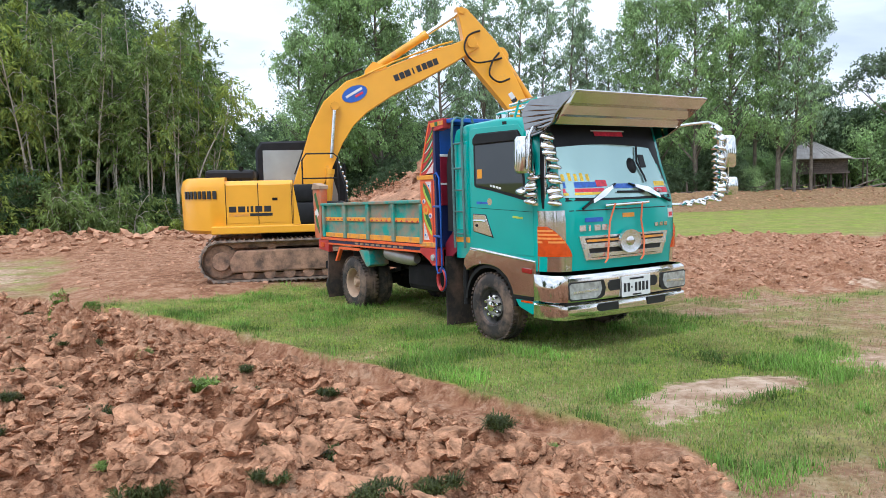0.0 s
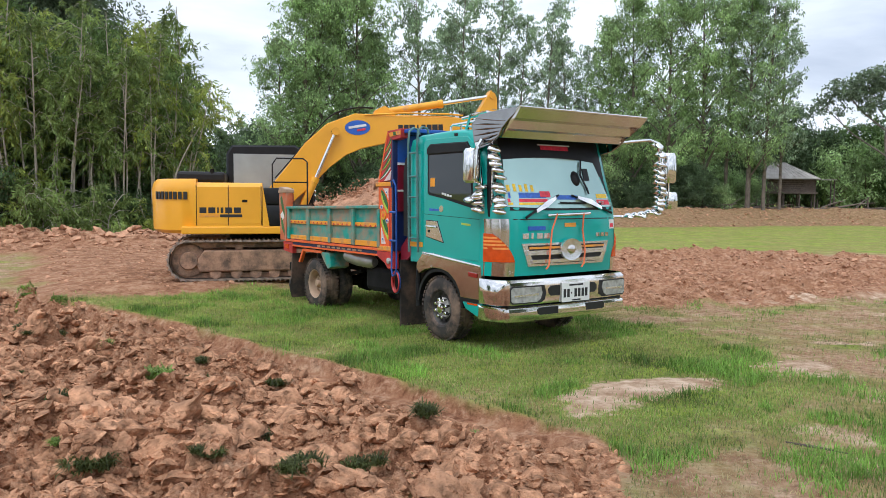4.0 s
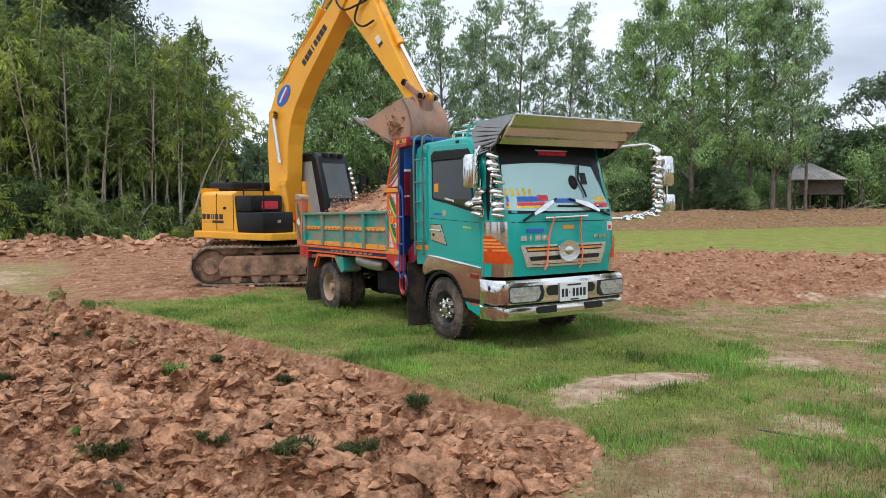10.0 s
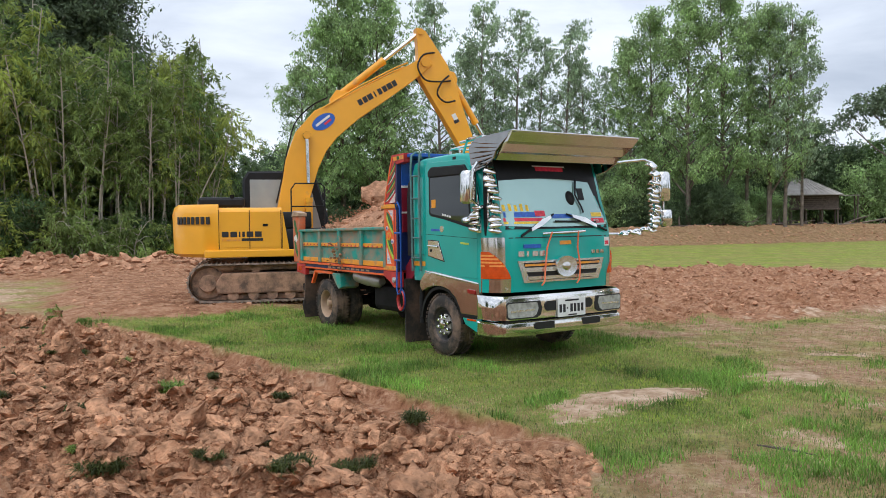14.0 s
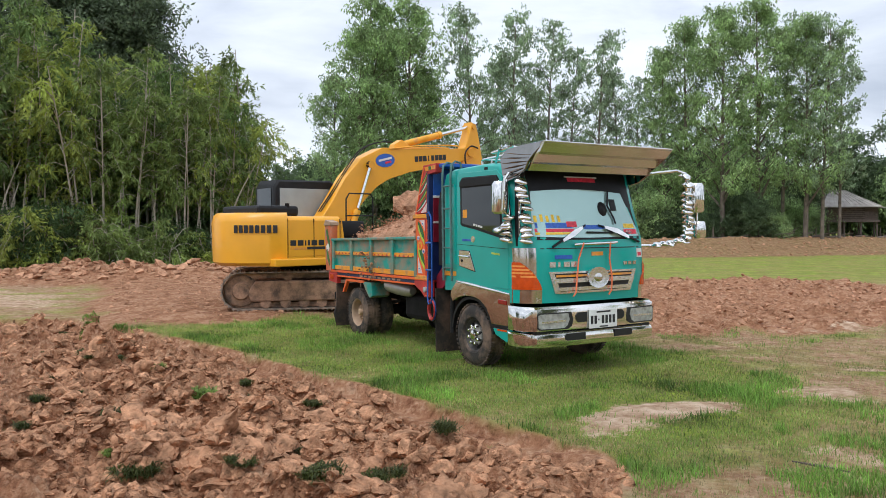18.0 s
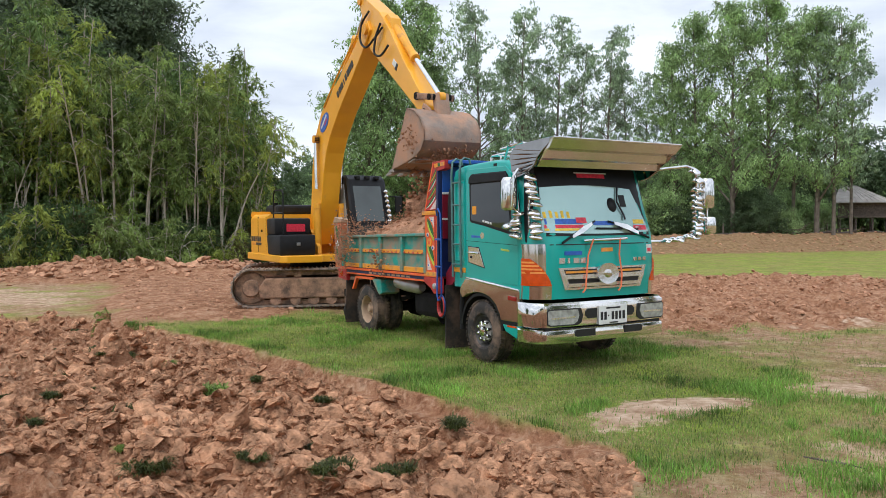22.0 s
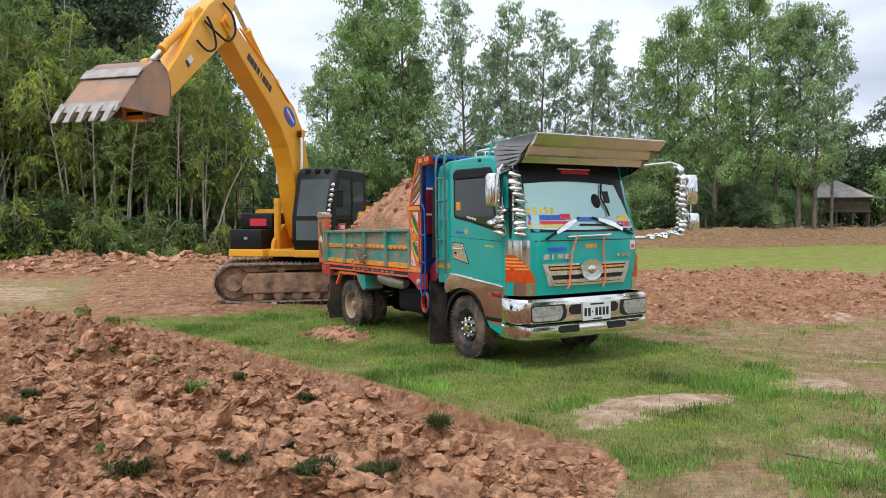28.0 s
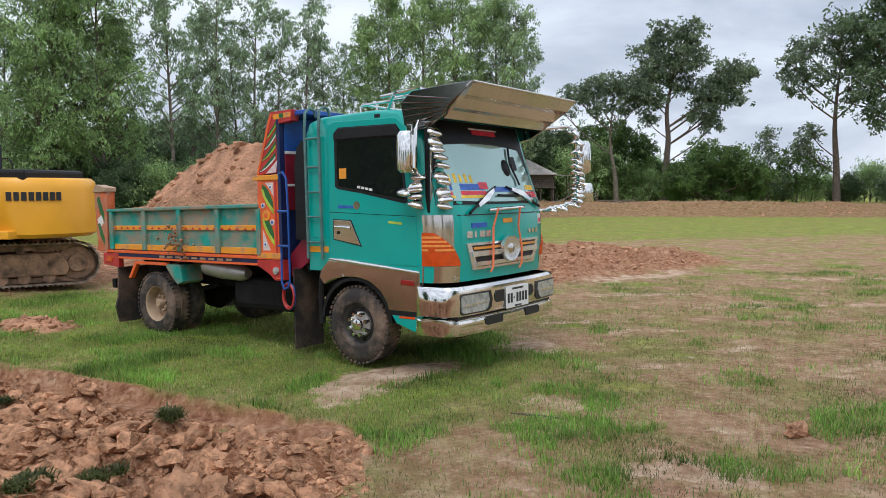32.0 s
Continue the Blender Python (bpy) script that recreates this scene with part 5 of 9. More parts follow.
# thicket on the bank behind the digger: bearing, top
for row, (d0, n_) in enumerate(((33.0, 17), (35.5, 18), (38.5, 17))):
    for k in range(n_):
        b = -37.5 + 19.6 * (k + 0.5 + rngt.uniform(-0.4, 0.4)) / n_
        top = float(np.interp(b, [-38, -31, -28, -25, -22, -20, -18.6, -17.4], [10.8, 10.6, 9.4, 8.7, 9.0, 9.0, 8.2, 6.6])) * rngt.uniform(0.80, 1.07) + 0.2 * row
        grow(bamb, b, d0 + rngt.uniform(-0.9, 0.9), top, THICK, "tree", "thicket trees")
for k in range(40):
    b = -37.5 + 20.5 * k / 40 + rngt.uniform(-0.3, 0.3)
    grow(shrub[1:] if k % 3 else shrub, b, 32.4 + rngt.uniform(-1.2, 2.4), 0.7 + rngt.uniform(0.4, 2.0) * rngt.uniform(0.3, 1.0), "tangled shrub at the foot of the thicket", "shrub", "thicket shrubs")
for b, d, top in ((-29.9, 31.2, 2.7), (-27.0, 31.0, 2.3), (-24.6, 30.8, 2.1), (-33.2, 31.5, 2.6), (-35.6, 31.4, 2.3), (-21.4, 31.2, 1.7), (-31.4, 31.8, 2.0), (-26.0, 32.2, 2.9)):
    grow(weeping, b, d, top, "yellow-green drooping shrub at the edge of the thicket", "shrub", "thicket shrubs")
# bare pale stems that lean out of the thicket: bearing, height, lean to the side in metres
for k, (b, h, over) in enumerate(((-35.9, 3.9, 0.4), (-34.4, 3.4, 1.1), (-32.9, 3.0, -0.3), (-31.2, 4.4, 0.2), (-29.1, 5.4, -0.2), (-28.2, 4.8, -0.1), (-27.2, 4.2, 0.8), (-26.4, 3.4, 0.1), (-24.5, 3.0, 0.2), (-23.0, 3.2, 0.1), (-22.0, 5.6, 0.9), (-21.2, 3.4, 1.1), (-20.6, 3.6, 1.7), (-37.0, 4.2, -0.5), (-33.6, 2.6, 0.6))):
    d = 31.9 + 0.25 * (k % 4)
    x, y = -0.1 + d * math.sin(radians(b)), -0.8 + d * math.cos(radians(b))
    z, h = height_at(x, y) - 0.1, h + 0.8
    o = part("bare_stem", tube(bend([(0, 0, 0), (over * 0.25 + 0.05, 0.05, h * 0.33), (over * 0.6 - 0.05, 0.1, h * 0.68), (over, 0.1, h)]), [0.055 - 0.040 * q / 15 for q in range(16)], 6), M["bark_bright"], smooth=True)
    o.matrix_basis = pose(x, y, z, 0, 0, -b)
    tagged(o, "pale bare stem leaning out of the thicket", "stem", "bare stems")
fallen = part("fallen_stem", tube(bend([(0, 0, 0.25), (1.2, -0.3, 0.75), (2.6, -0.4, 1.05), (3.6, -0.5, 1.0)]), [0.035 - 0.022 * q / 15 for q in range(16)], 6), M["bark_bright"], smooth=True)
fallen.matrix_basis = pose(-17.3, 25.9, height_at(-17.3, 25.9), 0, 0, 28)
tagged(fallen, "pale broken stem leaning across the shrubs", "stem")
for b, d, top in ((-36.5, 48, 15.0), (-33.6, 50, 15.4), (-31.4, 49, 15.6), (-29.2, 49, 16.2), (-27.4, 50, 16.8), (-26.0, 49, 15.4), (-24.6, 51, 12.6)):
    grow(tallt, b, d, top, "tall dark tree behind the thicket", "tree", "dark trees")
for b, top in ((-16.2, 6.2), (-15.0, 5.4), (-13.8, 6.0)):
    grow(darkt, b, 60, top, HEDGE, "tree", "far hedge trees")
# undergrowth whose dark leaves also stand in for shade in the thicket's gaps
for k in range(18):
    grow(hedge, -37.5 + 19.0 * k / 18 + rngt.uniform(-0.4, 0.4), 39.5 + rngt.uniform(-1, 1), rngt.uniform(4.6, 6.2), "dark undergrowth bush inside the thicket", "bush", "thicket bushes")
# unseen trees added behind the viewer, to darken what the chrome reflects
for k in range(22):
    grow(broad if k % 3 else hedge, 78 + 204 * k / 21, 48 + rngt.uniform(-6, 6), rngt.uniform(7.5, 12.0), "leafy tree on the far side of the field", "tree", "field edge trees")
# leafy clump, then a row of thin trees, then a second clump
for b, d, top in ((-12.1, 50, 11.5), (-10.4, 49, 14.0), (-9.2, 50, 16.6), (-7.9, 51, 14.6), (-6.5, 50, 16.3), (-5.2, 51, 12.2)):
    grow(broad, b, d, top, CLUMP, "tree", "field edge trees")
for b, d, top in ((-2.0, 50, 15.6), (-0.8, 52, 13.6), (0.9, 50, 15.0), (2.2, 52, 12.6), (3.4, 50, 14.6), (5.0, 51, 13.0), (6.8, 50, 13.8), (8.4, 51, 11.6), (9.6, 52, 11.2)):
    grow(euc, b, d, top, AIRY, "tree", "field edge trees")
for b, d, top in ((11.6, 50, 12.4), (12.9, 50, 14.4), (15.4, 49, 14.8), (17.6, 50, 15.4), (20.6, 50, 14.0)):
    grow(broad, b, d, top, CLUMP, "tree", "field edge trees")
for b, d, top in ((19.2, 51, 14.4), (21.6, 50, 13.6), (22.6, 51, 12.2)):
    grow(euc, b, d, top, AIRY, "tree", "field edge trees")
# undergrowth and hedge between the trunks and beyond
for k in range(30):
    b = -14.0 + 41.0 * k / 30 + rngt.uniform(-0.5, 0.5)
    if 21.0 < b < 27.5:
        continue
    grow(shrub[:1], b, 54 + rngt.uniform(-2, 3), rngt.uniform(2.4, 4.4), "low green bush under the trees", "bush", "far bushes")
for k in range(34):
    b = -14.5 + 43.0 * k / 34 + rngt.uniform(-0.4, 0.4)
    grow(hedge, b, (66 if 20.0 < b < 28.5 else 60) + rngt.uniform(-2, 2), (5.6 if b < 12 else 6.2) * rngt.uniform(0.75, 1.15), "dense dark bush in the far hedge line", "bush", "far hedge bushes")
for k in range(20):
    b = -14.0 + 44.0 * k / 20 + rngt.uniform(-0.5, 0.5)
    if b < 27.0:
        grow(darkt, b, 68 + rngt.uniform(-3, 3), (6.6 if b < 22 else 8.0) * rngt.uniform(0.75, 1.15), HEDGE, "tree", "far hedge trees")
for b, d, top in ((46.6, 63, 16.0), (49.5, 66, 15.0)):
    grow(darkt, b, d, top, DARK, "tree", "dark trees")
stand(lobed_tree("forked_tree", 701, [(0, 0), (0.1, 3.0), (0.25, 5.5), (0.1, 8.0), (0.6, 11.0), (0.8, 13.6)], 0.34,
                 [(1.8, 14.1, 1.2), (-0.2, 14.0, 1.3), (-1.5, 12.8, 1.3), (1.5, 12.0, 1.7), (-0.5, 11.3, 1.7), (-2.2, 10.3, 1.3), (-1.1, 8.9, 1.3), (-1.6, 7.3, 0.9), (1.2, 10.0, 1.2),
                  (5.0, 10.6, 1.5), (6.0, 11.0, 1.1), (3.7, 9.1, 1.5), (3.1, 7.5, 1.3), (5.0, 8.8, 1.2), (3.8, 6.5, 0.9)], 0.24, M["leaf_open"], M["bark_dark"], 40, 5.6),
      32.5, 69, "tall dark forked tree with an open grey-green crown and bare trunk", "tree", "dark trees")
stand(lobed_tree("spreading_tree", 702, [(0.4, 0), (0.25, 2.4), (-0.2, 5.4), (0.1, 8.6)], 0.26,
                 [(-3.0, 9.0, 1.2), (-1.6, 9.6, 1.2), (-0.2, 10.0, 1.3), (1.1, 9.5, 1.2), (-4.3, 7.9, 0.9), (2.2, 8.5, 1.0), (-1.0, 8.2, 1.1), (0.8, 8.0, 0.9)], 0.24, M["leaf_open"], M["bark_pale"], 40, 5.4),
      28.9, 68, "grey-barked tree with a flat spreading crown", "tree", "dark trees")
stand(lobed_tree("round_tree", 703, [(0, 0), (0.1, 1.5), (0, 3.2), (0.1, 4.6)], 0.22,
                 [(-3.0, 4.0, 1.9), (-1.2, 5.7, 1.7), (1.0, 5.9, 1.8), (3.0, 4.8, 1.8), (4.3, 3.2, 1.4), (-3.8, 2.4, 1.4), (0.0, 3.6, 2.0), (2.0, 2.2, 1.7), (-1.5, 1.8, 1.5)], 0.22, M["leaf_bush"], M["bark_dark"], 44, 6.5),
      28.0, 72, "dense round green tree behind the wooden hut", "tree", "far bushes")
stand(lobed_tree("leafy_bush", 704, [(0, 0), (0.1, 0.8), (0, 1.8), (0.1, 3.0)], 0.10,
                 [(-2.0, 2.0, 1.7), (0.0, 3.3, 1.8), (1.9, 2.8, 1.8), (3.2, 2.4, 1.2), (-3.0, 1.6, 1.1), (0.3, 1.4, 1.6), (3.0, 1.3, 1.2), (-0.8, 4.3, 0.9), (-2.6, 0.9, 1.0), (1.6, 4.0, 0.7)], 0.22, M["leaf_bush"], M["bark_dark"], 44, 6.5),
      35.6, 66, "broad green bush beside the forked tree", "bush", "far bushes")
stand(lobed_tree("leafy_bush", 705, [(0, 0), (0.1, 1.5), (0, 3.0), (0.05, 5.4)], 0.08,
                 [(0.0, 5.6, 0.5), (-0.3, 4.6, 0.6), (0.3, 3.6, 0.8), (-0.5, 2.4, 0.9), (0.7, 1.7, 1.0), (-0.9, 1.1, 0.8)], 0.20, M["leaf_open"], M["bark_dark"]),
      39.2, 68, "slim creeper-covered tree beyond the field", "tree", "far bushes")
stand(lobed_tree("leafy_bush", 706, [(0, 0), (0.1, 1.0), (0, 2.2), (0.05, 3.2)], 0.09,
                 [(-0.8, 3.6, 1.0), (0.5, 4.0, 0.9), (1.4, 3.0, 1.1), (-1.2, 2.2, 1.0), (0.4, 1.8, 1.2)], 0.20, M["leaf_bush"], M["bark_dark"], 40, 6.0),
      41.0, 70, "small green tree beyond the field", "tree", "far bushes")
stand(lobed_tree("forked_tree", 707, [(0, 0), (-0.1, 3.0), (-0.3, 6.0), (-0.2, 9.0), (0.1, 12.0)], 0.32,
                 [(-3.3, 10.7, 1.4), (-2.6, 12.1, 1.3), (-1.0, 12.9, 1.4), (-3.0, 9.1, 1.2), (0.5, 11.6, 1.7), (2.0, 10.5, 1.5), (-1.0, 10.0, 1.3), (-2.1, 5.6, 1.0), (-2.5, 4.5, 0.9), (1.5, 8.5, 1.3), (0.6, 13.6, 1.2)], 0.24, M["leaf_open"], M["bark_dark"]),
      43.4, 69, "tall dark tree with an open grey-green crown", "tree", "dark trees")
for b, d, top in ((33.6, 74, 3.4), (37.4, 70, 3.2), (38.4, 72, 2.9), (42.2, 71, 3.0), (30.7, 66, 3.4), (26.5, 64, 5.4), (31.5, 73, 4.6), (29.8, 66, 3.2), (27.4, 67, 4.8), (36.6, 67, 3.4), (33.9, 66, 2.4)):
    grow(shrub[:1], b, d, top, "round green bush beyond the field", "bush", "far bushes")
for k in range(26):
    b = 26.0 + 34.0 * k / 26 + rngt.uniform(-0.5, 0.5)
    grow(hedge if k % 3 else shrub[:1], b, 77 + rngt.uniform(-4, 4), rngt.uniform(2.7, 4.3), "dense dark bush in the far hedge line", "bush", "far hedge bushes")
for k in range(46):
    b = -13.0 + 42.0 * (k + rngt.uniform(-0.4, 0.4)) / 46
    if b < 18.8:
        grow(hedge if k % 5 else shrub[:1], b, 48.5 + rngt.uniform(-1.0, 2.5), rngt.uniform(1.9, 3.6), "low dark bush among the trunks on the bank", "bush", "bank bushes")

# ---- dump truck: x forward from the front axle, y to its left, z up ----


def build_wheel(name, dual, parent):
    """A wheel about its own hub; the outer face looks to -y."""
    root = new(name)
    root.parent = parent
    w = 0.115
    for k, y0 in enumerate((0.0, 0.27) if dual else (0.0,)):
        prof = [(0.215, y0 - w + 0.02), (0.24, y0 - w - 0.005), (0.33, y0 - w - 0.012), (0.385, y0 - w + 0.01), (0.405, y0 - w + 0.035), (0.412, y0 - 0.04), (0.404, y0 - 0.035), (0.404, y0 - 0.02), (0.412, y0 - 0.015), (0.412, y0 + 0.015),
                (0.404, y0 + 0.02), (0.404, y0 + 0.035), (0.412, y0 + 0.04), (0.405, y0 + w - 0.035), (0.385, y0 + w - 0.01), (0.33, y0 + w + 0.012), (0.24, y0 + w), (0.215, y0 + w - 0.02)]
        t = part("tyre", lathe(prof, 40, caps=False), M["tyre"], root, "dusty black truck tyre", smooth=True)
        if k == 0:
            bm = None
            for i in range(44):
                a = 2 * math.pi * i / 44
                for s in (-1, 1):
                    b2 = box(-0.016, 0.016, -0.03, 0.03, -0.012, 0.010)
                    b2.transform(pose(0.408 * math.cos(a + s * 0.03), s * 0.082, 0.408 * math.sin(a + s * 0.03), 0, 90 - math.degrees(a), 0))
                    bm = join(bm, b2)
            tagged(part("tread_ring", bm, M["tyre"], t), kind="stuff")
    if dual:
        rim = part("rim", lathe([(0.05, 0.02), (0.10, 0.0), (0.15, 0.045), (0.19, 0.03), (0.205, -0.06), (0.215, -0.10), (0.235, -0.115), (0.235, 0.1), (0.05, 0.1)], 32), M["rim"], root, "tan dusty dished rim", smooth=True)
        part("hub", lathe([(0.0, -0.09), (0.045, -0.09), (0.055, -0.07), (0.06, 0.0), (0.10, 0.01), (0.10, 0.05), (0.0, 0.05)], 18), M["rim"], rim, smooth=True)
        r_n, y_n, mm = 0.10, 0.0, M["rim"]
    else:
        rim = part("rim", lathe([(0.04, -0.05), (0.13, -0.055), (0.155, -0.03), (0.18, -0.03), (0.205, -0.085), (0.235, -0.11), (0.235, 0.09), (0.04, 0.09)], 32), M["rim_dark"], root, "dark steel front rim", smooth=True)
        part("hub", lathe([(0.0, -0.135), (0.03, -0.135), (0.06, -0.125), (0.07, -0.09), (0.075, -0.05), (0.0, -0.04)], 20), M["chrome"], rim, "polished hub cap", smooth=True)
        part("hub_flange", lathe([(0.0, -0.075), (0.10, -0.08), (0.135, -0.07), (0.14, -0.05), (0.0, -0.04)], 24), M["silver"], rim, "worn steel hub flange", smooth=True)
        for i in range(8):
            a = 2 * math.pi * i / 8
            part("hand_hole", lathe([(0.0, -0.062), (0.022, -0.062), (0.022, -0.03), (0.0, -0.03)], 10, center=(0.175 * math.cos(a), 0.02, 0.175 * math.sin(a))), M["grille"], rim)
        r_n, y_n, mm = 0.115, -0.08, M["chrome"]
    for i in range(8):
        a = 2 * math.pi * i / 8 + 0.3
        part("wheel_nut", lathe([(0.0, y_n - 0.05), (0.018, y_n - 0.05), (0.025, y_n - 0.035), (0.025, y_n + 0.02), (0.0, y_n + 0.02)], 6, center=(r_n * math.cos(a), 0, r_n * math.sin(a))), mm, rim)
    return root


AXLE_PARTS = ("rear_axle", "differential", "leaf_spring", "fender_strut", "rear_fender")


def full_length(name, p):
    """From the short drawing of the truck to its true wheelbase, bed length and heights."""
    if name.startswith(AXLE_PARTS) and p[0] < -1.5:
        x = p[0] - 0.40
    else:
        x = float(np.interp(p[0], [-4.5, -4.16, -1.62, -1.18, -0.70], [-4.90, -4.54, -1.515, -1.085, -0.70])) if p[0] < -0.70 else p[0]
    z = float(np.interp(p[2], [0.0, 0.84, 1.085, 1.42, 1.745, 2.07, 2.545, 2.9], [0.0, 0.84, 1.06, 1.39, 1.70, 1.99, 2.50, 2.81]))
    return x, p[1], z


def lengthen(tk):
    """Draws the truck's parts out to full length; a part with a place of its own is moved whole."""
    done = set()
    for ob in tk.children_recursive:
        if ob.data is None or ob.parent.name.startswith(("wheel", "rim", "tyre", "hub")):
            continue
        if ob.matrix_basis.translation.length > 0.5 and not ob.name.startswith("side_mirror"):
            m = ob.matrix_basis.copy()
            m.translation = full_length(ob.name, m.translation)
            ob.matrix_basis = m
        elif ob.data.name not in done:
            done.add(ob.data.name)
            for v in ob.data.vertices:
                v.co = full_length(ob.name, v.co)


def build_truck():
    tk = thing("dump_truck", "teal and chrome dump truck with painted tipper bed, loaded with soil", "truck")
    wheels = []
    for x, y, dual, turn in ((0.0, -0.90, False, 0), (0.0, 0.90, False, 180), (-3.55, -0.90, True, 0), (-3.55, 0.90, True, 180)):
        w = build_wheel("wheel", dual, tk)
        w.matrix_basis = pose(x, y, 0.405, 0, 0, turn)
        wheels.append((w, pose(x, y, 0.405, 0, 0, turn)))
    # chassis
    for y in (-0.43, 0.35):
        part("chassis_rail", box(-4.25, 1.0, y, y + 0.08, 0.62, 0.86, 0.01), M["dark"], tk)
    for x in (-4.2, -2.2, -1.3, -0.4):
        part("cross_member", box(x, x + 0.1, -0.36, 0.36, 0.66, 0.82), M["dark"], tk)
    part("front_axle", tube([(0, -0.8, 0.4), (0, 0.8, 0.4)], 0.055, 10), M["dark"], tk)
    part("rear_axle", tube([(-3.15, -0.8, 0.41), (-3.15, -0.2, 0.42), (-3.15, 0.2, 0.42), (-3.15, 0.8, 0.41)], [0.07, 0.09, 0.09, 0.07], 12), M["dark"], tk)
    part("differential", lathe([(0.0, -0.2), (0.14, -0.17), (0.2, 0.0), (0.14, 0.17), (0.0, 0.2)], 18, center=(-3.15, 0, 0.42)), M["dark"], tk, smooth=True)
    for y in (-0.55, 0.48):
        part("leaf_spring", prism([(-3.85, 0.62), (-3.15, 0.47), (-2.45, 0.62), (-2.45, 0.67), (-3.15, 0.54), (-3.85, 0.67)], y, y + 0.07), M["dark"], tk)
        part("leaf_spring", prism([(-0.6, 0.56), (0, 0.44), (0.65, 0.56), (0.65, 0.60), (0, 0.5), (-0.6, 0.60)], y, y + 0.07), M["dark"], tk)
    part("drive_shaft", tube([(-0.2, 0, 0.62), (-3.0, 0, 0.46)], 0.045, 10), M["dark"], tk)
    part("gearbox", box(-0.7, 0.6, -0.25, 0.25, 0.42, 0.95, 0.06), M["dark"], tk)
    part("air_tank", tube([(-2.62, -0.86, 0.93), (-2.55, -0.86, 0.93), (-2.3, -0.86, 0.89), (-2.0, -0.86, 0.86), (-1.93, -0.86, 0.86)], [0.07, 0.125, 0.12, 0.10, 0.06], 16), M["silver"], tk, "dented silver tank under the bed", smooth=True)
    part("battery_box", box(-1.75, -1.1, 0.35, 0.9, 0.45, 0.85, 0.03), M["dark"], tk)
    part("fuel_tank", box(-2.2, -1.25, -0.85, -0.4, 0.42, 0.80, 0.08), M["dark"], tk)
    # cab shell: side outline drawn across with rounded front corners
    def cab_section(y, front, shrink):
        prof = [(-0.68, 0.98), (-0.68, 2.50), (-0.60, 2.64), (-0.42, 2.69), (0.30, 2.71), (0.72, 2.67), (0.90, 2.56), (1.05, 2.16), (1.20, 1.72), (1.225, 1.50), (1.225, 1.15), (1.21, 0.90), (0.62, 0.90), (0.52, 1.02), (0.2, 1.08), (-0.2, 1.06), (-0.36, 0.98)]
        out = []
        for x, z in prof:
            k = max(0.0, min(1.0, (x - 0.55) / 0.5))
            xx = x - front * k
            zz = z - shrink * (1.0 if z > 2.6 else 0.4 if z > 2.4 else 0)
            if x < -0.6:
                xx = x + shrink * 0.6
            out.append((xx, y, zz))
        return out
    half = [(0.0, 0.0, 0.0), (0.4, 0.008, 0), (0.75, 0.032, 0), (0.89, 0.065, 0), (0.96, 0.13, 0.008), (1.01, 0.22, 0.02), (1.033, 0.30, 0.035), (1.04, 0.34, 0.055)]
    stations = [(-y, f, d) for y, f, d in half[:0:-1]] + half
    cab = part("cab", loft([cab_section(*s) for s in stations]), M["teal"], tk, "glossy teal truck cab", smooth=True)

    def front_x(y, z):
        """How far forward the cab's front lies at a height."""
        prof = [(0.90, 1.21), (1.15, 1.225), (1.50, 1.225), (1.72, 1.20), (2.16, 1.05), (2.56, 0.90), (2.67, 0.72)]
        x = float(np.interp(z, [p[0] for p in prof], [p[1] for p in prof]))
        f = float(np.interp(abs(y), [h[0] for h in half], [h[1] for h in half]))
        return x - f * max(0.0, min(1.0, (x - 0.55) / 0.5))

    def skin(y0, y1, z0, z1, out, ny=10, nz=6, trim=None):
        """A panel that follows the cab's front, out metres proud of it, with a closed back."""
        bm = bmesh.new()
        def at(u, v, o):
            za, zb = z0(u) if callable(z0) else z0, z1(u) if callable(z1) else z1
            z = za + (zb - za) * v
            ya, yb = (y0(v), y1(v)) if callable(y0) else (y0, y1)
            y = ya + (yb - ya) * u
            return (front_x(y, z) + o, y, z)
        grids = []
        for o in (out, -0.012):
            grids.append([[bm.verts.new(at(i / ny, j / nz, o)) for i in range(ny + 1)] for j in range(nz + 1)])
        for g in grids:
            for j in range(nz):
                for i in range(ny):
                    bm.faces.new((g[j][i], g[j][i + 1], g[j + 1][i + 1], g[j + 1][i]))
        a, b = grids
        rim = [(0, i) for i in range(ny)] + [(j, ny) for j in range(nz)] + [(nz, i) for i in range(ny, 0, -1)] + [(j, 0) for j in range(nz, 0, -1)]
        for p, q in zip(rim, rim[1:] + rim[:1]):
            bm.faces.new((a[p[0]][p[1]], a[q[0]][q[1]], b[q[0]][q[1]], b[p[0]][p[1]]))
        return bm

    # black surround; its deep band above the glass also stands in for visor shadow
    ws = part("windscreen_surround", skin(lambda v: -0.985 + 0.06 * v, lambda v: 0.985 - 0.06 * v, 1.70, 2.56, 0.006, 14, 8), M["black"], cab, "black windscreen surround", smooth=True)
    part("windscreen", skin(lambda v: -0.90 + 0.09 * v, lambda v: 0.87 - 0.20 * v, lambda u: 1.745 - 0.02 * math.sin(math.pi * u), lambda u: 2.315 + 0.035 * math.sin(math.pi * u), 0.011, 14, 8), M["glass_ws"], cab, "windscreen with reflective teal film", smooth=True)
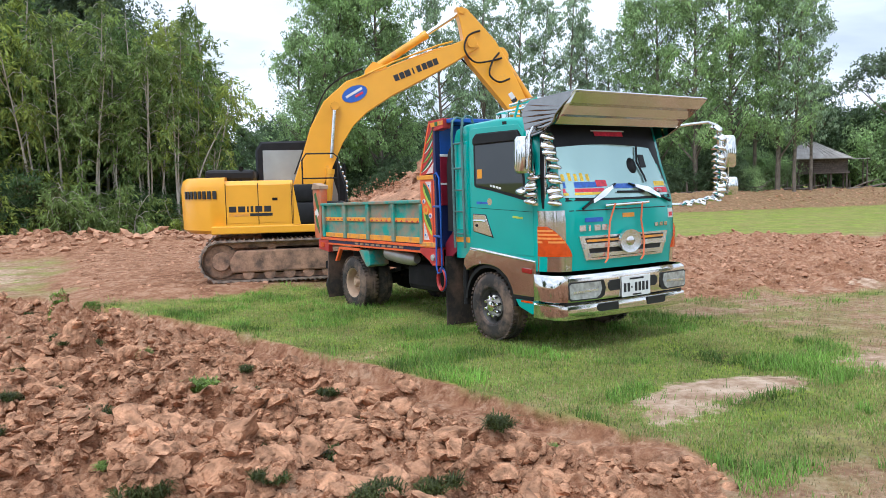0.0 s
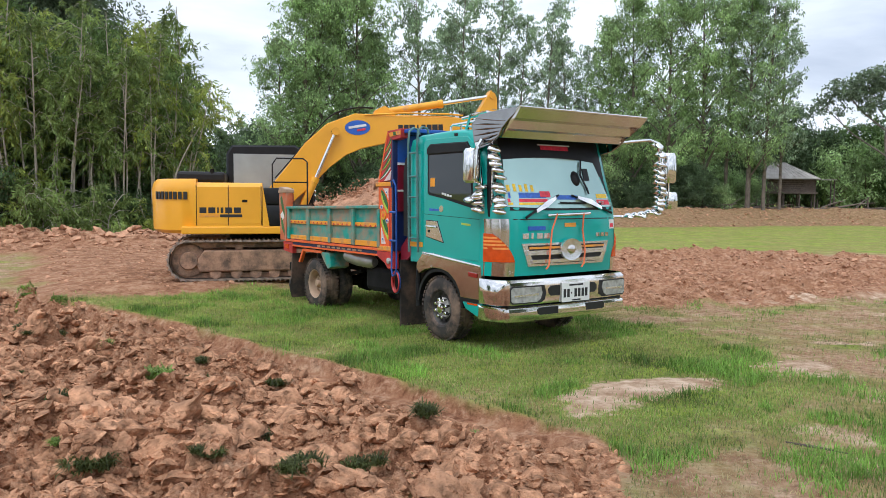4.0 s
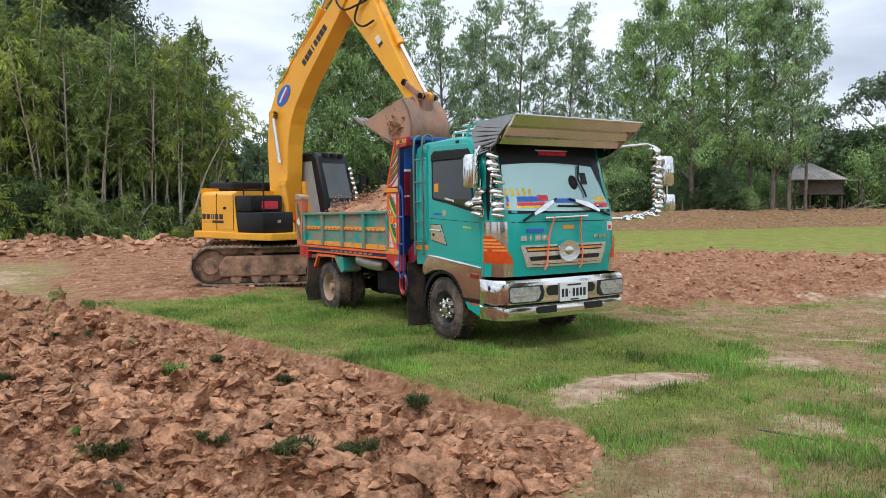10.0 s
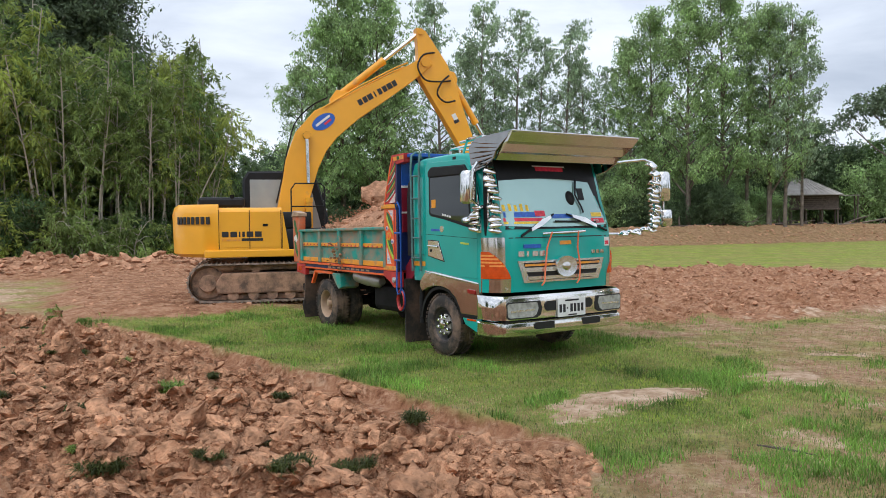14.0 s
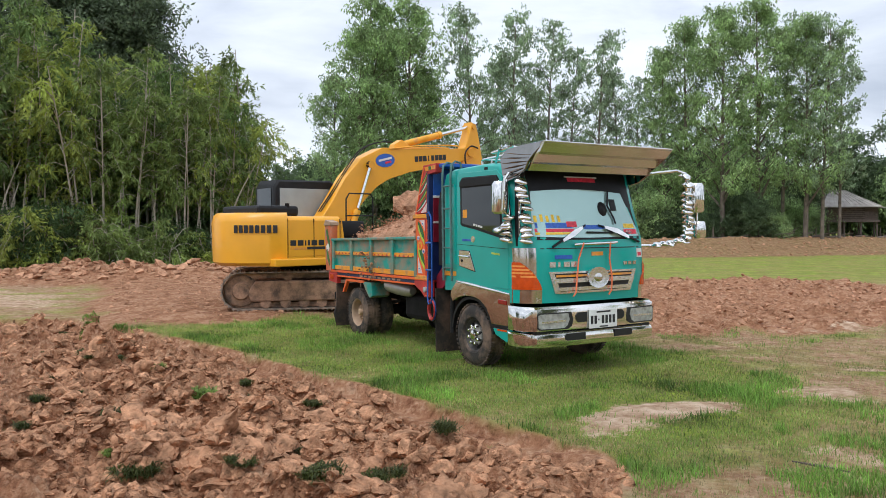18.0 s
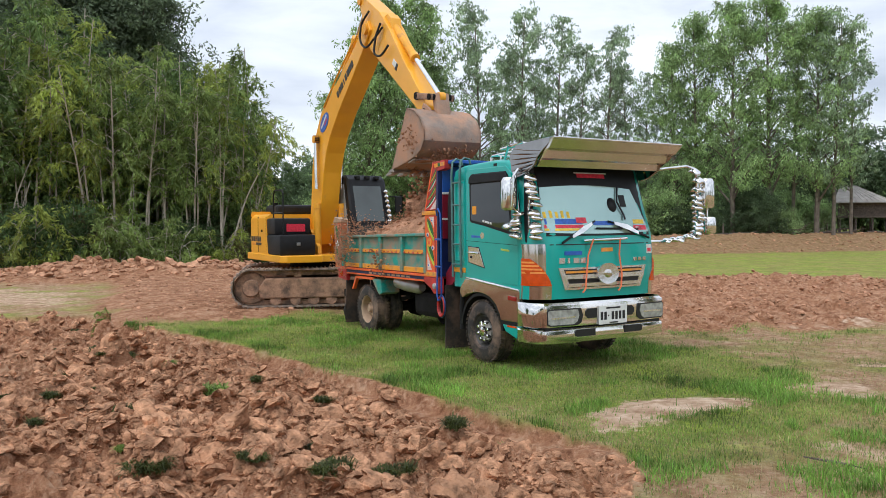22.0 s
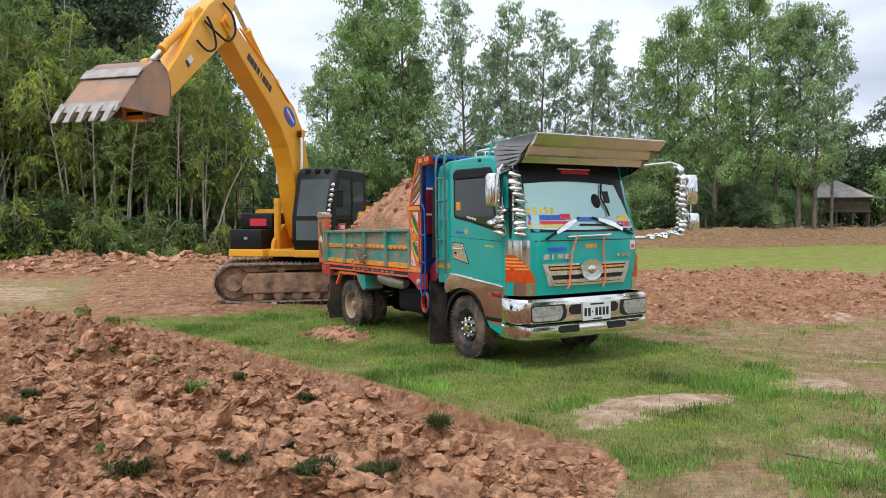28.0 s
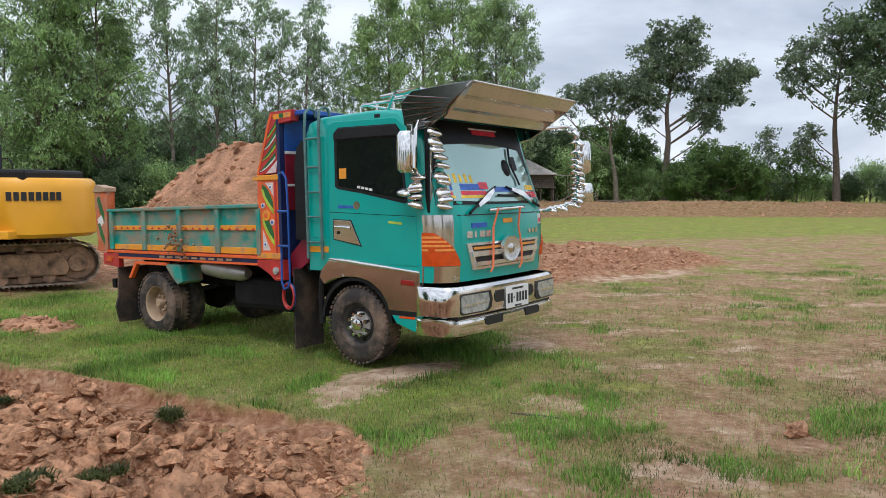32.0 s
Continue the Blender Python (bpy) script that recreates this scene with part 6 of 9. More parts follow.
    # stickers behind the windscreen
    for y0, y1, z0, z1, m in ((-0.86, -0.30, 1.77, 1.80, "sticker_yellow"), (-0.86, -0.28, 1.805, 1.85, "sticker_red"), (-0.84, -0.30, 1.86, 1.93, "sticker_blue"), (-0.38, -0.22, 1.87, 1.95, "sticker_red"),
                              (-0.12, 0.22, 1.84, 1.90, "sticker_blue"), (0.56, 0.80, 1.77, 1.84, "sticker_red"), (0.58, 0.78, 1.86, 1.92, "sticker_yellow"), (0.60, 0.70, 1.78, 1.82, "white"), (-0.2, 0.26, 2.44, 2.49, "sticker_red"), (-0.24, 0.30, 2.49, 2.505, "white")):
        part("windscreen_sticker", skin(y0, y1, z0, z1, 0.0135, 3, 1), M[m], ws)
    for k in range(5):
        part("windscreen_letter_bar", skin(-0.84 + 0.085 * k, -0.80 + 0.085 * k, 1.945, 2.03 + 0.015 * (k % 2), 0.0135, 1, 1), M["sticker_yellow"], ws)
    # inside mirrors seen through the glass
    for y, z, r in ((0.27, 2.12, 0.075),):
        o = part("round_mirror", lathe([(0.0, 0.0), (1.0, 0.0), (0.9, 0.012), (0.0, 0.02)], 24, "x"), M["black"], cab, "round black mirror at the glass", smooth=True)
        o.matrix_basis = pose(front_x(y, z) + 0.012, y, z, 0, -18, 0) @ Matrix.Diagonal((1, r, r * 1.3, 1))
    part("mirror_stalk", tube([(front_x(0.42, 2.3) + 0.02, 0.42, 2.33), (front_x(0.36, 2.15) + 0.03, 0.35, 2.16), (front_x(0.44, 2.0) + 0.03, 0.42, 2.0), (front_x(0.42, 1.9) + 0.03, 0.42, 1.92)], 0.012, 6), M["black"], cab, smooth=True)
    part("mirror_stalk_head", skin(0.42, 0.52, 2.10, 2.24, 0.02, 3, 3), M["black"], cab)
    # front panel: chrome corner, lamps, grille
    part("panel_seam", skin(-0.93, 0.93, 1.585, 1.597, 0.004, 14, 1), M["grille"], cab)
    for s in (-1, 1):
        part("corner_chrome", skin(lambda v, s=s: s * 0.875, lambda v, s=s: s * 1.036, 1.22, 1.60, 0.006, 12, 8), M["chrome_sheet"], cab, "chrome corner plate", smooth=True)
        part("turn_lamp", skin(lambda v, s=s: s * (0.815 + 0.20 * v ** 1.3), lambda v, s=s: s * 1.0385, 1.085, 1.42, 0.032, 6, 6), M["lamp_orange"], cab, "orange corner turn lamp", smooth=True)
        for k in range(4):
            part("lens_rib", skin(s * (0.895 + 0.030 * k), s * 1.039, 1.235 + 0.042 * k, 1.257 + 0.042 * k, 0.037, 4, 1), M["lamp_amber"], cab)
        part("corner_lower", skin(s * 0.80, s * 1.037, 0.90, 1.08, 0.008, 6, 3), M["chrome_sheet"], cab, "chrome lower corner", smooth=True)
    part("grille_frame", skin(lambda v: -0.62 - 0.10 * v, lambda v: 0.62 + 0.10 * v, 1.02, 1.30, 0.022, 14, 5), M["silver_trim"], cab, "chrome grille frame", smooth=True)
    part("grille_opening", skin(lambda v: -0.54 - 0.10 * v, lambda v: 0.54 + 0.10 * v, 1.05, 1.275, 0.026, 14, 5), M["grille"], cab, smooth=True)
    part("grille_bar", skin(-0.66, 0.66, 1.16, 1.215, 0.045, 14, 2), M["silver_trim"], cab, smooth=True)
    part("grille_bar", skin(-0.58, 0.58, 1.06, 1.105, 0.045, 14, 2), M["silver_trim"], cab, smooth=True)
    part("grille_strip", skin(-0.62, 0.62, 1.232, 1.258, 0.034, 14, 2), M["amber"], cab, smooth=True)
    o = part("badge_ring", lathe([(0.75, -0.01), (1.0, -0.01), (1.0, 0.03), (0.75, 0.02)], 30, "x"), M["silver_trim"], cab, "chrome oval badge", smooth=True)
    o.matrix_basis = pose(1.275, 0, 1.215) @ Matrix.Diagonal((1, 0.17, 0.13, 1))
    o = part("badge_face", lathe([(0.0, 0.0), (0.78, 0.0), (0.7, 0.018), (0.0, 0.03)], 30, "x"), M["chrome_sheet"], cab, smooth=True)
    o.matrix_basis = pose(1.272, 0, 1.215) @ Matrix.Diagonal((1, 0.17, 0.13, 1))
    for k, w in enumerate((0.085, 0.03, 0.085, 0.085)):
        y = -0.70 + 0.105 * k + (0.02 if k == 1 else 0)
        part("chrome_letter_bar", skin(y, y + w, 1.355, 1.42, 0.012, 1, 1), M["silver_trim"], cab)
    for k in range(3):
        part("chrome_letter_bar", skin(0.50 + 0.085 * k, 0.56 + 0.085 * k, 1.36, 1.405, 0.012, 1, 1), M["chrome_sheet"], cab)
    part("bonnet_sticker", skin(-0.62, -0.36, 1.455, 1.505, 0.008, 2, 1), M["sticker_blue"], cab)
    part("bonnet_sticker", skin(-0.05, 0.14, 1.49, 1.54, 0.008, 2, 1), M["amber"], cab)
    part("corner_sticker", skin(0.76, 0.87, 1.45, 1.57, 0.008, 2, 1), M["white"], cab)
    part("corner_sticker", skin(0.775, 0.85, 1.47, 1.52, 0.0095, 2, 1), M["sticker_red"], cab)
    part("front_handle", tube([(front_x(0, 1.64) + 0.03, -0.34, 1.635), (front_x(0, 1.64) + 0.05, -0.28, 1.64), (front_x(0, 1.64) + 0.055, 0.28, 1.655), (front_x(0, 1.64) + 0.03, 0.36, 1.66)], 0.02, 8), M["chrome"], cab, "chrome grab bar", smooth=True)
    for y, y2 in ((-0.22, -0.34), (0.22, 0.24)):
        part("tie_cord", tube([(front_x(0, 1.64) + 0.07, y, 1.66), (1.25, (y + y2) / 2, 1.45), (1.285, y2, 1.2), (1.29, y2 - 0.02, 1.03), (1.285, y2 - 0.06, 0.98)], 0.011, 5), M["cord"], cab, "orange nylon cord", smooth=True)
    # wipers with chrome covers
    for y0, y1, z1 in ((-0.10, -0.66, 1.61), (0.12, 0.80, 1.66)):
        arm0 = Vector((front_x(y0, 1.90) + 0.03, y0, 1.90))
        arm1 = Vector((front_x(y1, z1) + 0.03, y1, z1))
        w = part("wiper_arm", tube([arm0, arm0.lerp(arm1, 0.5) + Vector((0.015, 0, 0.01)), arm1], [0.012, 0.014, 0.016], 6), M["black"], cab, "black wiper arm", smooth=True)
        a, b = arm0.lerp(arm1, 0.12), arm0.lerp(arm1, 0.72)
        part("wiper_cover", loft([[(a.x + 0.02, a.y, a.z + 0.02), (a.x + 0.03, a.y, a.z - 0.02), (a.x, a.y, a.z - 0.03)], [((a.x + b.x) / 2 + 0.04, (a.y + b.y) / 2, (a.z + b.z) / 2 + 0.05), ((a.x + b.x) / 2 + 0.06, (a.y + b.y) / 2, (a.z + b.z) / 2 - 0.03), ((a.x + b.x) / 2, (a.y + b.y) / 2, (a.z + b.z) / 2 - 0.05)], [(b.x + 0.02, b.y, b.z + 0.02), (b.x + 0.03, b.y, b.z - 0.02), (b.x, b.y, b.z - 0.03)]]), M["chrome"], w, "chrome wiper cover", smooth=True)
    part("wiper_rail", tube([(front_x(-0.1, 1.8) + 0.03, -0.1, 1.80), (front_x(0.4, 1.8) + 0.03, 0.4, 1.79), (front_x(0.62, 1.8) + 0.03, 0.62, 1.78)], 0.012, 6), M["black"], cab, smooth=True)
    # bumper: a chrome beam bent round the corners
    def beam(z0, z1, out, n=24, wide=1.075):
        secs = []
        for i in range(n + 1):
            u = -1 + 2 * i / n
            if abs(u) > 0.84:
                k = (abs(u) - 0.84) / 0.16
                y = math.copysign(0.96 + (wide - 0.96) * math.sin(min(1, k * 1.25) * math.pi / 2), u)
                x = 1.27 - 0.40 * k ** 1.7
            else:
                y = u / 0.84 * 0.96
                x = 1.32 - 0.05 * (abs(u) / 0.84) ** 3
            x += out
            zc = (z0 + z1) / 2
            hh = (z1 - z0) / 2
            secs.append([(x - 0.06, y * 0.97, zc - hh), (x, y, zc - hh * 0.85), (x + 0.012, y, zc), (x, y, zc + hh * 0.8), (x - 0.03, y * 0.985, zc + hh), (x - 0.07, y * 0.96, zc + hh)])
        return loft(secs)
    bp = part("bumper", beam(0.548, 0.86, 0.0), M["chrome"], tk, "chrome front bumper", smooth=True)
    part("bumper_lower", beam(0.365, 0.54, -0.008), M["chrome"], bp, "chrome lower bumper", smooth=True)
    part("bumper_back", box(1.10, 1.24, -0.95, 0.95, 0.42, 0.82, 0.02), M["grille"], bp)

    def on_bumper(name, poly, out, material, label=""):
        """A plate that follows the bumper's bow."""
        bm = bmesh.new()
        def fb(y):
            return 1.332 - 0.05 * min(1.0, abs(y) / 0.96) ** 3
        a = [bm.verts.new((fb(y) + out, y, z)) for y, z in poly]
        c = [bm.verts.new((fb(y) - 0.06, y, z)) for y, z in poly]
        bm.faces.new(a)
        bm.faces.new(c[::-1])
        for q in range(len(poly)):
            r = (q + 1) % len(poly)
            bm.faces.new((a[q], c[q], c[r], a[r]))
        return part(name, bm, M[material], bp, label)
    for s in (-1, 1):
        on_bumper("lamp_rim", [(s * 0.47, 0.79), (s * 0.93, 0.79), (s * 0.955, 0.765), (s * 0.95, 0.61), (s * 0.92, 0.585), (s * 0.52, 0.585), (s * 0.46, 0.62), (s * 0.44, 0.70)], 0.004, "grille")
        on_bumper("headlight", [(s * 0.52, 0.775), (s * 0.92, 0.775), (s * 0.945, 0.755), (s * 0.94, 0.62), (s * 0.91, 0.60), (s * 0.58, 0.60), (s * 0.53, 0.63), (s * 0.50, 0.70)], 0.009, "lamp_clear", "clear fog lamp in the bumper")
        on_bumper("lamp_bar", [(s * 0.56, 0.70), (s * 0.90, 0.69), (s * 0.90, 0.665), (s * 0.56, 0.675)], 0.013, "silver_trim")
        on_bumper("bumper_slot", [(s * 0.22, 0.775), (s * 0.36, 0.775), (s * 0.40, 0.74), (s * 0.40, 0.69), (s * 0.36, 0.655), (s * 0.22, 0.655)], 0.005, "grille")
        on_bumper("bumper_slot", [(s * 0.24, 0.525), (s * 0.52, 0.525), (s * 0.55, 0.505), (s * 0.55, 0.455), (s * 0.52, 0.44), (s * 0.24, 0.44)], -0.002, "grille")
    np_ = part("number_plate", box(1.337, 1.347, -0.20, 0.265, 0.565, 0.795, 0.004), M["plate"], bp, "white number plate")
    for k, w in enumerate((0.05, 0.05, 0.025, 0.05, 0.05, 0.05, 0.05)):
        y = -0.175 + 0.06 * k
        part("plate_bar", box(1.3468, 1.3495, y, y + w * 0.8, (0.62 if k != 2 else 0.66), (0.72 if k != 2 else 0.68)), M["ink"], np_)
    part("plate_bar", box(1.3468, 1.349, -0.08, 0.15, 0.755, 0.775), M["ink"], np_)
    part("plate_bar", box(1.3468, 1.349, -0.03, 0.11, 0.575, 0.592), M["ink"], np_)
    # sides of the cab
    for s in (-1, 1):
        def plate(poly, proud, depth, material, name, label="", bev=0.003, parent=cab):
            return part(name, prism(poly, s * (1.04 - depth), s * (1.04 + proud), bev), material, parent, label)
        d = plate([(-0.33, 1.10), (-0.33, 2.56), (-0.25, 2.60), (0.60, 2.585), (0.70, 2.50), (0.80, 1.80), (0.84, 1.60), (0.84, 1.08)], 0.006, 0.03, M["teal"], "door", "teal cab door", 0.006)
        plate([(-0.24, 1.93), (-0.24, 2.48), (-0.18, 2.53), (0.60, 2.52), (0.655, 2.46), (0.735, 1.74), (0.70, 1.72), (0.10, 1.85), (-0.20, 1.90)], 0.009, 0.02, M["black"], "window_seal", "", 0.004, d)
        plate([(-0.20, 1.95), (-0.20, 2.40), (0.62, 2.40), (0.70, 1.765), (0.10, 1.885), (-0.16, 1.93)], 0.012, 0.02, M["glass_dark"], "door_window", "dark tinted side window", 0.002, d)
        plate([(-0.23, 2.41), (-0.23, 2.475), (-0.17, 2.52), (0.59, 2.51), (0.645, 2.45), (0.64, 2.41)], 0.03, 0.0, M["black"], "rain_visor", "dark window rain visor", 0.006, d)
        plate([(-0.17, 2.02), (-0.17, 2.13), (-0.07, 2.13), (-0.07, 2.02)], 0.015, 0, M["amber"], "window_sticker", "", 0.002, d)
        for k in range(4):
            plate([(0.08 + 0.055 * k, 1.905 - 0.011 * k), (0.08 + 0.055 * k, 1.935 - 0.011 * k), (0.12 + 0.055 * k, 1.928 - 0.011 * k), (0.12 + 0.055 * k, 1.90 - 0.011 * k)], 0.0155, 0, M["white"], "window_letter_bar", "", 0.001, d)
        plate([(-0.27, 1.55), (-0.03, 1.54), (0.10, 1.28), (-0.27, 1.34)], 0.014, 0, M["chrome_sheet"], "handle_plate", "chrome plate round the door handle", 0.003, d)
        plate([(-0.28, 1.56), (-0.02, 1.55), (0.12, 1.265), (-0.28, 1.335)], 0.011, 0, M["black"], "handle_plate_edge", "", 0.002, d)
        part("door_handle", tube([(-0.24, s * 1.055, 1.47), (-0.22, s * 1.085, 1.475), (-0.06, s * 1.085, 1.47), (-0.04, s * 1.055, 1.465)], 0.014, 8), M["chrome"], d, "chrome door handle", smooth=True)
        part("key_lock", lathe([(0, s * 1.05), (0.018, s * 1.05), (0.018, s * 1.062), (0, s * 1.064)], 12, center=(-0.20, 0, 1.41)), M["black"], d)
        plate([(-0.20, 1.68), (0.02, 1.68), (0.02, 1.705), (-0.20, 1.715)], 0.009, 0, M["sticker_blue"], "door_sticker", "", 0.001, d)
        o = part("door_sticker", lathe([(0, s * 1.04), (0.045, s * 1.04), (0.045, s * 1.05), (0, s * 1.05)], 16, center=(0.06, 0, 1.71)), M["chrome_sheet"], d)
        plate([(0.48, 1.515), (0.66, 1.50), (0.66, 1.525), (0.48, 1.54)], 0.009, 0, M["lime"], "door_sticker", "", 0.001, d)
        # thin dark strip stands in for the shade along the door's crease
        plate([(-0.33, 1.635), (0.83, 1.585), (0.83, 1.59), (-0.33, 1.64)], 0.0075, 0, M["dark"], "door_crease", "", 0.0, d)
        plate([(-0.68, 1.19), (-0.36, 1.19), (-0.36, 1.255), (-0.68, 1.255)], 0.004, 0.02, M["amber"], "reflector_strip", "yellow reflector strip", 0.002)
        plate([(-0.645, 1.35), (-0.645, 2.46), (-0.38, 2.46), (-0.38, 1.35)], 0.004, 0.02, M["teal"], "quarter_panel", "", 0.004)
        # slanting chrome skirt with the wheel arch
        plate([(0.865, 0.60), (0.865, 1.015), (0.20, 1.065), (-0.36, 1.11), (-0.48, 0.98), (-0.50, 0.90), (-0.44, 0.82), (-0.30, 0.885), (-0.12, 0.925), (0.06, 0.925), (0.22, 0.885), (0.36, 0.79), (0.44, 0.68), (0.47, 0.60)], 0.012, 0.06, M["chrome_wavy"], "skirt", "mirror-polished chrome skirt over the wheel", 0.006)
        part("skirt_trim", tube([(0.868, s * 1.048, 1.012), (0.20, s * 1.05, 1.075), (-0.10, s * 1.05, 1.105), (-0.35, s * 1.05, 1.125)], [0.016, 0.024, 0.024, 0.010], 10), M["silver_trim"], cab, "bright chrome trim", smooth=True)
        # black plate fills the gap under the skirt, in place of its shade
        plate([(0.47, 0.60), (0.87, 0.60), (0.88, 0.555), (0.50, 0.555)], 0.008, 0.06, M["black"], "skirt_shadow_gap", "", 0.002)
        plate([(0.50, 0.55), (0.88, 0.55), (0.95, 0.39), (0.78, 0.40), (0.56, 0.47)], 0.006, 0.1, M["teal"], "step_panel", "teal step panel", 0.008)
        plate([(0.60, 0.548), (0.80, 0.548), (0.80, 0.525), (0.60, 0.525)], 0.010, 0, M["lamp_orange"], "side_reflector", "", 0.002)
        plate([(0.64, 0.93), (0.80, 0.92), (0.80, 0.86), (0.64, 0.87)], 0.026, 0, M["lamp_red"], "side_lamp", "small dark red side lamp", 0.006)
        # inner arch lining
        liner = [(0.50 * math.cos(a), 0.42 + 0.50 * math.sin(a)) for a in [radians(5 + 170 * k / 14) for k in range(15)]]
        liner2 = [(0.46 * math.cos(a), 0.42 + 0.46 * math.sin(a)) for a in [radians(175 - 170 * k / 14) for k in range(15)]]
        part("wheel_arch", prism(liner + liner2, s * 0.72, s * 1.035), M["black"], cab, "", smooth=True)
        part("arch_tail", tube([(-0.50, s * 1.0, 0.92), (-0.53, s * 1.0, 0.7), (-0.52, s * 1.0, 0.38)], 0.035, 8), M["black"], cab, smooth=True)
        part("front_flap", box(-0.98, -0.955, s * 0.60 if s > 0 else -1.04, 1.04 if s > 0 else -0.60, 0.06, 0.98, 0.004), M["flap"], tk, "dusty rubber mud flap")
        # mirrors: chrome housing with bracket, and two strings of small chrome lamps
        part("mirror_bracket", tube([(1.24, 1.64, 2.3), (1.25, 1.80, 2.32), (1.25, 1.84, 2.1), (1.25, 1.83, 1.85), (1.24, 1.66, 1.8)] if s > 0 else [(0.86, s * 1.0, 2.50), (0.95, s * 1.12, 2.51), (0.97, s * 1.20, 2.44), (0.96, s * 1.22, 2.1), (0.93, s * 1.1, 2.02)], 0.017, 8), M["chrome"], cab, smooth=True)
        mr = part("side_mirror", loft([[(0.86 + 0.10 * c, s * (1.10 + 0.0) + 0.115 * si * (0.8 + 0.2 * k), z) for c, si in [(math.cos(v) * k, math.sin(v) * k) for v in [2 * math.pi * q / 16 for q in range(16)]]] for z, k in ((2.02, 0.72), (2.05, 0.95), (2.2, 1.0), (2.36, 0.96), (2.40, 0.72))]), M["chrome"], cab, "chrome side mirror housing", smooth=True)
        if s < 0:
            mr.location = (-0.03, -0.06, 0.03)
        else:
            mr.location = (0.39, 0.73, 0.06)
        if s > 0:
            part("lower_mirror", loft([[(1.27 + 0.09 * c, 1.86 + 0.10 * si, z) for c, si in [(math.cos(v) * k, math.sin(v) * k) for v in [2 * math.pi * q / 16 for q in range(16)]]] for z, k in ((1.70, 0.75), (1.73, 0.96), (1.82, 1.0), (1.92, 0.96), (1.95, 0.75))]), M["chrome"], cab, "chrome lower mirror", smooth=True)
            part("mirror_post", tube([(0.9, 1.0, 2.54), (1.1, 1.25, 2.59), (1.2, 1.5, 2.62), (1.24, 1.62, 2.58), (1.24, 1.66, 2.4), (1.24, 1.64, 1.75), (1.2, 1.5, 1.64), (1.08, 1.2, 1.6), (0.95, 1.02, 1.6)], 0.02, 8), M["chrome"], cab, smooth=True)
        lamp = loft([[(-0.02 + 0.03 * c, 0.02 * si, 0.035 * c) for c, si in [(math.cos(v), math.sin(v)) for v in [2 * math.pi * q / 10 for q in range(10)]]],
                     [(0.03 + 0.012 * c, 0.062 * si, 0.036 * c + 0.004) for c, si in [(math.cos(v), math.sin(v)) for v in [2 * math.pi * q / 10 for q in range(10)]]],
                     [(0.085, 0.075 * si, -0.02 + 0.03 * c) for c, si in [(math.cos(v), math.sin(v)) for v in [2 * math.pi * q / 10 for q in range(10)]]],
                     [(0.10, 0.05 * si, -0.026 + 0.018 * c) for c, si in [(math.cos(v), math.sin(v)) for v in [2 * math.pi * q / 10 for q in range(10)]]]])
        lamp_me = bpy.data.meshes.new("marker_lamp")
        bmesh.ops.recalc_face_normals(lamp, faces=lamp.faces)
        lamp.to_mesh(lamp_me)
        lamp.free()
        lamp_me.shade_smooth()
        lamp_me.materials.append(M["chrome"])
        spots = []
        if s < 0:
            spots += [(1.00 + 0.012 * (9 - k), -0.975, 1.70 + 0.083 * k, -20) for k in range(10)]
            spots += [(0.87, -1.06, 1.72 + 0.075 * k, -70) for k in range(4)] + [(0.80, -1.10, 1.86, -80), (0.90, -1.02, 2.0, -60)]
        else:
            spots += [(1.25, 1.63 - 0.012 * abs(k - 4), 1.74 + 0.072 * k, 10) for k in range(9)] + [(1.22 - 0.03 * k, 1.56 - 0.10 * k, 1.68 - 0.018 * k, 20) for k in range(5)] + [(1.24, 1.62, 2.44, 10), (1.22, 1.60, 2.56, 40)]
        for x, y, z, a in spots:
            o = new("marker_lamp", lamp_me)
            o.parent = cab
            rj = random.Random(int(1000 * z) + int(100 * x))
            o.matrix_basis = pose(x + rj.uniform(-0.012, 0.012), y + rj.uniform(-0.015, 0.015), z, rj.uniform(-14, 14), 8 + rj.uniform(-18, 18), a + rj.uniform(-22, 22))
            o.scale = (1.15, 1.1, 0.95)
        if s < 0:
            # black backing added on the dark pillar so gaps between lamps look shaded
            part("lamp_board", box(0.93, 0.985, -1.02, -0.90, 1.62, 2.54, 0.01), M["black"], cab, "black board behind the lamps")
            part("lamp_post", tube([(0.98, -0.985, 1.62), (0.97, -0.985, 2.55)], 0.02, 8), M["chrome"], cab, smooth=True)
            part("pillar_chrome", prism([(0.83, 1.66), (0.92, 1.66), (0.80, 2.5), (0.74, 2.5)], -1.05, -1.02, 0.006), M["chrome"], cab)
    # visor: folded stainless sheet over the windscreen
    def fold(rows, th=0.012):
        secs = []
        for y, k in ((-1.0, 0), (-0.5, 1), (0, 1), (0.5, 1), (1.0, 0)):
            top = [(x, y * w, z) for x, z, w in rows]
            low = [(x - th * 0.6, y * w, z - th) for x, z, w in rows[::-1]]
            secs.append(top + low)
        return loft(secs)
    vs = part("sun_visor", fold([(1.16, 2.555, 0.985), (1.215, 2.64, 1.0), (1.30, 2.655, 1.005), (1.345, 2.755, 1.02), (1.45, 2.775, 1.03), (1.545, 2.885, 1.045), (1.525, 2.905, 1.045), (1.42, 2.845, 1.03), (1.05, 2.76, 1.0), (0.62, 2.715, 0.98)], 0.02), M["chrome_sheet"], tk, "folded stainless steel sun visor over the windscreen")
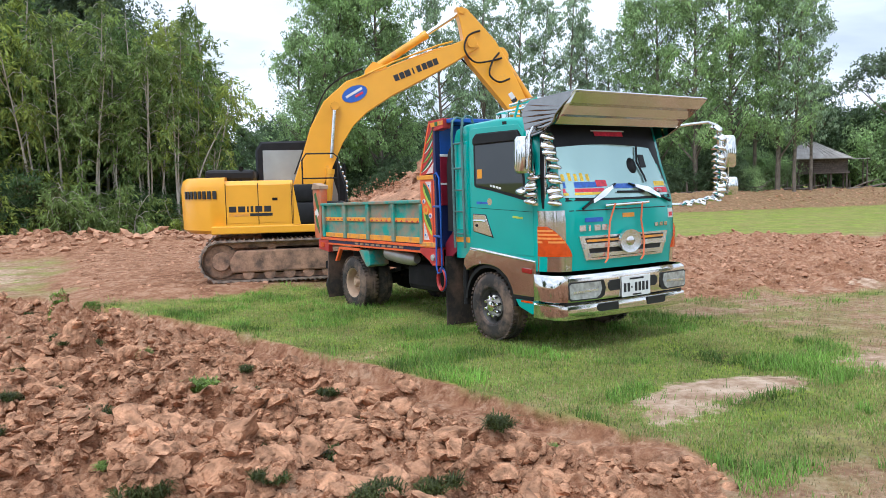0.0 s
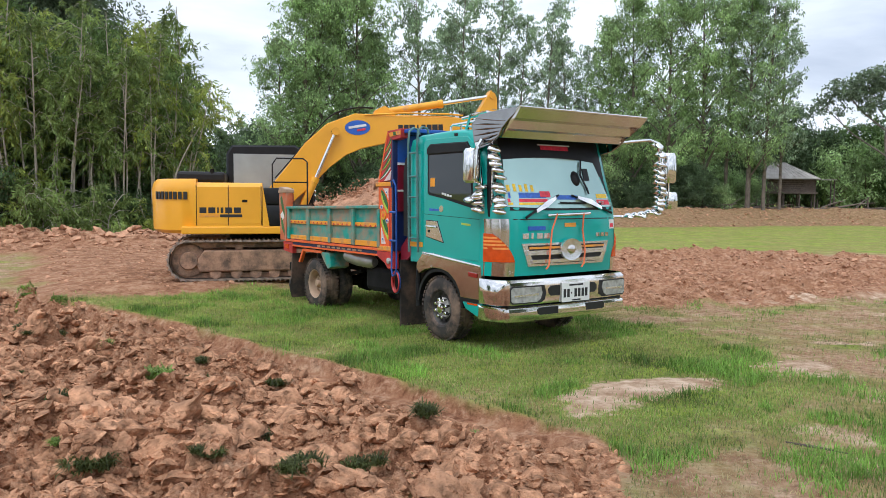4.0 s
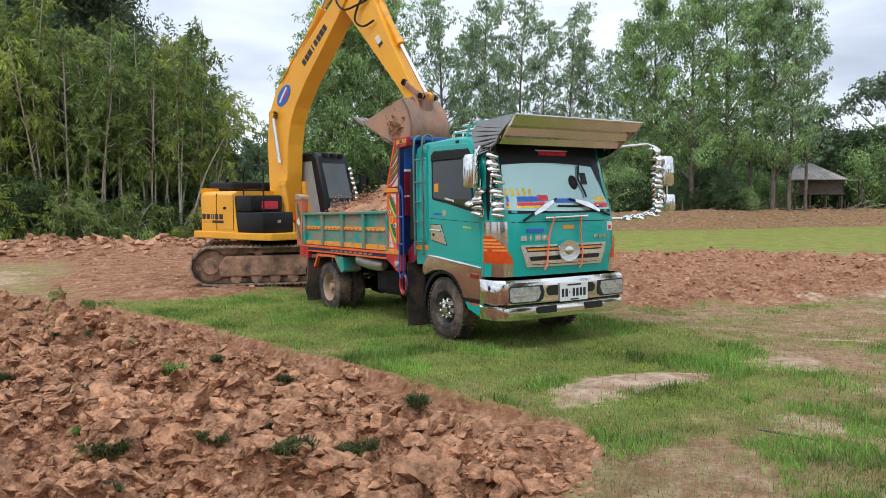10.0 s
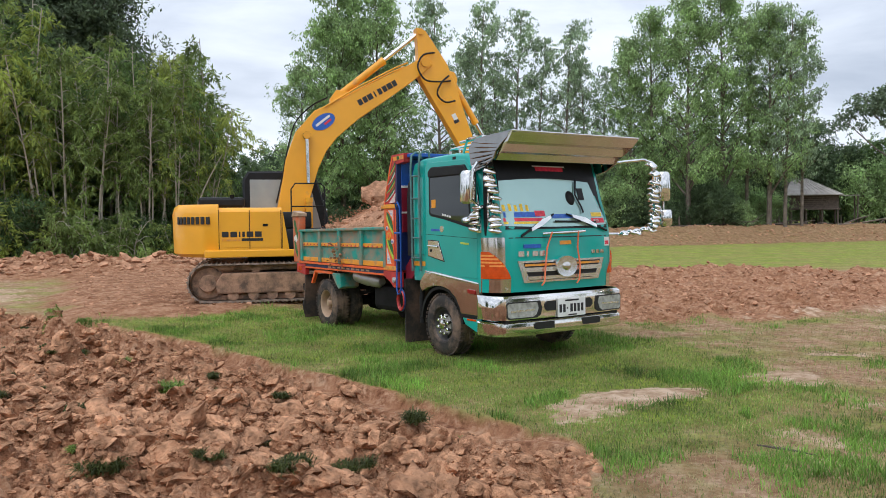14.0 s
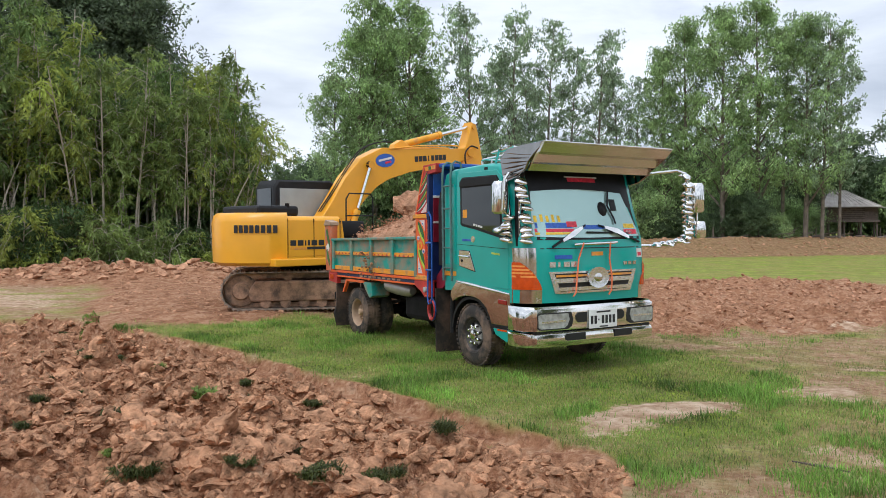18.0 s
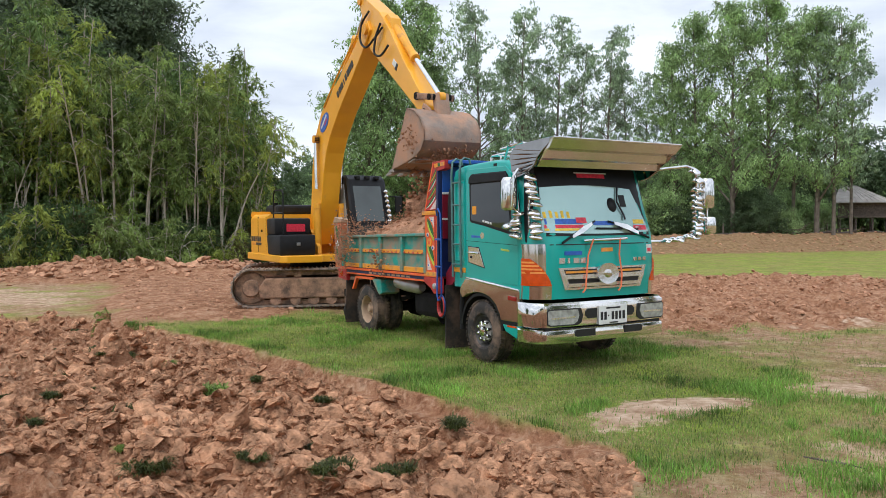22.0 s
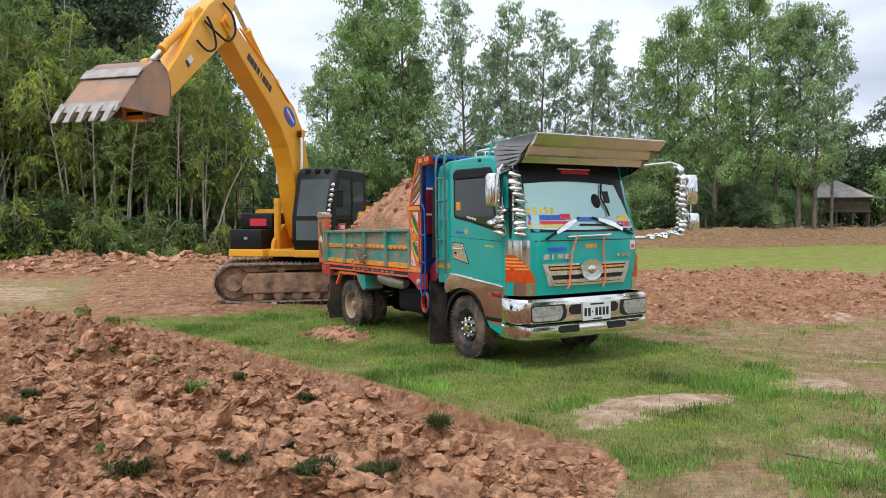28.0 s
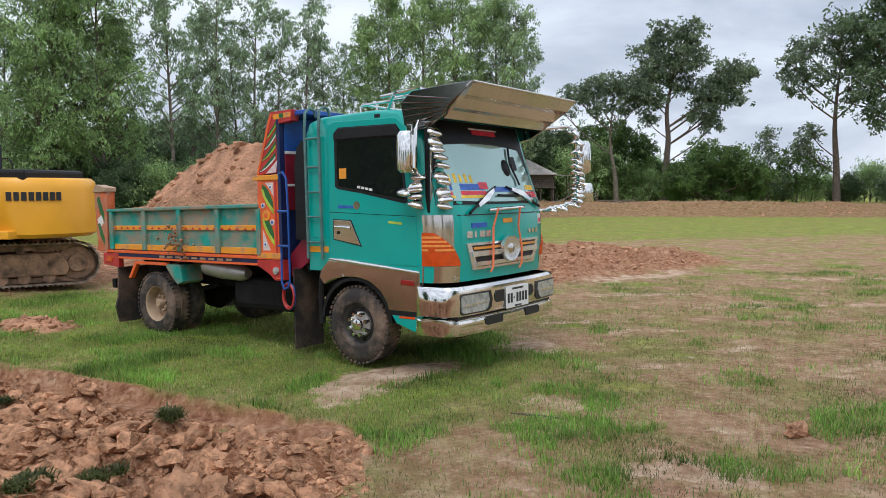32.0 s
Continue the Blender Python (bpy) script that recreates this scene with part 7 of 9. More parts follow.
    for s in (-1, 1):
        part("visor_cheek", prism([(0.70, 2.50), (0.66, 2.74), (0.80, 2.86), (1.20, 2.885), (1.53, 2.895), (1.54, 2.87), (1.34, 2.75), (1.21, 2.64), (1.16, 2.55), (0.98, 2.46), (0.82, 2.43)], s * 1.0, s * 1.035, 0.006), M["chrome_dark_mirror"], vs, "mirror-polished visor cheek")
        for k, (xa, za) in enumerate(((0.70, 2.82), (0.68, 2.74), (0.69, 2.66), (0.71, 2.58), (0.74, 2.51), (0.82, 2.46))):
            part("cheek_fold", tube([(xa, s * 1.04, za), ((xa + 1.22) / 2, s * 1.052, (za + 2.62 + 0.04 * (2 - k)) / 2 + 0.015), (1.26 - 0.03 * k, s * 1.042, 2.735 - 0.042 * k)], [0.003, 0.010, 0.003], 6), M["chrome_dark_mirror"], vs, smooth=True)
    part("visor_bracket", tube([(0.75, -0.75, 2.70), (0.75, -0.75, 2.84), (1.0, -0.75, 2.86), (1.42, -0.8, 2.88)], 0.018, 8), M["chrome"], vs, smooth=True)
    for s in (-1, 1):
        part("visor_rail", tube([(0.40, s * 0.92, 2.70), (0.52, s * 0.94, 2.98), (0.66, s * 0.97, 3.03), (0.92, s * 1.0, 3.03), (1.50, s * 1.02, 2.925)], 0.017, 8), M["chrome"], vs, smooth=True)
    for y in (-0.90, -0.71, -0.52, -0.33, 0.40, 0.66):
        part("air_horn", tube([(0.30, y, 2.86), (0.55, y, 2.88), (0.74, y, 2.91), (0.86, y, 2.925), (0.87, y, 2.925)], [0.02, 0.03, 0.062, 0.088, 0.02], 14), M["chrome"], vs, "chrome roof horn", smooth=True)
    # roof rail and ladder
    part("roof_rail", tube([(-0.05, -0.82, 2.70), (-0.05, -0.82, 2.78), (0.0, -0.82, 2.80), (0.55, -0.82, 2.82), (0.62, -0.82, 2.78), (0.62, -0.82, 2.70)], 0.017, 8), M["chrome"], cab, "chrome roof rail", smooth=True)
    part("roof_rail", tube([(-0.05, 0.82, 2.70), (-0.05, 0.82, 2.78), (0.0, 0.82, 2.80), (0.55, 0.82, 2.82), (0.62, 0.82, 2.78), (0.62, 0.82, 2.70)], 0.017, 8), M["chrome"], cab, "chrome roof rail", smooth=True)
    part("roof_rail", tube([(-0.02, -0.82, 2.80), (-0.02, 0.82, 2.80)], 0.015, 8), M["chrome"], cab, smooth=True)
    for x in (0.17, 0.4):
        part("rail_post", tube([(x, -0.82, 2.68), (x, -0.82, 2.81)], 0.012, 6), M["chrome"], cab)
    part("clearance_lamp", box(0.32, 0.40, -1.045, -1.0, 2.60, 2.645, 0.008), M["black"], cab)
    for x in (-0.635, -0.425):
        part("ladder_rail", tube([(x, -1.075, 1.12), (x, -1.085, 2.55), (x - 0.0, -1.07, 2.74), (x - 0.01, -1.0, 2.80), (x - 0.01, -0.92, 2.78), (x - 0.01, -0.9, 2.70)], 0.016, 8), M["ladder"], cab, "teal-grey tube ladder", smooth=True)
    for k in range(5):
        part("ladder_rung", tube([(-0.635, -1.08, 1.30 + 0.285 * k), (-0.425, -1.08, 1.30 + 0.285 * k)], 0.012, 6), M["ladder"], cab)
    # behind the cab
    part("air_intake", loft([[(x, y, z) for x, y in ((-0.97 + k, -0.98), (-0.74, -0.98), (-0.74, -0.70), (-0.97 + k, -0.70))] for z, k in ((1.32, 0.0), (2.2, 0.0), (2.36, 0.05), (2.44, 0.14))]), M["black"], tk, "grey-black air intake stack")
    part("intake_hose", lathe([(0.075 if k % 2 else 0.062, 0.95 + 0.03 * k) for k in range(14)], 16, "z", center=(-0.85, -0.84, 0)), M["black"], tk, "ribbed black hose", smooth=True)
    # tipper bed
    bed = part("bed_floor", box(-4.20, -1.20, -1.02, 1.02, 1.06, 1.14, 0.01), M["red"], tk, "painted steel tipper bed")
    part("sub_frame", box(-4.2, -1.2, -0.5, 0.5, 0.86, 1.06, 0.01), M["dark"], tk)
    head = part("headboard", prism([(-1.05, 1.10), (1.05, 1.10), (1.05, 2.74), (-1.05, 2.74)], -1.22, -1.16, 0.006, axis="x"), M["navy"], tk, "blue and dark red headboard")
    part("headboard_panel", box(-1.158, -1.14, -0.98, 0.98, 1.98, 2.32, 0.004), M["dark_red"], head)
    part("headboard_panel", box(-1.158, -1.14, -0.98, 0.98, 2.34, 2.72, 0.004), M["blue"], head)
    part("headboard_panel", box(-1.158, -1.14, -0.98, 0.98, 1.66, 1.96, 0.004), M["dark_red"], head)
    part("headboard_strip", box(-1.142, -1.13, -0.99, 0.99, 2.315, 2.345, 0.003), M["white"], head)
    part("headboard_strip", box(-1.142, -1.13, -0.99, 0.99, 1.955, 1.985, 0.003), M["white"], head)
    part("cab_protector", box(-1.20, -0.72, -1.0, 1.0, 2.74, 2.80, 0.012), M["blue"], head, "blue sheet over the cab back")
    for s in (-1, 1):
        y0, y1 = (s * 0.96, s * 1.02)
        def bp_(name, poly, proud, m, bev=0.004, label="", parent=bed, depth=0.02):
            return part(name, prism(poly, s * (1.02 - depth), s * (1.02 + proud), bev), M[m], parent, label)
        wall = bp_("bed_side", [(-4.14, 1.12), (-1.56, 1.12), (-1.56, 1.70), (-4.14, 1.66)], 0.0, "teal_bed", 0.006, "worn teal bed side panel", bed, 0.06)
        for k in range(5):
            x = -4.12 + k * 0.632
            bp_("bed_rib", [(x, 1.13), (x + 0.07, 1.13), (x + 0.07, 1.69), (x, 1.68)], 0.05, "teal_bed", 0.01, "", wall)
        bp_("bed_top_rail", [(-4.16, 1.655), (-1.55, 1.695), (-1.55, 1.745), (-4.16, 1.70)], 0.055, "teal_bed", 0.012, "teal bed top rail", wall, 0.09)
        bp_("bed_stripe", [(-4.12, 1.40), (-1.57, 1.42), (-1.57, 1.485), (-4.12, 1.46)], 0.018, "amber", 0.003, "yellow painted stripe", wall)
        for k in range(21):
            x = -4.05 + 0.118 * k
            bp_("stripe_mark", [(x, 1.42), (x + 0.06, 1.42), (x + 0.03, 1.45)], 0.0215, "red", 0.0, "", wall)
        bp_("bed_stripe", [(-4.14, 1.135), (-1.57, 1.135), (-1.57, 1.215), (-4.14, 1.205)], 0.022, "amber", 0.003, "scraped orange stripe", wall)
        bp_("bed_edge", [(-4.20, 1.085), (-1.2, 1.085), (-1.2, 1.12), (-4.20, 1.12)], 0.04, "orange", 0.004, "orange bed edge", wall, 0.06)
        bp_("bed_sill", [(-4.16, 1.03), (-1.2, 1.03), (-1.2, 1.083), (-4.16, 1.083)], 0.02, "navy", 0.004, "dark painted sill", wall, 0.08)
        for k in range(9):
            x = -3.2 + 0.14 * k
            bp_("sill_letter_bar", [(x, 1.04), (x + 0.09, 1.04), (x + 0.09, 1.07), (x, 1.07)], 0.024, "rim", 0.0, "", wall)
        bp_("bed_edge", [(-4.16, 0.998), (-1.2, 0.998), (-1.2, 1.028), (-4.16, 1.028)], 0.03, "orange", 0.003, "", wall, 0.06)
        # painted front pillar: borders, leaves and rosettes
        pil = bp_("front_pillar", [(-1.56, 1.10), (-1.20, 1.10), (-1.20, 2.06), (-1.56, 2.06)], 0.03, "orange", 0.005, "orange pillar with painted leaves", tk, 0.09)
        bp_("pillar_border", [(-1.27, 1.16), (-1.235, 1.16), (-1.235, 2.02), (-1.27, 2.02)], 0.034, "red", 0.0, "", pil)
        for dz in (0.0, -0.37):
            bp_("pillar_leaf", [(-1.475, 1.99 + dz), (-1.41, 1.95 + dz), (-1.34, 1.86 + dz), (-1.30, 1.76 + dz), (-1.29, 1.64 + dz), (-1.36, 1.71 + dz), (-1.43, 1.81 + dz), (-1.47, 1.90 + dz)], 0.036, "green", 0.0, "painted green leaf", pil)
            bp_("pillar_leaf_edge", [(-1.485, 1.93 + dz), (-1.46, 1.84 + dz), (-1.40, 1.74 + dz), (-1.33, 1.66 + dz), (-1.29, 1.62 + dz), (-1.29, 1.68 + dz), (-1.36, 1.75 + dz), (-1.42, 1.84 + dz), (-1.455, 1.93 + dz)], 0.039, "lime", 0.0, "yellow leaf edge", pil)
        bp_("pillar_petal", [(-1.43, 2.01), (-1.285, 2.01), (-1.285, 1.83), (-1.34, 1.92)], 0.035, "petal", 0.0, "", pil)
        bp_("pillar_petal", [(-1.485, 1.43), (-1.36, 1.19), (-1.485, 1.19)], 0.035, "petal", 0.0, "", pil)
        for cx, cz, rr, outer, heart in ((-1.415, 1.60, 0.065, "amber", "orange"), (-1.465, 1.72, 0.035, "petal", "sticker_blue"), (-1.315, 1.52, 0.038, "petal", "sticker_blue"), (-1.33, 1.95, 0.03, "white", "sticker_blue"), (-1.44, 1.26, 0.03, "white", "sticker_blue")):
            part("pillar_rosette", lathe([(0, s * 1.05), (rr, s * 1.05), (rr, s * 1.0605), (0, s * 1.0605)], 9, center=(cx, 0, cz)), M[outer], pil)
            part("rosette_heart", lathe([(0, s * 1.05), (rr * 0.5, s * 1.05), (rr * 0.5, s * 1.063), (0, s * 1.063)], 7, center=(cx, 0, cz)), M[heart], pil)
        bp_("pillar_cap", [(-1.62, 2.04), (-1.18, 2.04), (-1.18, 2.10), (-1.62, 2.10)], 0.045, "amber", 0.006, "orange collar", pil, 0.1)
        bp_("pillar_foot", [(-1.58, 1.10), (-1.18, 1.10), (-1.18, 1.16), (-1.58, 1.16)], 0.042, "amber", 0.005, "", pil, 0.1)
        wing = bp_("upper_wing", [(-1.56, 2.10), (-1.22, 2.12), (-1.19, 2.64), (-0.92, 2.67), (-0.90, 2.81), (-1.31, 2.80), (-1.38, 2.62)], 0.03, "red", 0.005, "red painted wing of the headboard", tk, 0.09)
        bp_("wing_petal", [(-1.40, 2.115), (-1.235, 2.125), (-1.205, 2.25)], 0.033, "petal", 0.0, "", wing)
        for k in range(4):
            xt, zt, xr, zr = -1.53 + 0.045 * k, 2.13 + 0.115 * k, -1.232 + 0.008 * k, 2.27 + 0.115 * k
            def arc(lo, w):
                return [(xt + (xr - xt) * q, zt + (zr - zt) * (0.25 * q + 0.75 * q * q) + lo * q * (1 - 0.25 * q) + w * math.sin(math.pi * min(1.0, q * 0.9)) * 0.5) for q in (0.0, 0.2, 0.4, 0.6, 0.8, 1.0)]
            bp_("wing_leaf", arc(0.0, 0.0) + arc(0.085, 0.03)[:0:-1], 0.034, "green", 0.0, "dark green painted feather", wing)
            bp_("wing_leaf_edge", arc(0.0, 0.0) + arc(0.028, 0.005)[:0:-1], 0.037, "lime" if k % 2 else "white", 0.0, "pale feather edge", wing)
        bp_("wing_edge", [(-1.56, 2.10), (-1.53, 2.10), (-1.33, 2.62), (-1.27, 2.76), (-1.30, 2.78), (-1.36, 2.62)], 0.036, "orange", 0.0, "", wing)
        bp_("wing_band", [(-1.24, 2.70), (-0.92, 2.72), (-0.92, 2.78), (-1.26, 2.765)], 0.036, "amber", 0.0, "", wing)
        bp_("wing_band", [(-1.14, 2.715), (-1.06, 2.715), (-1.06, 2.77), (-1.14, 2.77)], 0.040, "green", 0.0, "", wing)
        br = bp_("lamp_bracket", [(-1.60, 1.08), (-1.14, 1.08), (-1.14, 0.83), (-1.30, 0.82), (-1.40, 0.90), (-1.60, 1.0)], 0.035, "red", 0.008, "red bracket with a round lamp", tk, 0.05)
        bp_("bracket_edge", [(-1.27, 0.84), (-1.16, 0.845), (-1.16, 0.86), (-1.29, 0.855)], 0.039, "orange", 0.0, "", br)
        o = part("marker_lamp_round", lathe([(0, s * 1.05), (0.05, s * 1.05), (0.045, s * 1.075), (0, s * 1.08)], 18, center=(-1.27, 0, 0.945)), M["lamp_clear"], br, smooth=True)
        # tail post
        tp = bp_("tail_post", [(-4.42, 1.10), (-4.20, 1.10), (-4.16, 1.98), (-4.46, 1.98)], 0.03, "orange_dusty", 0.006, "orange painted tail post, dusty", tk, 0.09)
        bp_("post_leaf", [(-4.40, 1.86), (-4.34, 1.90), (-4.24, 1.64), (-4.24, 1.52), (-4.34, 1.66)], 0.034, "green", 0.0, "", tp)
        bp_("post_leaf", [(-4.39, 1.48), (-4.34, 1.50), (-4.25, 1.28), (-4.25, 1.18), (-4.34, 1.30)], 0.034, "green", 0.0, "", tp)
        bp_("post_field", [(-4.40, 1.55), (-4.30, 1.62), (-4.26, 1.50), (-4.36, 1.42)], 0.033, "white", 0.0, "", tp)
        bp_("post_cap", [(-4.47, 1.96), (-4.15, 1.96), (-4.15, 2.03), (-4.40, 2.08)], 0.05, "rim", 0.01, "soil-dusted cap", tp, 0.11)
        part("rear_lamp_plate", prism([(-4.30, 1.08), (-3.98, 1.08), (-3.98, 0.86), (-4.30, 0.90)], s * 0.97, s * 1.05, 0.006), M["red"], tk, "red lamp plate")
        part("rear_side_lamp", box(-4.22, -4.10, s * 1.045 if s > 0 else -1.06, 1.06 if s > 0 else -1.045, 0.94, 1.03, 0.004), M["lamp_orange"], tk)
        # fender over the rear wheels
        part("fender_strut", prism([(-3.72, 0.72), (-3.66, 0.72), (-3.52, 0.925), (-2.86, 0.925), (-2.86, 0.97), (-3.56, 0.97)], s * 0.98, s * 1.04, 0.006), M["orange"], tk, "orange fender strut")
        part("rear_fender", prism([(-2.92, 0.95), (-2.60, 0.95), (-2.55, 0.72), (-2.66, 0.68), (-2.80, 0.80)], s * 0.70, s * 1.03, 0.01), M["teal_bed"], tk, "teal rear fender")
        part("rear_flap", prism([(s * 0.58, 0.86), (s * 1.04, 0.86), (s * 1.06, 0.45), (s * 1.10, 0.32), (s * 1.05, 0.10), (s * 0.58, 0.10)], -4.02, -3.99, 0.004, axis="x"), M["flap"], tk, "dusty rubber rear mud flap")
    tg = part("tailgate", box(-4.24, -4.18, -0.97, 0.97, 1.12, 1.62, 0.01), M["teal_bed"], tk, "worn teal tailgate")
    for y in (-0.7, 0.0, 0.64):
        part("tailgate_rib", box(-4.28, -4.235, y, y + 0.07, 1.13, 1.61, 0.008), M["teal_bed"], tg)
    part("rear_bumper", box(-4.28, -4.2, -0.95, 0.95, 0.55, 0.68, 0.01), M["dark"], tk)
    # blue tube steps and hoses behind the cab
    part("tube_step", tube([(-1.14, -1.08, 2.02), (-1.12, -1.10, 2.10), (-1.05, -1.10, 2.12), (-0.98, -1.10, 2.05), (-0.96, -1.10, 1.6), (-0.96, -1.10, 0.85), (-1.0, -1.10, 0.76), (-1.08, -1.10, 0.74), (-1.14, -1.09, 0.82), (-1.14, -1.08, 1.25)], 0.013, 8), M["blue"], tk, "blue bent-tube step", smooth=True)
    for z in (1.25, 1.65):
        part("tube_rung", tube([(-1.18, -1.09, z), (-0.96, -1.10, z)], 0.015, 6), M["blue"], tk)
    part("red_gusset", prism([(-1.14, 0.86), (-0.80, 1.06), (-0.80, 1.40), (-1.14, 1.15)], -0.94, -0.90, 0.006), M["dark_red"], tk)
    for k in range(5):
        r = 0.10 + 0.012 * (k % 3)
        pts = [(-1.06 + r * math.cos(a) + 0.01 * k, -1.04 - 0.012 * k, 0.66 + (r + 0.03) * math.sin(a)) for a in [2 * math.pi * q / 18 for q in range(19)]]
        part("air_hose", tube(pts, 0.011, 6), M["blue"] if k == 2 else M["red"], tk, "coiled air hose", smooth=True)
    lengthen(tk)
    return tk, wheels


# seconds, x, y, heading, rise of the ground, tilt
TRUCK_ROWS = [(0, 0.376, 10.119, -54.3, -0.005, 0.56), (29.2, 0.376, 10.119, -54.3, -0.005, 0.56), (29.6, 0.428, 10.04, -54.31, 0.004, 0.65), (30.0, 0.539, 9.895, -54.22, 0.014, 0.74),
              (30.25, 0.677, 9.717, -54.01, 0.019, 0.8), (30.5, 0.85, 9.513, -53.71, 0.025, 0.86), (30.75, 1.028, 9.3, -53.4, 0.031, 0.91), (31.0, 1.216, 9.072, -53.1, 0.037, 0.97),
              (31.25, 1.404, 8.848, -52.89, 0.043, 1.03), (31.5, 1.607, 8.615, -52.78, 0.048, 1.09), (31.75, 1.83, 8.376, -52.68, 0.054, 1.14), (32.0, 2.073, 8.128, -52.67, 0.06, 1.2)]


def truck_pose(t):
    """Where the truck stands at a time between the rows."""
    x, y, a, z, p = [float(np.interp(t, [r[0] for r in TRUCK_ROWS], [r[k] for r in TRUCK_ROWS])) for k in (1, 2, 3, 4, 5)]
    return pose(x, y, z, 0, -p, a)


dump_truck, WHEELS = build_truck()

# ---- excavator ----
EXC_TURN = 16.0
EXC_AT = pose(-4.262, 16.20, 0.10, 0, 0, EXC_TURN)
FX, FZ, LB, LA = 0.147, 1.43, 4.876, 2.90
CYL, ACB, ACE = (1.888, 0.957), (3.015, 0.982), (-0.655, 0.238)
BUCKET_CYL = (0.55, 0.42)
# seconds, swing, boom, arm, bucket (degrees)
JOINTS = [
    (0.0, 11.3, 41.9, -53.8, -130), (0.5, 18.1, 26.1, -61, -130), (1.0, 18.4, 18.6, -68, -120), (1.5, 14.1, 13.5, -75, -110), (2.0, 12.6, 12.4, -81, -100), (2.5, 13.2, 14.0, -85, -100),
    (4.5, 12.4, 23.6, -98, -150), (5.5, 13.3, 23.8, -98, -170), (6.5, 13.5, 24.4, -93, -190), (7.0, 13.2, 24.6, -88, -200), (7.5, 13.0, 27.0, -84, -205), (8.0, 10.5, 35.5, -78, -205),
    (8.5, 4.6, 43.4, -71, -200), (9.0, -7.6, 51.8, -63.6, -195), (9.5, -22, 60.0, -55.5, -178), (10.0, -39, 63.0, -52, -158), (10.5, -51.5, 60.5, -50.8, -142), (11.0, -53.3, 58.9, -60.0, -114),
    (11.5, -54.8, 59.6, -64.5, -98), (12.0, -55.6, 59.5, -66.0, -88), (12.5, -50.5, 60.5, -56.0, -48), (13.0, -31.5, 62.8, -50.0, -2), (13.5, -11.8, 59.2, -53.7, -25), (14.0, 16.6, 50.0, -62, -85), (14.5, 36.0, 32.5, -68, -90),
    (16.5, 43.8, 26.4, -82.2, -120), (17.0, 43.5, 26.7, -83.3, -140), (17.5, 43.9, 26.4, -83.8, -165), (18.0, 44.1, 26.2, -83.5, -190), (18.5, 43.9, 26.4, -86, -205), (19.0, 42.0, 30.1, -95, -210),
    (19.5, 32.2, 39.4, -88.7, -205), (20.0, 16.6, 47.9, -73.9, -200), (20.5, -0.5, 54.2, -64.5, -195), (21.0, -30.8, 58.2, -54.5, -185), (21.5, -48.8, 58.2, -43, -165), (22.0, -56.6, 51.8, -38.4, -120), (22.5, -57.8, 48.9, -39, -108),
    (23.0, -58.5, 45.6, -34.0, -102), (23.5, -57.2, 42.9, -37.0, -98), (24.0, -57.2, 43.3, -38.0, -90), (24.5, -57.3, 44.6, -40.5, -84), (25.0, -57.2, 46.0, -43.2, -79), (25.5, -57.4, 47.3, -42.5, -70),
    (27.5, -86.3, 46.1, -38.7, -35), (28.0, -103.2, 51.1, -41.2, 2), (28.5, -131.8, 55.0, -47, -20), (29.0, -157.2, 56.0, -56, -40), (29.5, -182.5, 57.2, -67, -60), (30.0, -200.2, 57.8, -69, -62), (30.5, -206, 57.5, -69.5, -62),
    (31.0, -207, 57.3, -70, -62), (32.0, -207, 57.3, -70, -62)]


def joints_at(t):
    """The joint angles between the rows, on a smooth curve."""
    ts = [r[0] for r in JOINTS]
    i = max(0, min(len(ts) - 2, int(np.searchsorted(ts, t, side="right")) - 1))
    t0, t1 = ts[i], ts[i + 1]
    u = (t - t0) / (t1 - t0)
    out = []
    for k in range(1, 5):
        p0, p1 = JOINTS[i][k], JOINTS[i + 1][k]
        m = (p1 - p0) / (t1 - t0)
        ma = (p0 - JOINTS[i - 1][k]) / (t0 - ts[i - 1]) if i else m
        mb = (JOINTS[i + 2][k] - p1) / (ts[i + 2] - t1) if i + 2 < len(ts) else m
        d0 = 0 if ma * m <= 0 else 2 * ma * m / (ma + m)
        d1 = 0 if mb * m <= 0 else 2 * mb * m / (mb + m)
        h = t1 - t0
        out.append((2 * u ** 3 - 3 * u ** 2 + 1) * p0 + (u ** 3 - 2 * u ** 2 + u) * h * d0 + (3 * u ** 2 - 2 * u ** 3) * p1 + (u ** 3 - u ** 2) * h * d1)
    return out


def in_plane(m, x, z, deg):
    """m moved to x, z in its own upright plane and tilted up by deg."""
    return m @ pose(x, 0, z, 0, -deg, 0)


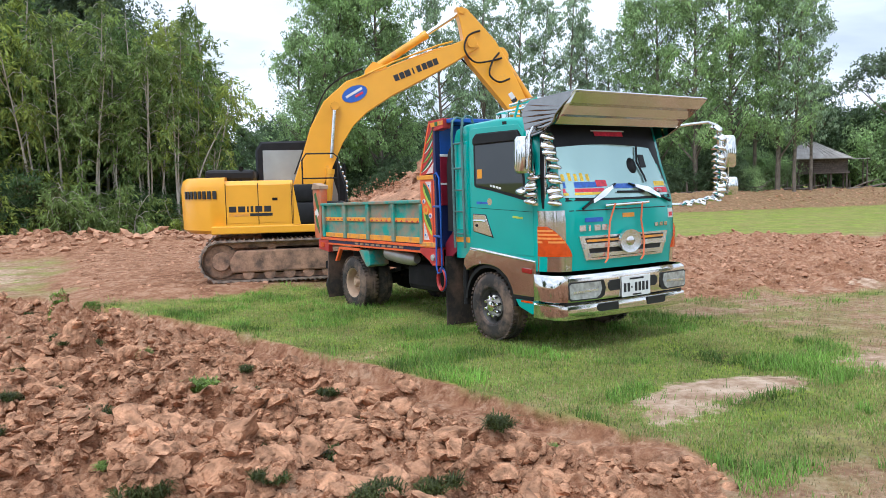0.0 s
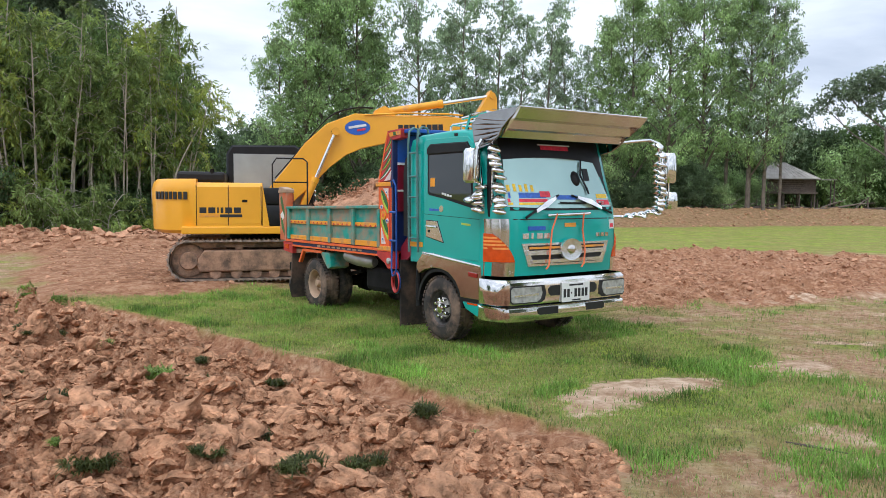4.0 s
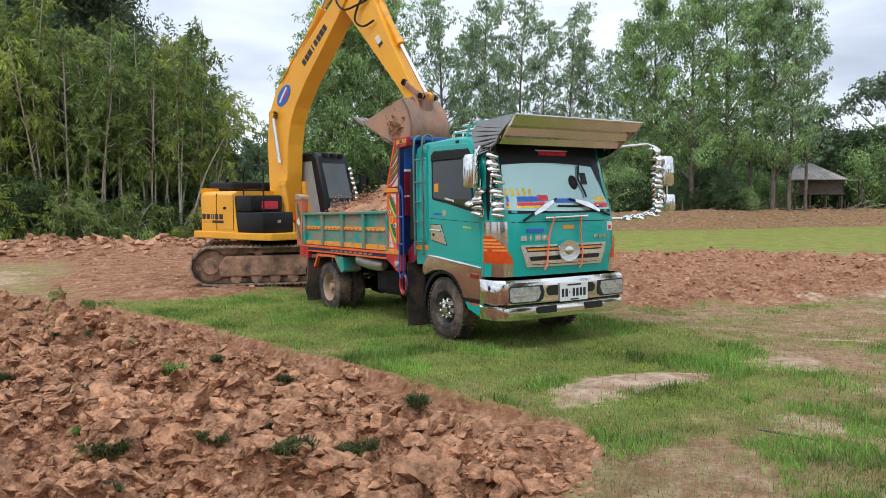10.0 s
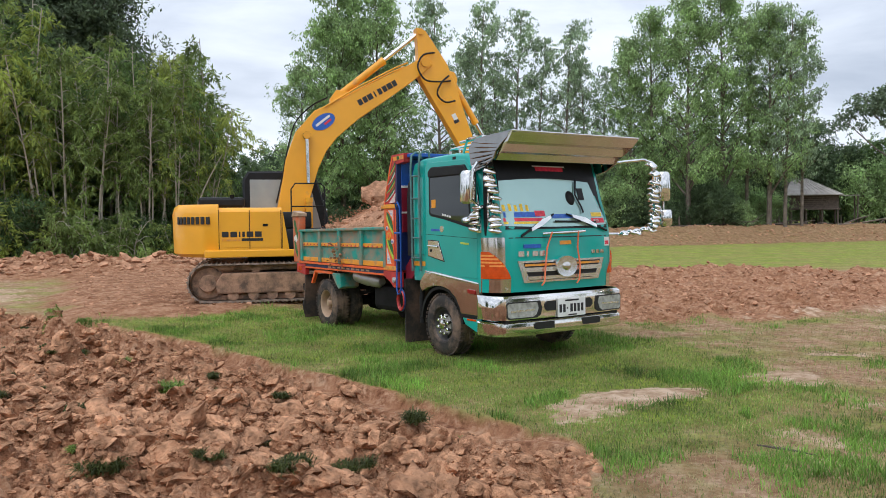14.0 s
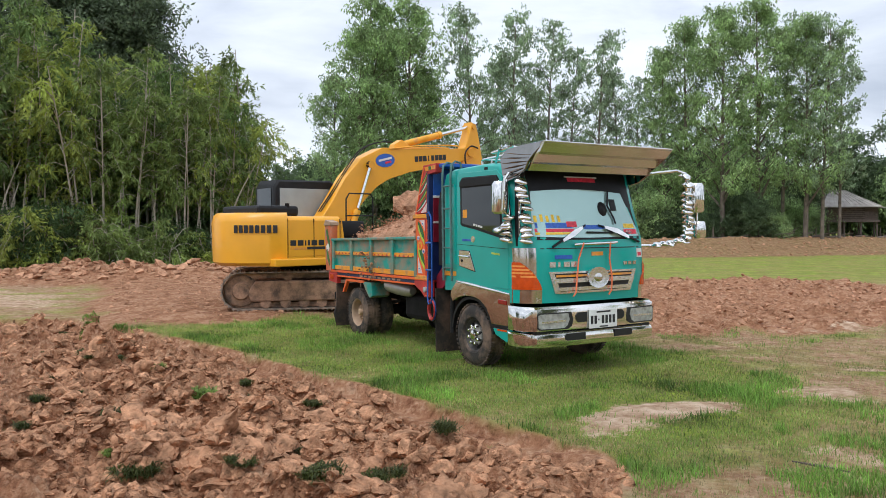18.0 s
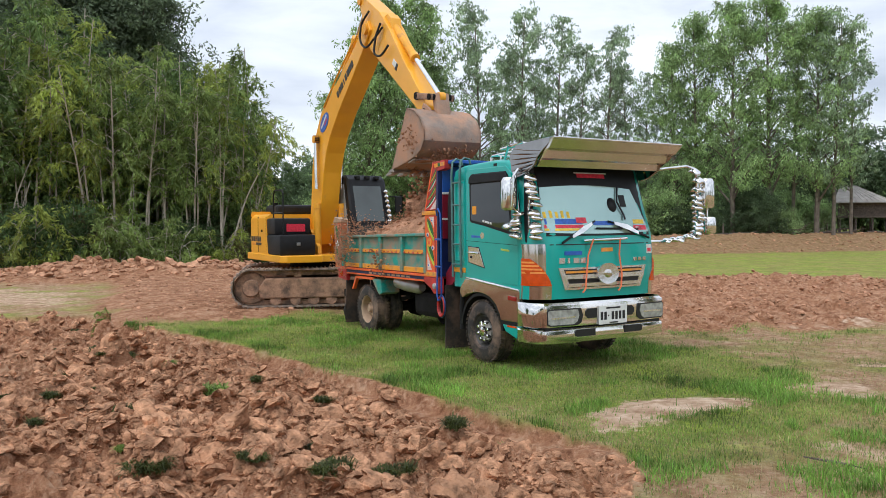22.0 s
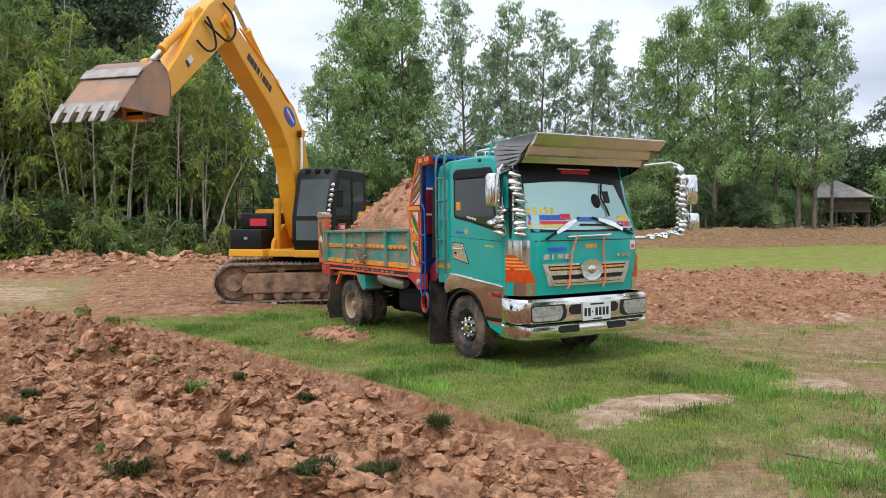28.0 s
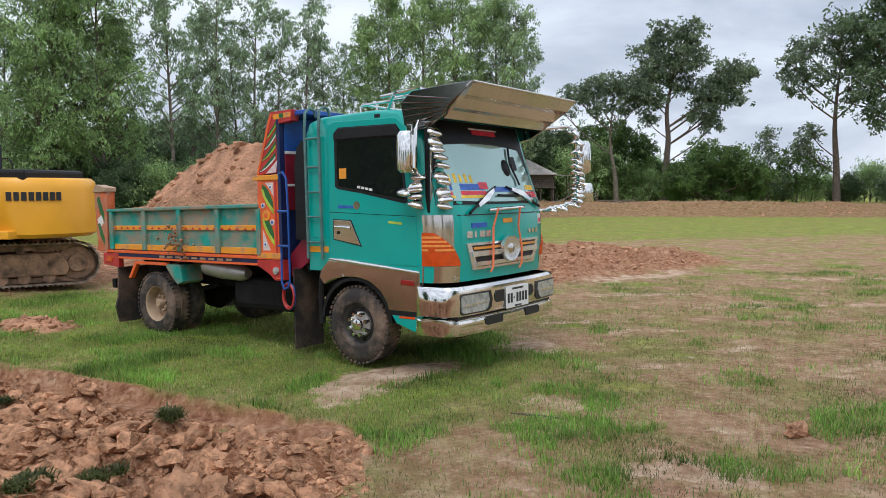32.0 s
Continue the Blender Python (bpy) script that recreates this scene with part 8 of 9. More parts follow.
def exc_poses(t):
    """Poses of the moving parts in the excavator's space."""
    sw, bo, ar, bu = joints_at(t)
    up = pose(0, 0, 0, 0, 0, sw - EXC_TURN)
    boom = in_plane(up, FX, FZ, bo)

    def on_boom(u, v):
        a = radians(bo)
        return FX + u * math.cos(a) - v * math.sin(a), FZ + u * math.sin(a) + v * math.cos(a)
    tx, tz = on_boom(LB, 0)
    arm = in_plane(up, tx, tz, ar)

    def on_arm(u, v):
        a = radians(ar)
        return tx + u * math.cos(a) - v * math.sin(a), tz + u * math.sin(a) + v * math.cos(a)
    bx, bz = on_arm(LA, 0)
    bucket = in_plane(up, bx, bz, bu)

    def on_bucket(u, v):
        a = radians(bu)
        return bx + u * math.cos(a) - v * math.sin(a), bz + u * math.sin(a) + v * math.cos(a)

    def between(p, q):
        return math.degrees(math.atan2(q[1] - p[1], q[0] - p[0]))
    bc0, bc1 = (FX + 0.52, FZ - 0.42), on_boom(*CYL)
    a0, a1 = on_boom(*ACB), on_arm(*ACE)
    k0 = on_arm(*BUCKET_CYL)
    ear = on_bucket(0.10, 0.40)
    rock = on_arm(LA - 0.42, 0.06)
    # link head: meets of the rocker (0.46) and of the link (0.50)
    d = math.hypot(ear[0] - rock[0], ear[1] - rock[1])
    r1, r2 = 0.50, 0.52
    d = min(max(d, 0.06), r1 + r2 - 0.01)
    a = (r1 * r1 - r2 * r2 + d * d) / (2 * d)
    h = math.sqrt(max(0.0, r1 * r1 - a * a))
    ux, uz = (ear[0] - rock[0]) / d, (ear[1] - rock[1]) / d
    cands = [(rock[0] + a * ux - s * h * uz, rock[1] + a * uz + s * h * ux) for s in (1, -1)]
    head = max(cands, key=lambda p: -math.sin(radians(ar)) * (p[0] - rock[0]) + math.cos(radians(ar)) * (p[1] - rock[1]))
    return {
        "upper": up, "boom": boom, "arm": arm, "bucket": bucket,
        "boom_barrel": in_plane(up, *bc0, between(bc0, bc1)), "boom_rod": in_plane(up, *bc1, between(bc1, bc0)),
        "arm_barrel": in_plane(up, *a0, between(a0, a1)), "arm_rod": in_plane(up, *a1, between(a1, a0)),
        "bucket_barrel": in_plane(up, *k0, between(k0, head)), "bucket_rod": in_plane(up, *head, between(head, k0)),
        "rocker": in_plane(up, *rock, between(rock, head)), "link": in_plane(up, *ear, between(ear, head)),
    }


def rounded_track(z0, z1, x0, x1, n=12):
    """Outline of a track round its two end wheels, in x, z."""
    r = (z1 - z0) / 2
    zc = (z0 + z1) / 2
    out = [(x1 + r * math.sin(a), zc + r * math.cos(a)) for a in [math.pi * k / n for k in range(n + 1)]]
    return out + [(x0 - r * math.sin(a), zc - r * math.cos(a)) for a in [math.pi * k / n for k in range(n + 1)]]


def outline_steps(poly, step):
    """Evenly spaced places and headings along a closed outline."""
    pts = [Vector((p[0], 0, p[1])) for p in poly]
    segs = [(a, b, (b - a).length) for a, b in zip(pts, pts[1:] + pts[:1])]
    total = sum(s[2] for s in segs)
    n = int(total / step)
    out, acc, i = [], 0.0, 0
    for k in range(n):
        want = total * k / n
        while acc + segs[i][2] < want:
            acc += segs[i][2]
            i += 1
        a, b, ln = segs[i]
        d = (b - a).normalized()
        out.append((a + d * (want - acc), math.degrees(math.atan2(d.z, d.x))))
    return out


def build_excavator():
    ex = thing("excavator", "yellow tracked excavator with black cab on dug soil", "excavator", EXC_AT)
    # undercarriage
    part("centre_frame", box(-0.75, 0.75, -0.75, 0.75, 0.42, 0.80, 0.05), M["track"], ex)
    part("slew_ring", lathe([(0.62, 0.80), (0.66, 0.80), (0.66, 0.96), (0.62, 0.98)], 36, "z"), M["dark"], ex, smooth=True)
    shoe_bm = prism([(-0.088, 0.0), (-0.088, 0.028), (-0.05, 0.028), (-0.04, 0.052), (-0.025, 0.052), (-0.018, 0.028), (0.035, 0.028), (0.045, 0.052), (0.06, 0.052), (0.068, 0.028), (0.088, 0.02), (0.088, 0.0)], -0.25, 0.25)
    shoe_me = bpy.data.meshes.new("track_shoe")
    shoe_bm.to_mesh(shoe_me)
    shoe_bm.free()
    shoe_me.materials.append(M["track_shoe"])
    for side, yc in (("", -0.995), ("", 0.995)):
        tr = part("track_frame", prism([(-1.25, 0.20), (1.25, 0.20), (1.32, 0.38), (1.15, 0.62), (-1.15, 0.62), (-1.32, 0.38)], yc - 0.19, yc + 0.19, 0.03), M["track"], ex)
        for x in (-1.44, 1.44):
            part("idler_wheel", lathe([(0.05, yc - 0.20), (0.16, yc - 0.20), (0.18, yc - 0.13), (0.30, yc - 0.13), (0.335, yc - 0.10), (0.335, yc + 0.10), (0.30, yc + 0.13), (0.05, yc + 0.13)], 26), M["track"], tr, smooth=True)
        for x in (-0.95, -0.55, -0.18, 0.18, 0.55, 0.95):
            part("track_roller", lathe([(0.04, yc - 0.17), (0.11, yc - 0.17), (0.11, yc + 0.17), (0.04, yc + 0.17)], 16, center=(x, 0, 0.17)), M["track"], tr, smooth=True)
        for x in (-0.5, 0.5):
            part("carrier_roller", lathe([(0.03, yc - 0.12), (0.075, yc - 0.12), (0.075, yc + 0.12), (0.03, yc + 0.12)], 14, center=(x, 0, 0.66)), M["track"], tr, smooth=True)
        poly = rounded_track(0.06, 0.78, -1.44, 1.44)
        # chain inside the shoes
        inner = rounded_track(0.17, 0.67, -1.44, 1.44)
        rim = bmesh.new()
        outer = rounded_track(0.075, 0.765, -1.44, 1.44)
        for y0, y1 in ((yc - 0.10, yc - 0.05), (yc + 0.05, yc + 0.10)):
            rings = []
            for pl, y in ((outer, y0), (outer, y1), (inner, y1), (inner, y0)):
                rings.append([rim.verts.new((p[0], y, p[1])) for p in pl])
            nn = len(outer)
            for a, c in zip(rings, rings[1:] + rings[:1]):
                for k in range(nn):
                    rim.faces.new((a[k], a[(k + 1) % nn], c[(k + 1) % nn], c[k]))
        part("track_chain", rim, M["track"], tr)
        for p, deg in outline_steps(poly, 0.175):
            ob = new("track_shoe", shoe_me)
            ob.parent = tr
            ob.matrix_basis = pose(p.x, yc, p.z, 0, -deg, 0)
    fix = [o for o in ex.children_recursive if o.name.startswith("idler_wheel")]
    for i, o in enumerate(fix):
        o.location = ((-1.44, 1.44)[i % 2], 0, 0.42)
    # upper body
    up = part("upper_body", prism([(-1.5, -1.22), (1.05, -1.22), (1.15, -1.1), (1.15, -0.35), (1.0, -0.3), (1.0, 0.3), (1.15, 0.35), (1.18, 1.2), (-1.5, 1.22)], 0.93, 1.08, 0.02, axis="z"), M["yellow"], ex, "yellow revolving frame")
    # counterweight: rounded back
    def cw(z, k):
        a = [radians(-62 + 124 * i / 14) for i in range(15)]
        back = [(-0.62 - (1.54 + k) * math.cos(v), (1.36 + k * 0.6) * math.sin(v) * 0.92) for v in a]
        return [(-1.22, -1.20 - k * 0.2)] + [(x, y) for x, y in back] + [(-1.22, 1.20 + k * 0.2)]
    secs = [[(x, y, z) for x, y in cw(z, k)] for z, k in ((0.93, -0.10), (1.0, 0.0), (1.80, 0.02), (1.94, -0.02), (2.0, -0.10))]
    part("counterweight", loft(secs), M["yellow"], up, "yellow cast counterweight with rounded back", smooth=True)
    part("engine_hood", loft([[(x, y, z) for x, y in ((-1.22, -1.2 + i), (0.02, -1.2 + i), (0.02, 0.28 - i), (-1.0, 1.15 - i), (-1.22, 1.15 - i))] for z, i in ((1.08, 0.0), (1.78, 0.0), (1.88, 0.03), (1.93, 0.10))]), M["yellow"], up, smooth=True)
    part("hood_cover", box(-1.62, -0.70, -0.75, 0.95, 1.93, 2.15, 0.06), M["black"], up, "black raised engine cover")
    for x in (-1.215, -0.62, 0.0):
        part("panel_seam", box(x - 0.006, x + 0.006, -1.207, -1.19, 1.1, 1.88), M["dark"], up)
    part("side_door", box(-0.6, -0.02, -1.206, -1.19, 1.13, 1.85, 0.004), M["yellow"], up)
    part("side_door", box(-1.20, -0.64, -1.206, -1.19, 1.13, 1.85, 0.004), M["yellow"], up)
    part("door_latch", box(-0.36, -0.26, -1.214, -1.2, 1.55, 1.6, 0.004), M["dark"], up)
    # lettering on the side, as plain bars
    x = -1.16
    for w in (0.13, 0.13, 0.03, 0.05, 0.13, 0.13):
        part("letter_bar", box(x, x + w, -1.211, -1.2, 1.34, 1.45, 0.003), M["ink"], up)
        x += w + 0.035
    part("letter_strip", box(-0.78, -0.36, -1.211, -1.2, 1.26, 1.315, 0.002), M["ink"], up)
    part("letter_strip", box(-1.16, -0.8, -1.210, -1.2, 1.26, 1.315, 0.002), M["amber"], up)
    # left flank: a panel that sweeps down under the cab, with lettering as plain bars
    part("left_flank", prism([(-1.24, 1.05), (0.62, 1.05), (0.58, 1.12), (0.10, 1.22), (-0.10, 1.42), (-0.26, 1.86), (-1.24, 1.88)], 1.12, 1.235, 0.012), M["yellow"], up, "yellow engine side panel", smooth=True)
    part("deck_edge", box(-0.2, 1.14, 1.10, 1.22, 0.98, 1.06, 0.012), M["yellow"], up, smooth=True)
    x = -0.48
    for w in (0.13, 0.13, 0.03, 0.05, 0.13, 0.13):
        part("letter_bar", box(x - w, x, 1.23, 1.241, 1.26, 1.38, 0.003), M["ink"], up)
        x -= w + 0.03
    part("letter_strip", box(-1.16, -0.72, 1.23, 1.241, 1.18, 1.235, 0.002), M["ink"], up)
    part("flank_grille", box(-0.92, -0.58, 1.23, 1.240, 1.66, 1.76, 0.004), M["amber"], up)
    part("panel_seam", box(-0.47, -0.46, 1.23, 1.2385, 1.08, 1.86), M["dark"], up)
    # brand lettering round the counterweight, plain bars
    for k in range(8):
        for sgn in (-1, 1):
            a = radians(sgn * (59 - 4.6 * k))
            px, py = -0.62 - 1.565 * math.cos(a), 1.38 * math.sin(a) * 0.92
            nx, ny = -math.cos(a), math.sin(a)
            o = part("letter_bar", box(-0.042, 0.042, -0.008, 0.008, -0.02, 0.13, 0.004), M["ink"], up)
            o.matrix_basis = pose(px + nx * 0.004, py + ny * 0.004, 1.62, 0, 0, math.degrees(math.atan2(ny, nx)) + 90)
    # black right-hand front box with tank steps
    part("tank_box", box(0.03, 1.02, -1.21, -0.45, 1.08, 1.50, 0.04), M["black"], up, "black tool and tank box", smooth=True)
    part("tank_top", box(0.03, 0.62, -1.20, -0.42, 1.50, 1.84, 0.04), M["black"], up, smooth=True)
    part("red_sign", box(0.62, 0.635, -0.95, -0.55, 1.56, 1.72, 0.003), M["sticker_red"], up, "red warning sign")
    part("box_latch", box(1.015, 1.03, -0.86, -0.78, 1.28, 1.34, 0.004), M["steel"], up)
    part("swoop_panel", prism([(0.03, 1.90), (0.03, 1.08), (0.16, 1.08)], -1.214, -1.2), M["yellow"], up)
    part("hand_rail", tube([(0.9, -1.1, 1.5), (0.9, -1.1, 2.35), (0.82, -1.1, 2.42), (0.3, -1.1, 2.42), (0.22, -1.1, 2.3), (0.22, -1.1, 1.84)], 0.016, 6), M["black"], up, smooth=True)
    part("hand_rail", tube([(0.9, -1.1, 1.95), (0.22, -1.1, 1.95)], 0.014, 6), M["black"], up, smooth=True)
    part("exhaust_stack", tube([(-0.95, -0.7, 1.9), (-0.95, -0.7, 2.2)], 0.045, 12), M["dark"], up, smooth=True)
    # cab
    prof = [(-0.72, 1.08), (-0.72, 2.58), (-0.62, 2.74), (0.72, 2.76), (0.86, 2.66), (1.12, 1.75), (1.14, 1.25), (1.05, 1.08)]
    cab = part("cab", loft([[(x * (1 if abs(x) < 2 else 1), y, z) for x, z in prof] for y in (0.34, 1.14)] and
                    [[(cx + (x - cx) * k, y, cz + (z - cz) * k) for x, z in prof] for cx, cz in ((0.2, 1.8),) for y, k in ((0.30, 0.96), (0.34, 1.0), (1.14, 1.0), (1.19, 0.965))]), M["black"], ex, "black excavator cab with grey tinted windows", smooth=True)
    part("front_window", prism([(0.885, 2.52), (1.118, 1.76), (1.13, 1.77), (0.897, 2.53)], 0.42, 1.06), M["glass_front"], cab)
    part("lower_front_window", prism([(1.13, 1.68), (1.145, 1.28), (1.155, 1.28), (1.142, 1.68)], 0.42, 1.06), M["glass_front"], cab)
    part("door_window", prism([(0.16, 1.78), (0.16, 2.52), (0.68, 2.52), (0.92, 1.78)], 1.185, 1.2, 0.004), M["glass_cab"], cab)
    part("door_lower_window", prism([(0.2, 1.3), (0.2, 1.72), (0.95, 1.72), (0.99, 1.3)], 1.183, 1.196, 0.004), M["glass_dark"], cab)
    part("door_frame", prism([(0.10, 1.14), (0.10, 2.57), (0.13, 2.57), (0.13, 1.14)], 1.185, 1.205, 0.004), M["black"], cab)
    part("rear_side_window", prism([(-0.52, 1.55), (-0.52, 2.5), (0.04, 2.5), (0.04, 1.55)], 1.185, 1.2, 0.004), M["glass_cab"], cab)
    part("rear_window", box(-0.735, -0.715, 0.42, 1.06, 1.72, 2.56, 0.004), M["glass_cab"], cab, "dark rear window")
    part("right_window", prism([(-0.58, 1.45), (-0.58, 2.56), (0.70, 2.56), (0.98, 1.45)], 0.290, 0.31, 0.004), M["glass_sky_tint"], cab, "pale reflecting side window")
    part("cab_sticker", box(0.45, 0.8, 1.192, 1.204, 1.46, 1.62, 0.003), M["sticker_red"], cab)
    part("cab_sticker", box(0.5, 0.7, 1.196, 1.207, 1.5, 1.58, 0.003), M["white"], cab)
    part("cab_sticker", box(0.86, 0.96, 1.192, 1.204, 1.36, 1.46, 0.003), M["sticker_yellow"], cab)
    for k in range(3):
        part("work_lamp", box(0.78, 0.9, 0.5 + 0.22 * k, 0.6 + 0.22 * k, 2.66, 2.74, 0.015), M["black"], cab)
    for k in range(11):
        part("chrome_trim_lamp", lathe([(0.0, -0.03), (0.04, -0.03), (0.05, 0.0), (0.03, 0.03), (0.0, 0.04)], 10, "x", center=(1.16 - (0.22 if k > 5 else 0) * (k - 5) / 5.5, 1.16, 1.35 + 0.105 * k)), M["chrome"], cab, smooth=True)
    part("cab_mirror", box(1.1, 1.16, 1.3, 1.46, 1.95, 2.3, 0.02), M["black"], cab)
    part("mirror_bracket", tube([(0.95, 1.16, 2.3), (1.13, 1.36, 2.3), (1.13, 1.36, 2.0)], 0.012, 6), M["black"], cab)
    part("entry_step", box(0.2, 0.9, 1.18, 1.34, 0.92, 0.95, 0.008), M["steel"], up)
    part("boom_bracket", prism([(-0.25, 1.05), (0.85, 1.05), (0.80, 1.25), (0.35, 1.60), (0.05, 1.62), (-0.15, 1.4)], -0.34, -0.26, 0.01), M["yellow_worn"], up)
    part("boom_bracket", prism([(-0.25, 1.05), (0.85, 1.05), (0.80, 1.25), (0.35, 1.60), (0.05, 1.62), (-0.15, 1.4)], 0.22, 0.29, 0.01), M["yellow_worn"], up)
    # boom: a bent box beam
    spine = [(-0.12, 0.0, 0.20), (0.25, 0.12, 0.27), (0.8, 0.36, 0.32), (1.35, 0.64, 0.36), (1.85, 0.80, 0.385), (2.35, 0.80, 0.375), (3.0, 0.60, 0.285), (3.7, 0.355, 0.235), (4.4, 0.12, 0.18), (4.80, 0.01, 0.145), (4.98, -0.05, 0.12)]
    secs = []
    for i, (u, v, h) in enumerate(spine):
        a, c = spine[max(0, i - 1)], spine[min(len(spine) - 1, i + 1)]
        d = Vector((c[0] - a[0], 0, c[1] - a[1])).normalized()
        nrm = Vector((-d.z, 0, d.x))
        p = Vector((u, 0, v))
        w = 0.20
        secs.append([(p.x + nrm.x * h * s, y * w, p.z + nrm.z * h * s) for s, y in ((-1, -1), (1, -1), (1, 1), (-1, 1))])
    bm = loft(secs)
    bevel(bm, 0.012, 1)
    boom = part("boom", bm, M["yellow"], ex, "yellow box-section boom")
    for y in (-0.205, 0.205):
        o = part("logo_oval", lathe([(0.0, -0.006), (1.0, -0.006), (1.0, 0.006), (0.0, 0.006)], 36), M["sticker_blue"], boom, "blue oval sticker")
        o.matrix_basis = pose(2.36, y, 0.87, 0, 20, 0) @ Matrix.Diagonal((0.27, 1, 0.155, 1))
        o = part("logo_bar", box(-0.19, 0.19, -0.012, 0.012, 0.0, 0.05, 0.004), M["white"], boom)
        o.matrix_basis = pose(2.36, y, 0.87, 0, 12, 0)
        o = part("logo_bar", box(-0.02, 0.16, -0.012, 0.012, -0.08, -0.035, 0.004), M["sticker_red"], boom)
        o.matrix_basis = pose(2.36, y, 0.87, 0, 12, 0)
        for k, w in enumerate((0.10, 0.10, 0.12, 0.03, 0.09, 0.10, 0.12, 0.10)):
            u = 3.22 + 0.118 * k
            o = part("letter_bar", box(-w / 2, w / 2, -0.005, 0.005, -0.065, 0.065, 0.003), M["ink"], boom)
            o.matrix_basis = pose(u, y, 0.535 - (u - 3.22) * 0.37, 0, 20, 0)
    for y in (-0.27, 0.27):
        part("boom_pin", lathe([(0.0, -0.05), (0.085, -0.05), (0.085, 0.05), (0.0, 0.05)], 18, center=(CYL[0], y, CYL[1])), M["dark"], boom, smooth=True)
    part("cylinder_lug", prism([(2.72, 0.95), (2.86, 1.08), (3.10, 1.10), (3.25, 0.86), (3.2, 0.75), (2.75, 0.8)], -0.11, 0.11, 0.01), M["yellow"], boom)
    part("tip_pin", lathe([(0.0, -0.25), (0.10, -0.25), (0.10, 0.25), (0.0, 0.25)], 18, center=(LB, 0, 0)), M["yellow_worn"], boom, smooth=True)
    for y in (-0.05, 0.04):
        part("hydraulic_hose", tube(bend([(0.35, y, 0.52), (0.9, y, 0.80), (1.5, y, 1.12), (2.0, y, 1.32), (2.5, y, 1.28), (2.85, y * 1.2, 1.14)]), 0.014, 6), M["black"], boom, smooth=True)
    part("steel_pipe", tube([(2.6, 0.215, 1.02), (3.4, 0.215, 0.78), (4.3, 0.215, 0.42), (4.6, 0.215, 0.27)], 0.018, 6), M["yellow"], boom, smooth=True)
    part("steel_pipe", tube([(2.6, -0.215, 1.06), (3.4, -0.215, 0.80), (4.3, -0.215, 0.44), (4.6, -0.215, 0.29)], 0.018, 6), M["yellow"], boom, smooth=True)
    # arm
    prof = [(-0.78, 0.20), (-0.62, 0.36), (-0.30, 0.40), (0.25, 0.46), (0.75, 0.42), (1.6, 0.27), (2.5, 0.15), (2.86, 0.11), (3.02, 0.0), (2.9, -0.12), (2.4, -0.13), (1.2, -0.20), (0.3, -0.26), (0.0, -0.20), (-0.2, -0.06), (-0.45, 0.06)]
    arm = part("arm", prism(prof, -0.155, 0.155, 0.014), M["yellow"], ex, "yellow dipper arm")
    part("cylinder_lug", prism([(0.35, 0.40), (0.48, 0.54), (0.64, 0.54), (0.85, 0.38)], -0.1, 0.1, 0.01), M["yellow"], arm)
    for y in (-0.158, 0.158):
        part("arm_sticker", box(1.30, 1.46, y - 0.004, y + 0.004, 0.0, 0.10, 0.002), M["white"], arm)
        part("arm_sticker", box(1.44, 1.52, y - 0.004, y + 0.004, -0.02, 0.10, 0.002), M["ink"], arm)
        part("hydraulic_hose", tube(bend([(-0.10, y * 1.2, 0.30), (-0.16, y * 1.5, 0.02), (0.02, y * 1.7, -0.22), (0.34, y * 1.7, -0.20), (0.52, y * 1.5, 0.08), (0.62, y * 1.2, 0.34)]), 0.02, 8), M["black"], arm, "looped black hydraulic hose", smooth=True)
        part("hydraulic_hose", tube(bend([(0.50, y * 1.2, 0.36), (0.56, y * 1.5, 0.12), (0.74, y * 1.7, -0.10), (0.98, y * 1.6, -0.02), (1.06, y * 1.3, 0.22)]), 0.02, 8), M["black"], arm, "looped black hydraulic hose", smooth=True)
    part("arm_pin", lathe([(0.0, -0.2), (0.075, -0.2), (0.075, 0.2), (0.0, 0.2)], 16, center=(LA, 0, 0)), M["dark"], arm, smooth=True)
    part("arm_pin", lathe([(0.0, -0.2), (0.06, -0.2), (0.06, 0.2), (0.0, 0.2)], 16, center=(LA - 0.42, 0, 0.06)), M["dark"], arm, smooth=True)
    part("arm_pin", lathe([(0.0, -0.19), (0.07, -0.19), (0.07, 0.19), (0.0, 0.19)], 16, center=(ACE[0], 0, ACE[1])), M["yellow_worn"], arm, smooth=True)
    # bucket: curved shell, cheeks, lip and teeth. +x points from the pin towards the teeth
    BW = 0.50
    shell = [(-0.05, -0.03), (-0.12, 0.22), (-0.10, 0.48), (-0.01, 0.66), (0.14, 0.75), (0.30, 0.73), (0.46, 0.62), (0.70, 0.36), (0.90, 0.12), (1.04, -0.06)]
    inn = [(x + (0.52 - x) * 0.05, z * 0.955 - 0.0) for x, z in shell]
    bk = part("bucket", prism(shell + inn[::-1], -BW, BW), M["bucket"], ex, "soil-caked digging bucket", smooth=True)
    for y in (-BW, BW - 0.03):
        part("bucket_cheek", prism(shell, y, y + 0.03, 0.004), M["bucket"], bk)
    part("bucket_lip", prism([(0.98, -0.03), (1.03, 0.02), (1.13, -0.13), (1.09, -0.15)], -BW, BW, 0.006), M["tooth"], bk)
    for k in range(5):
        y = -BW + 0.08 + k * (2 * BW - 0.16) / 4
        part("bucket_tooth", prism([(1.02, -0.10), (1.08, -0.03), (1.17, -0.13), (1.27, -0.29), (1.25, -0.30), (1.12, -0.20)], y - 0.045, y + 0.045, 0.008), M["tooth"], bk)
    part("shell_band", prism([(0.52, 0.585), (0.66, 0.433), (0.672, 0.445), (0.532, 0.598)], -BW, BW, 0.004), M["tooth"], bk)
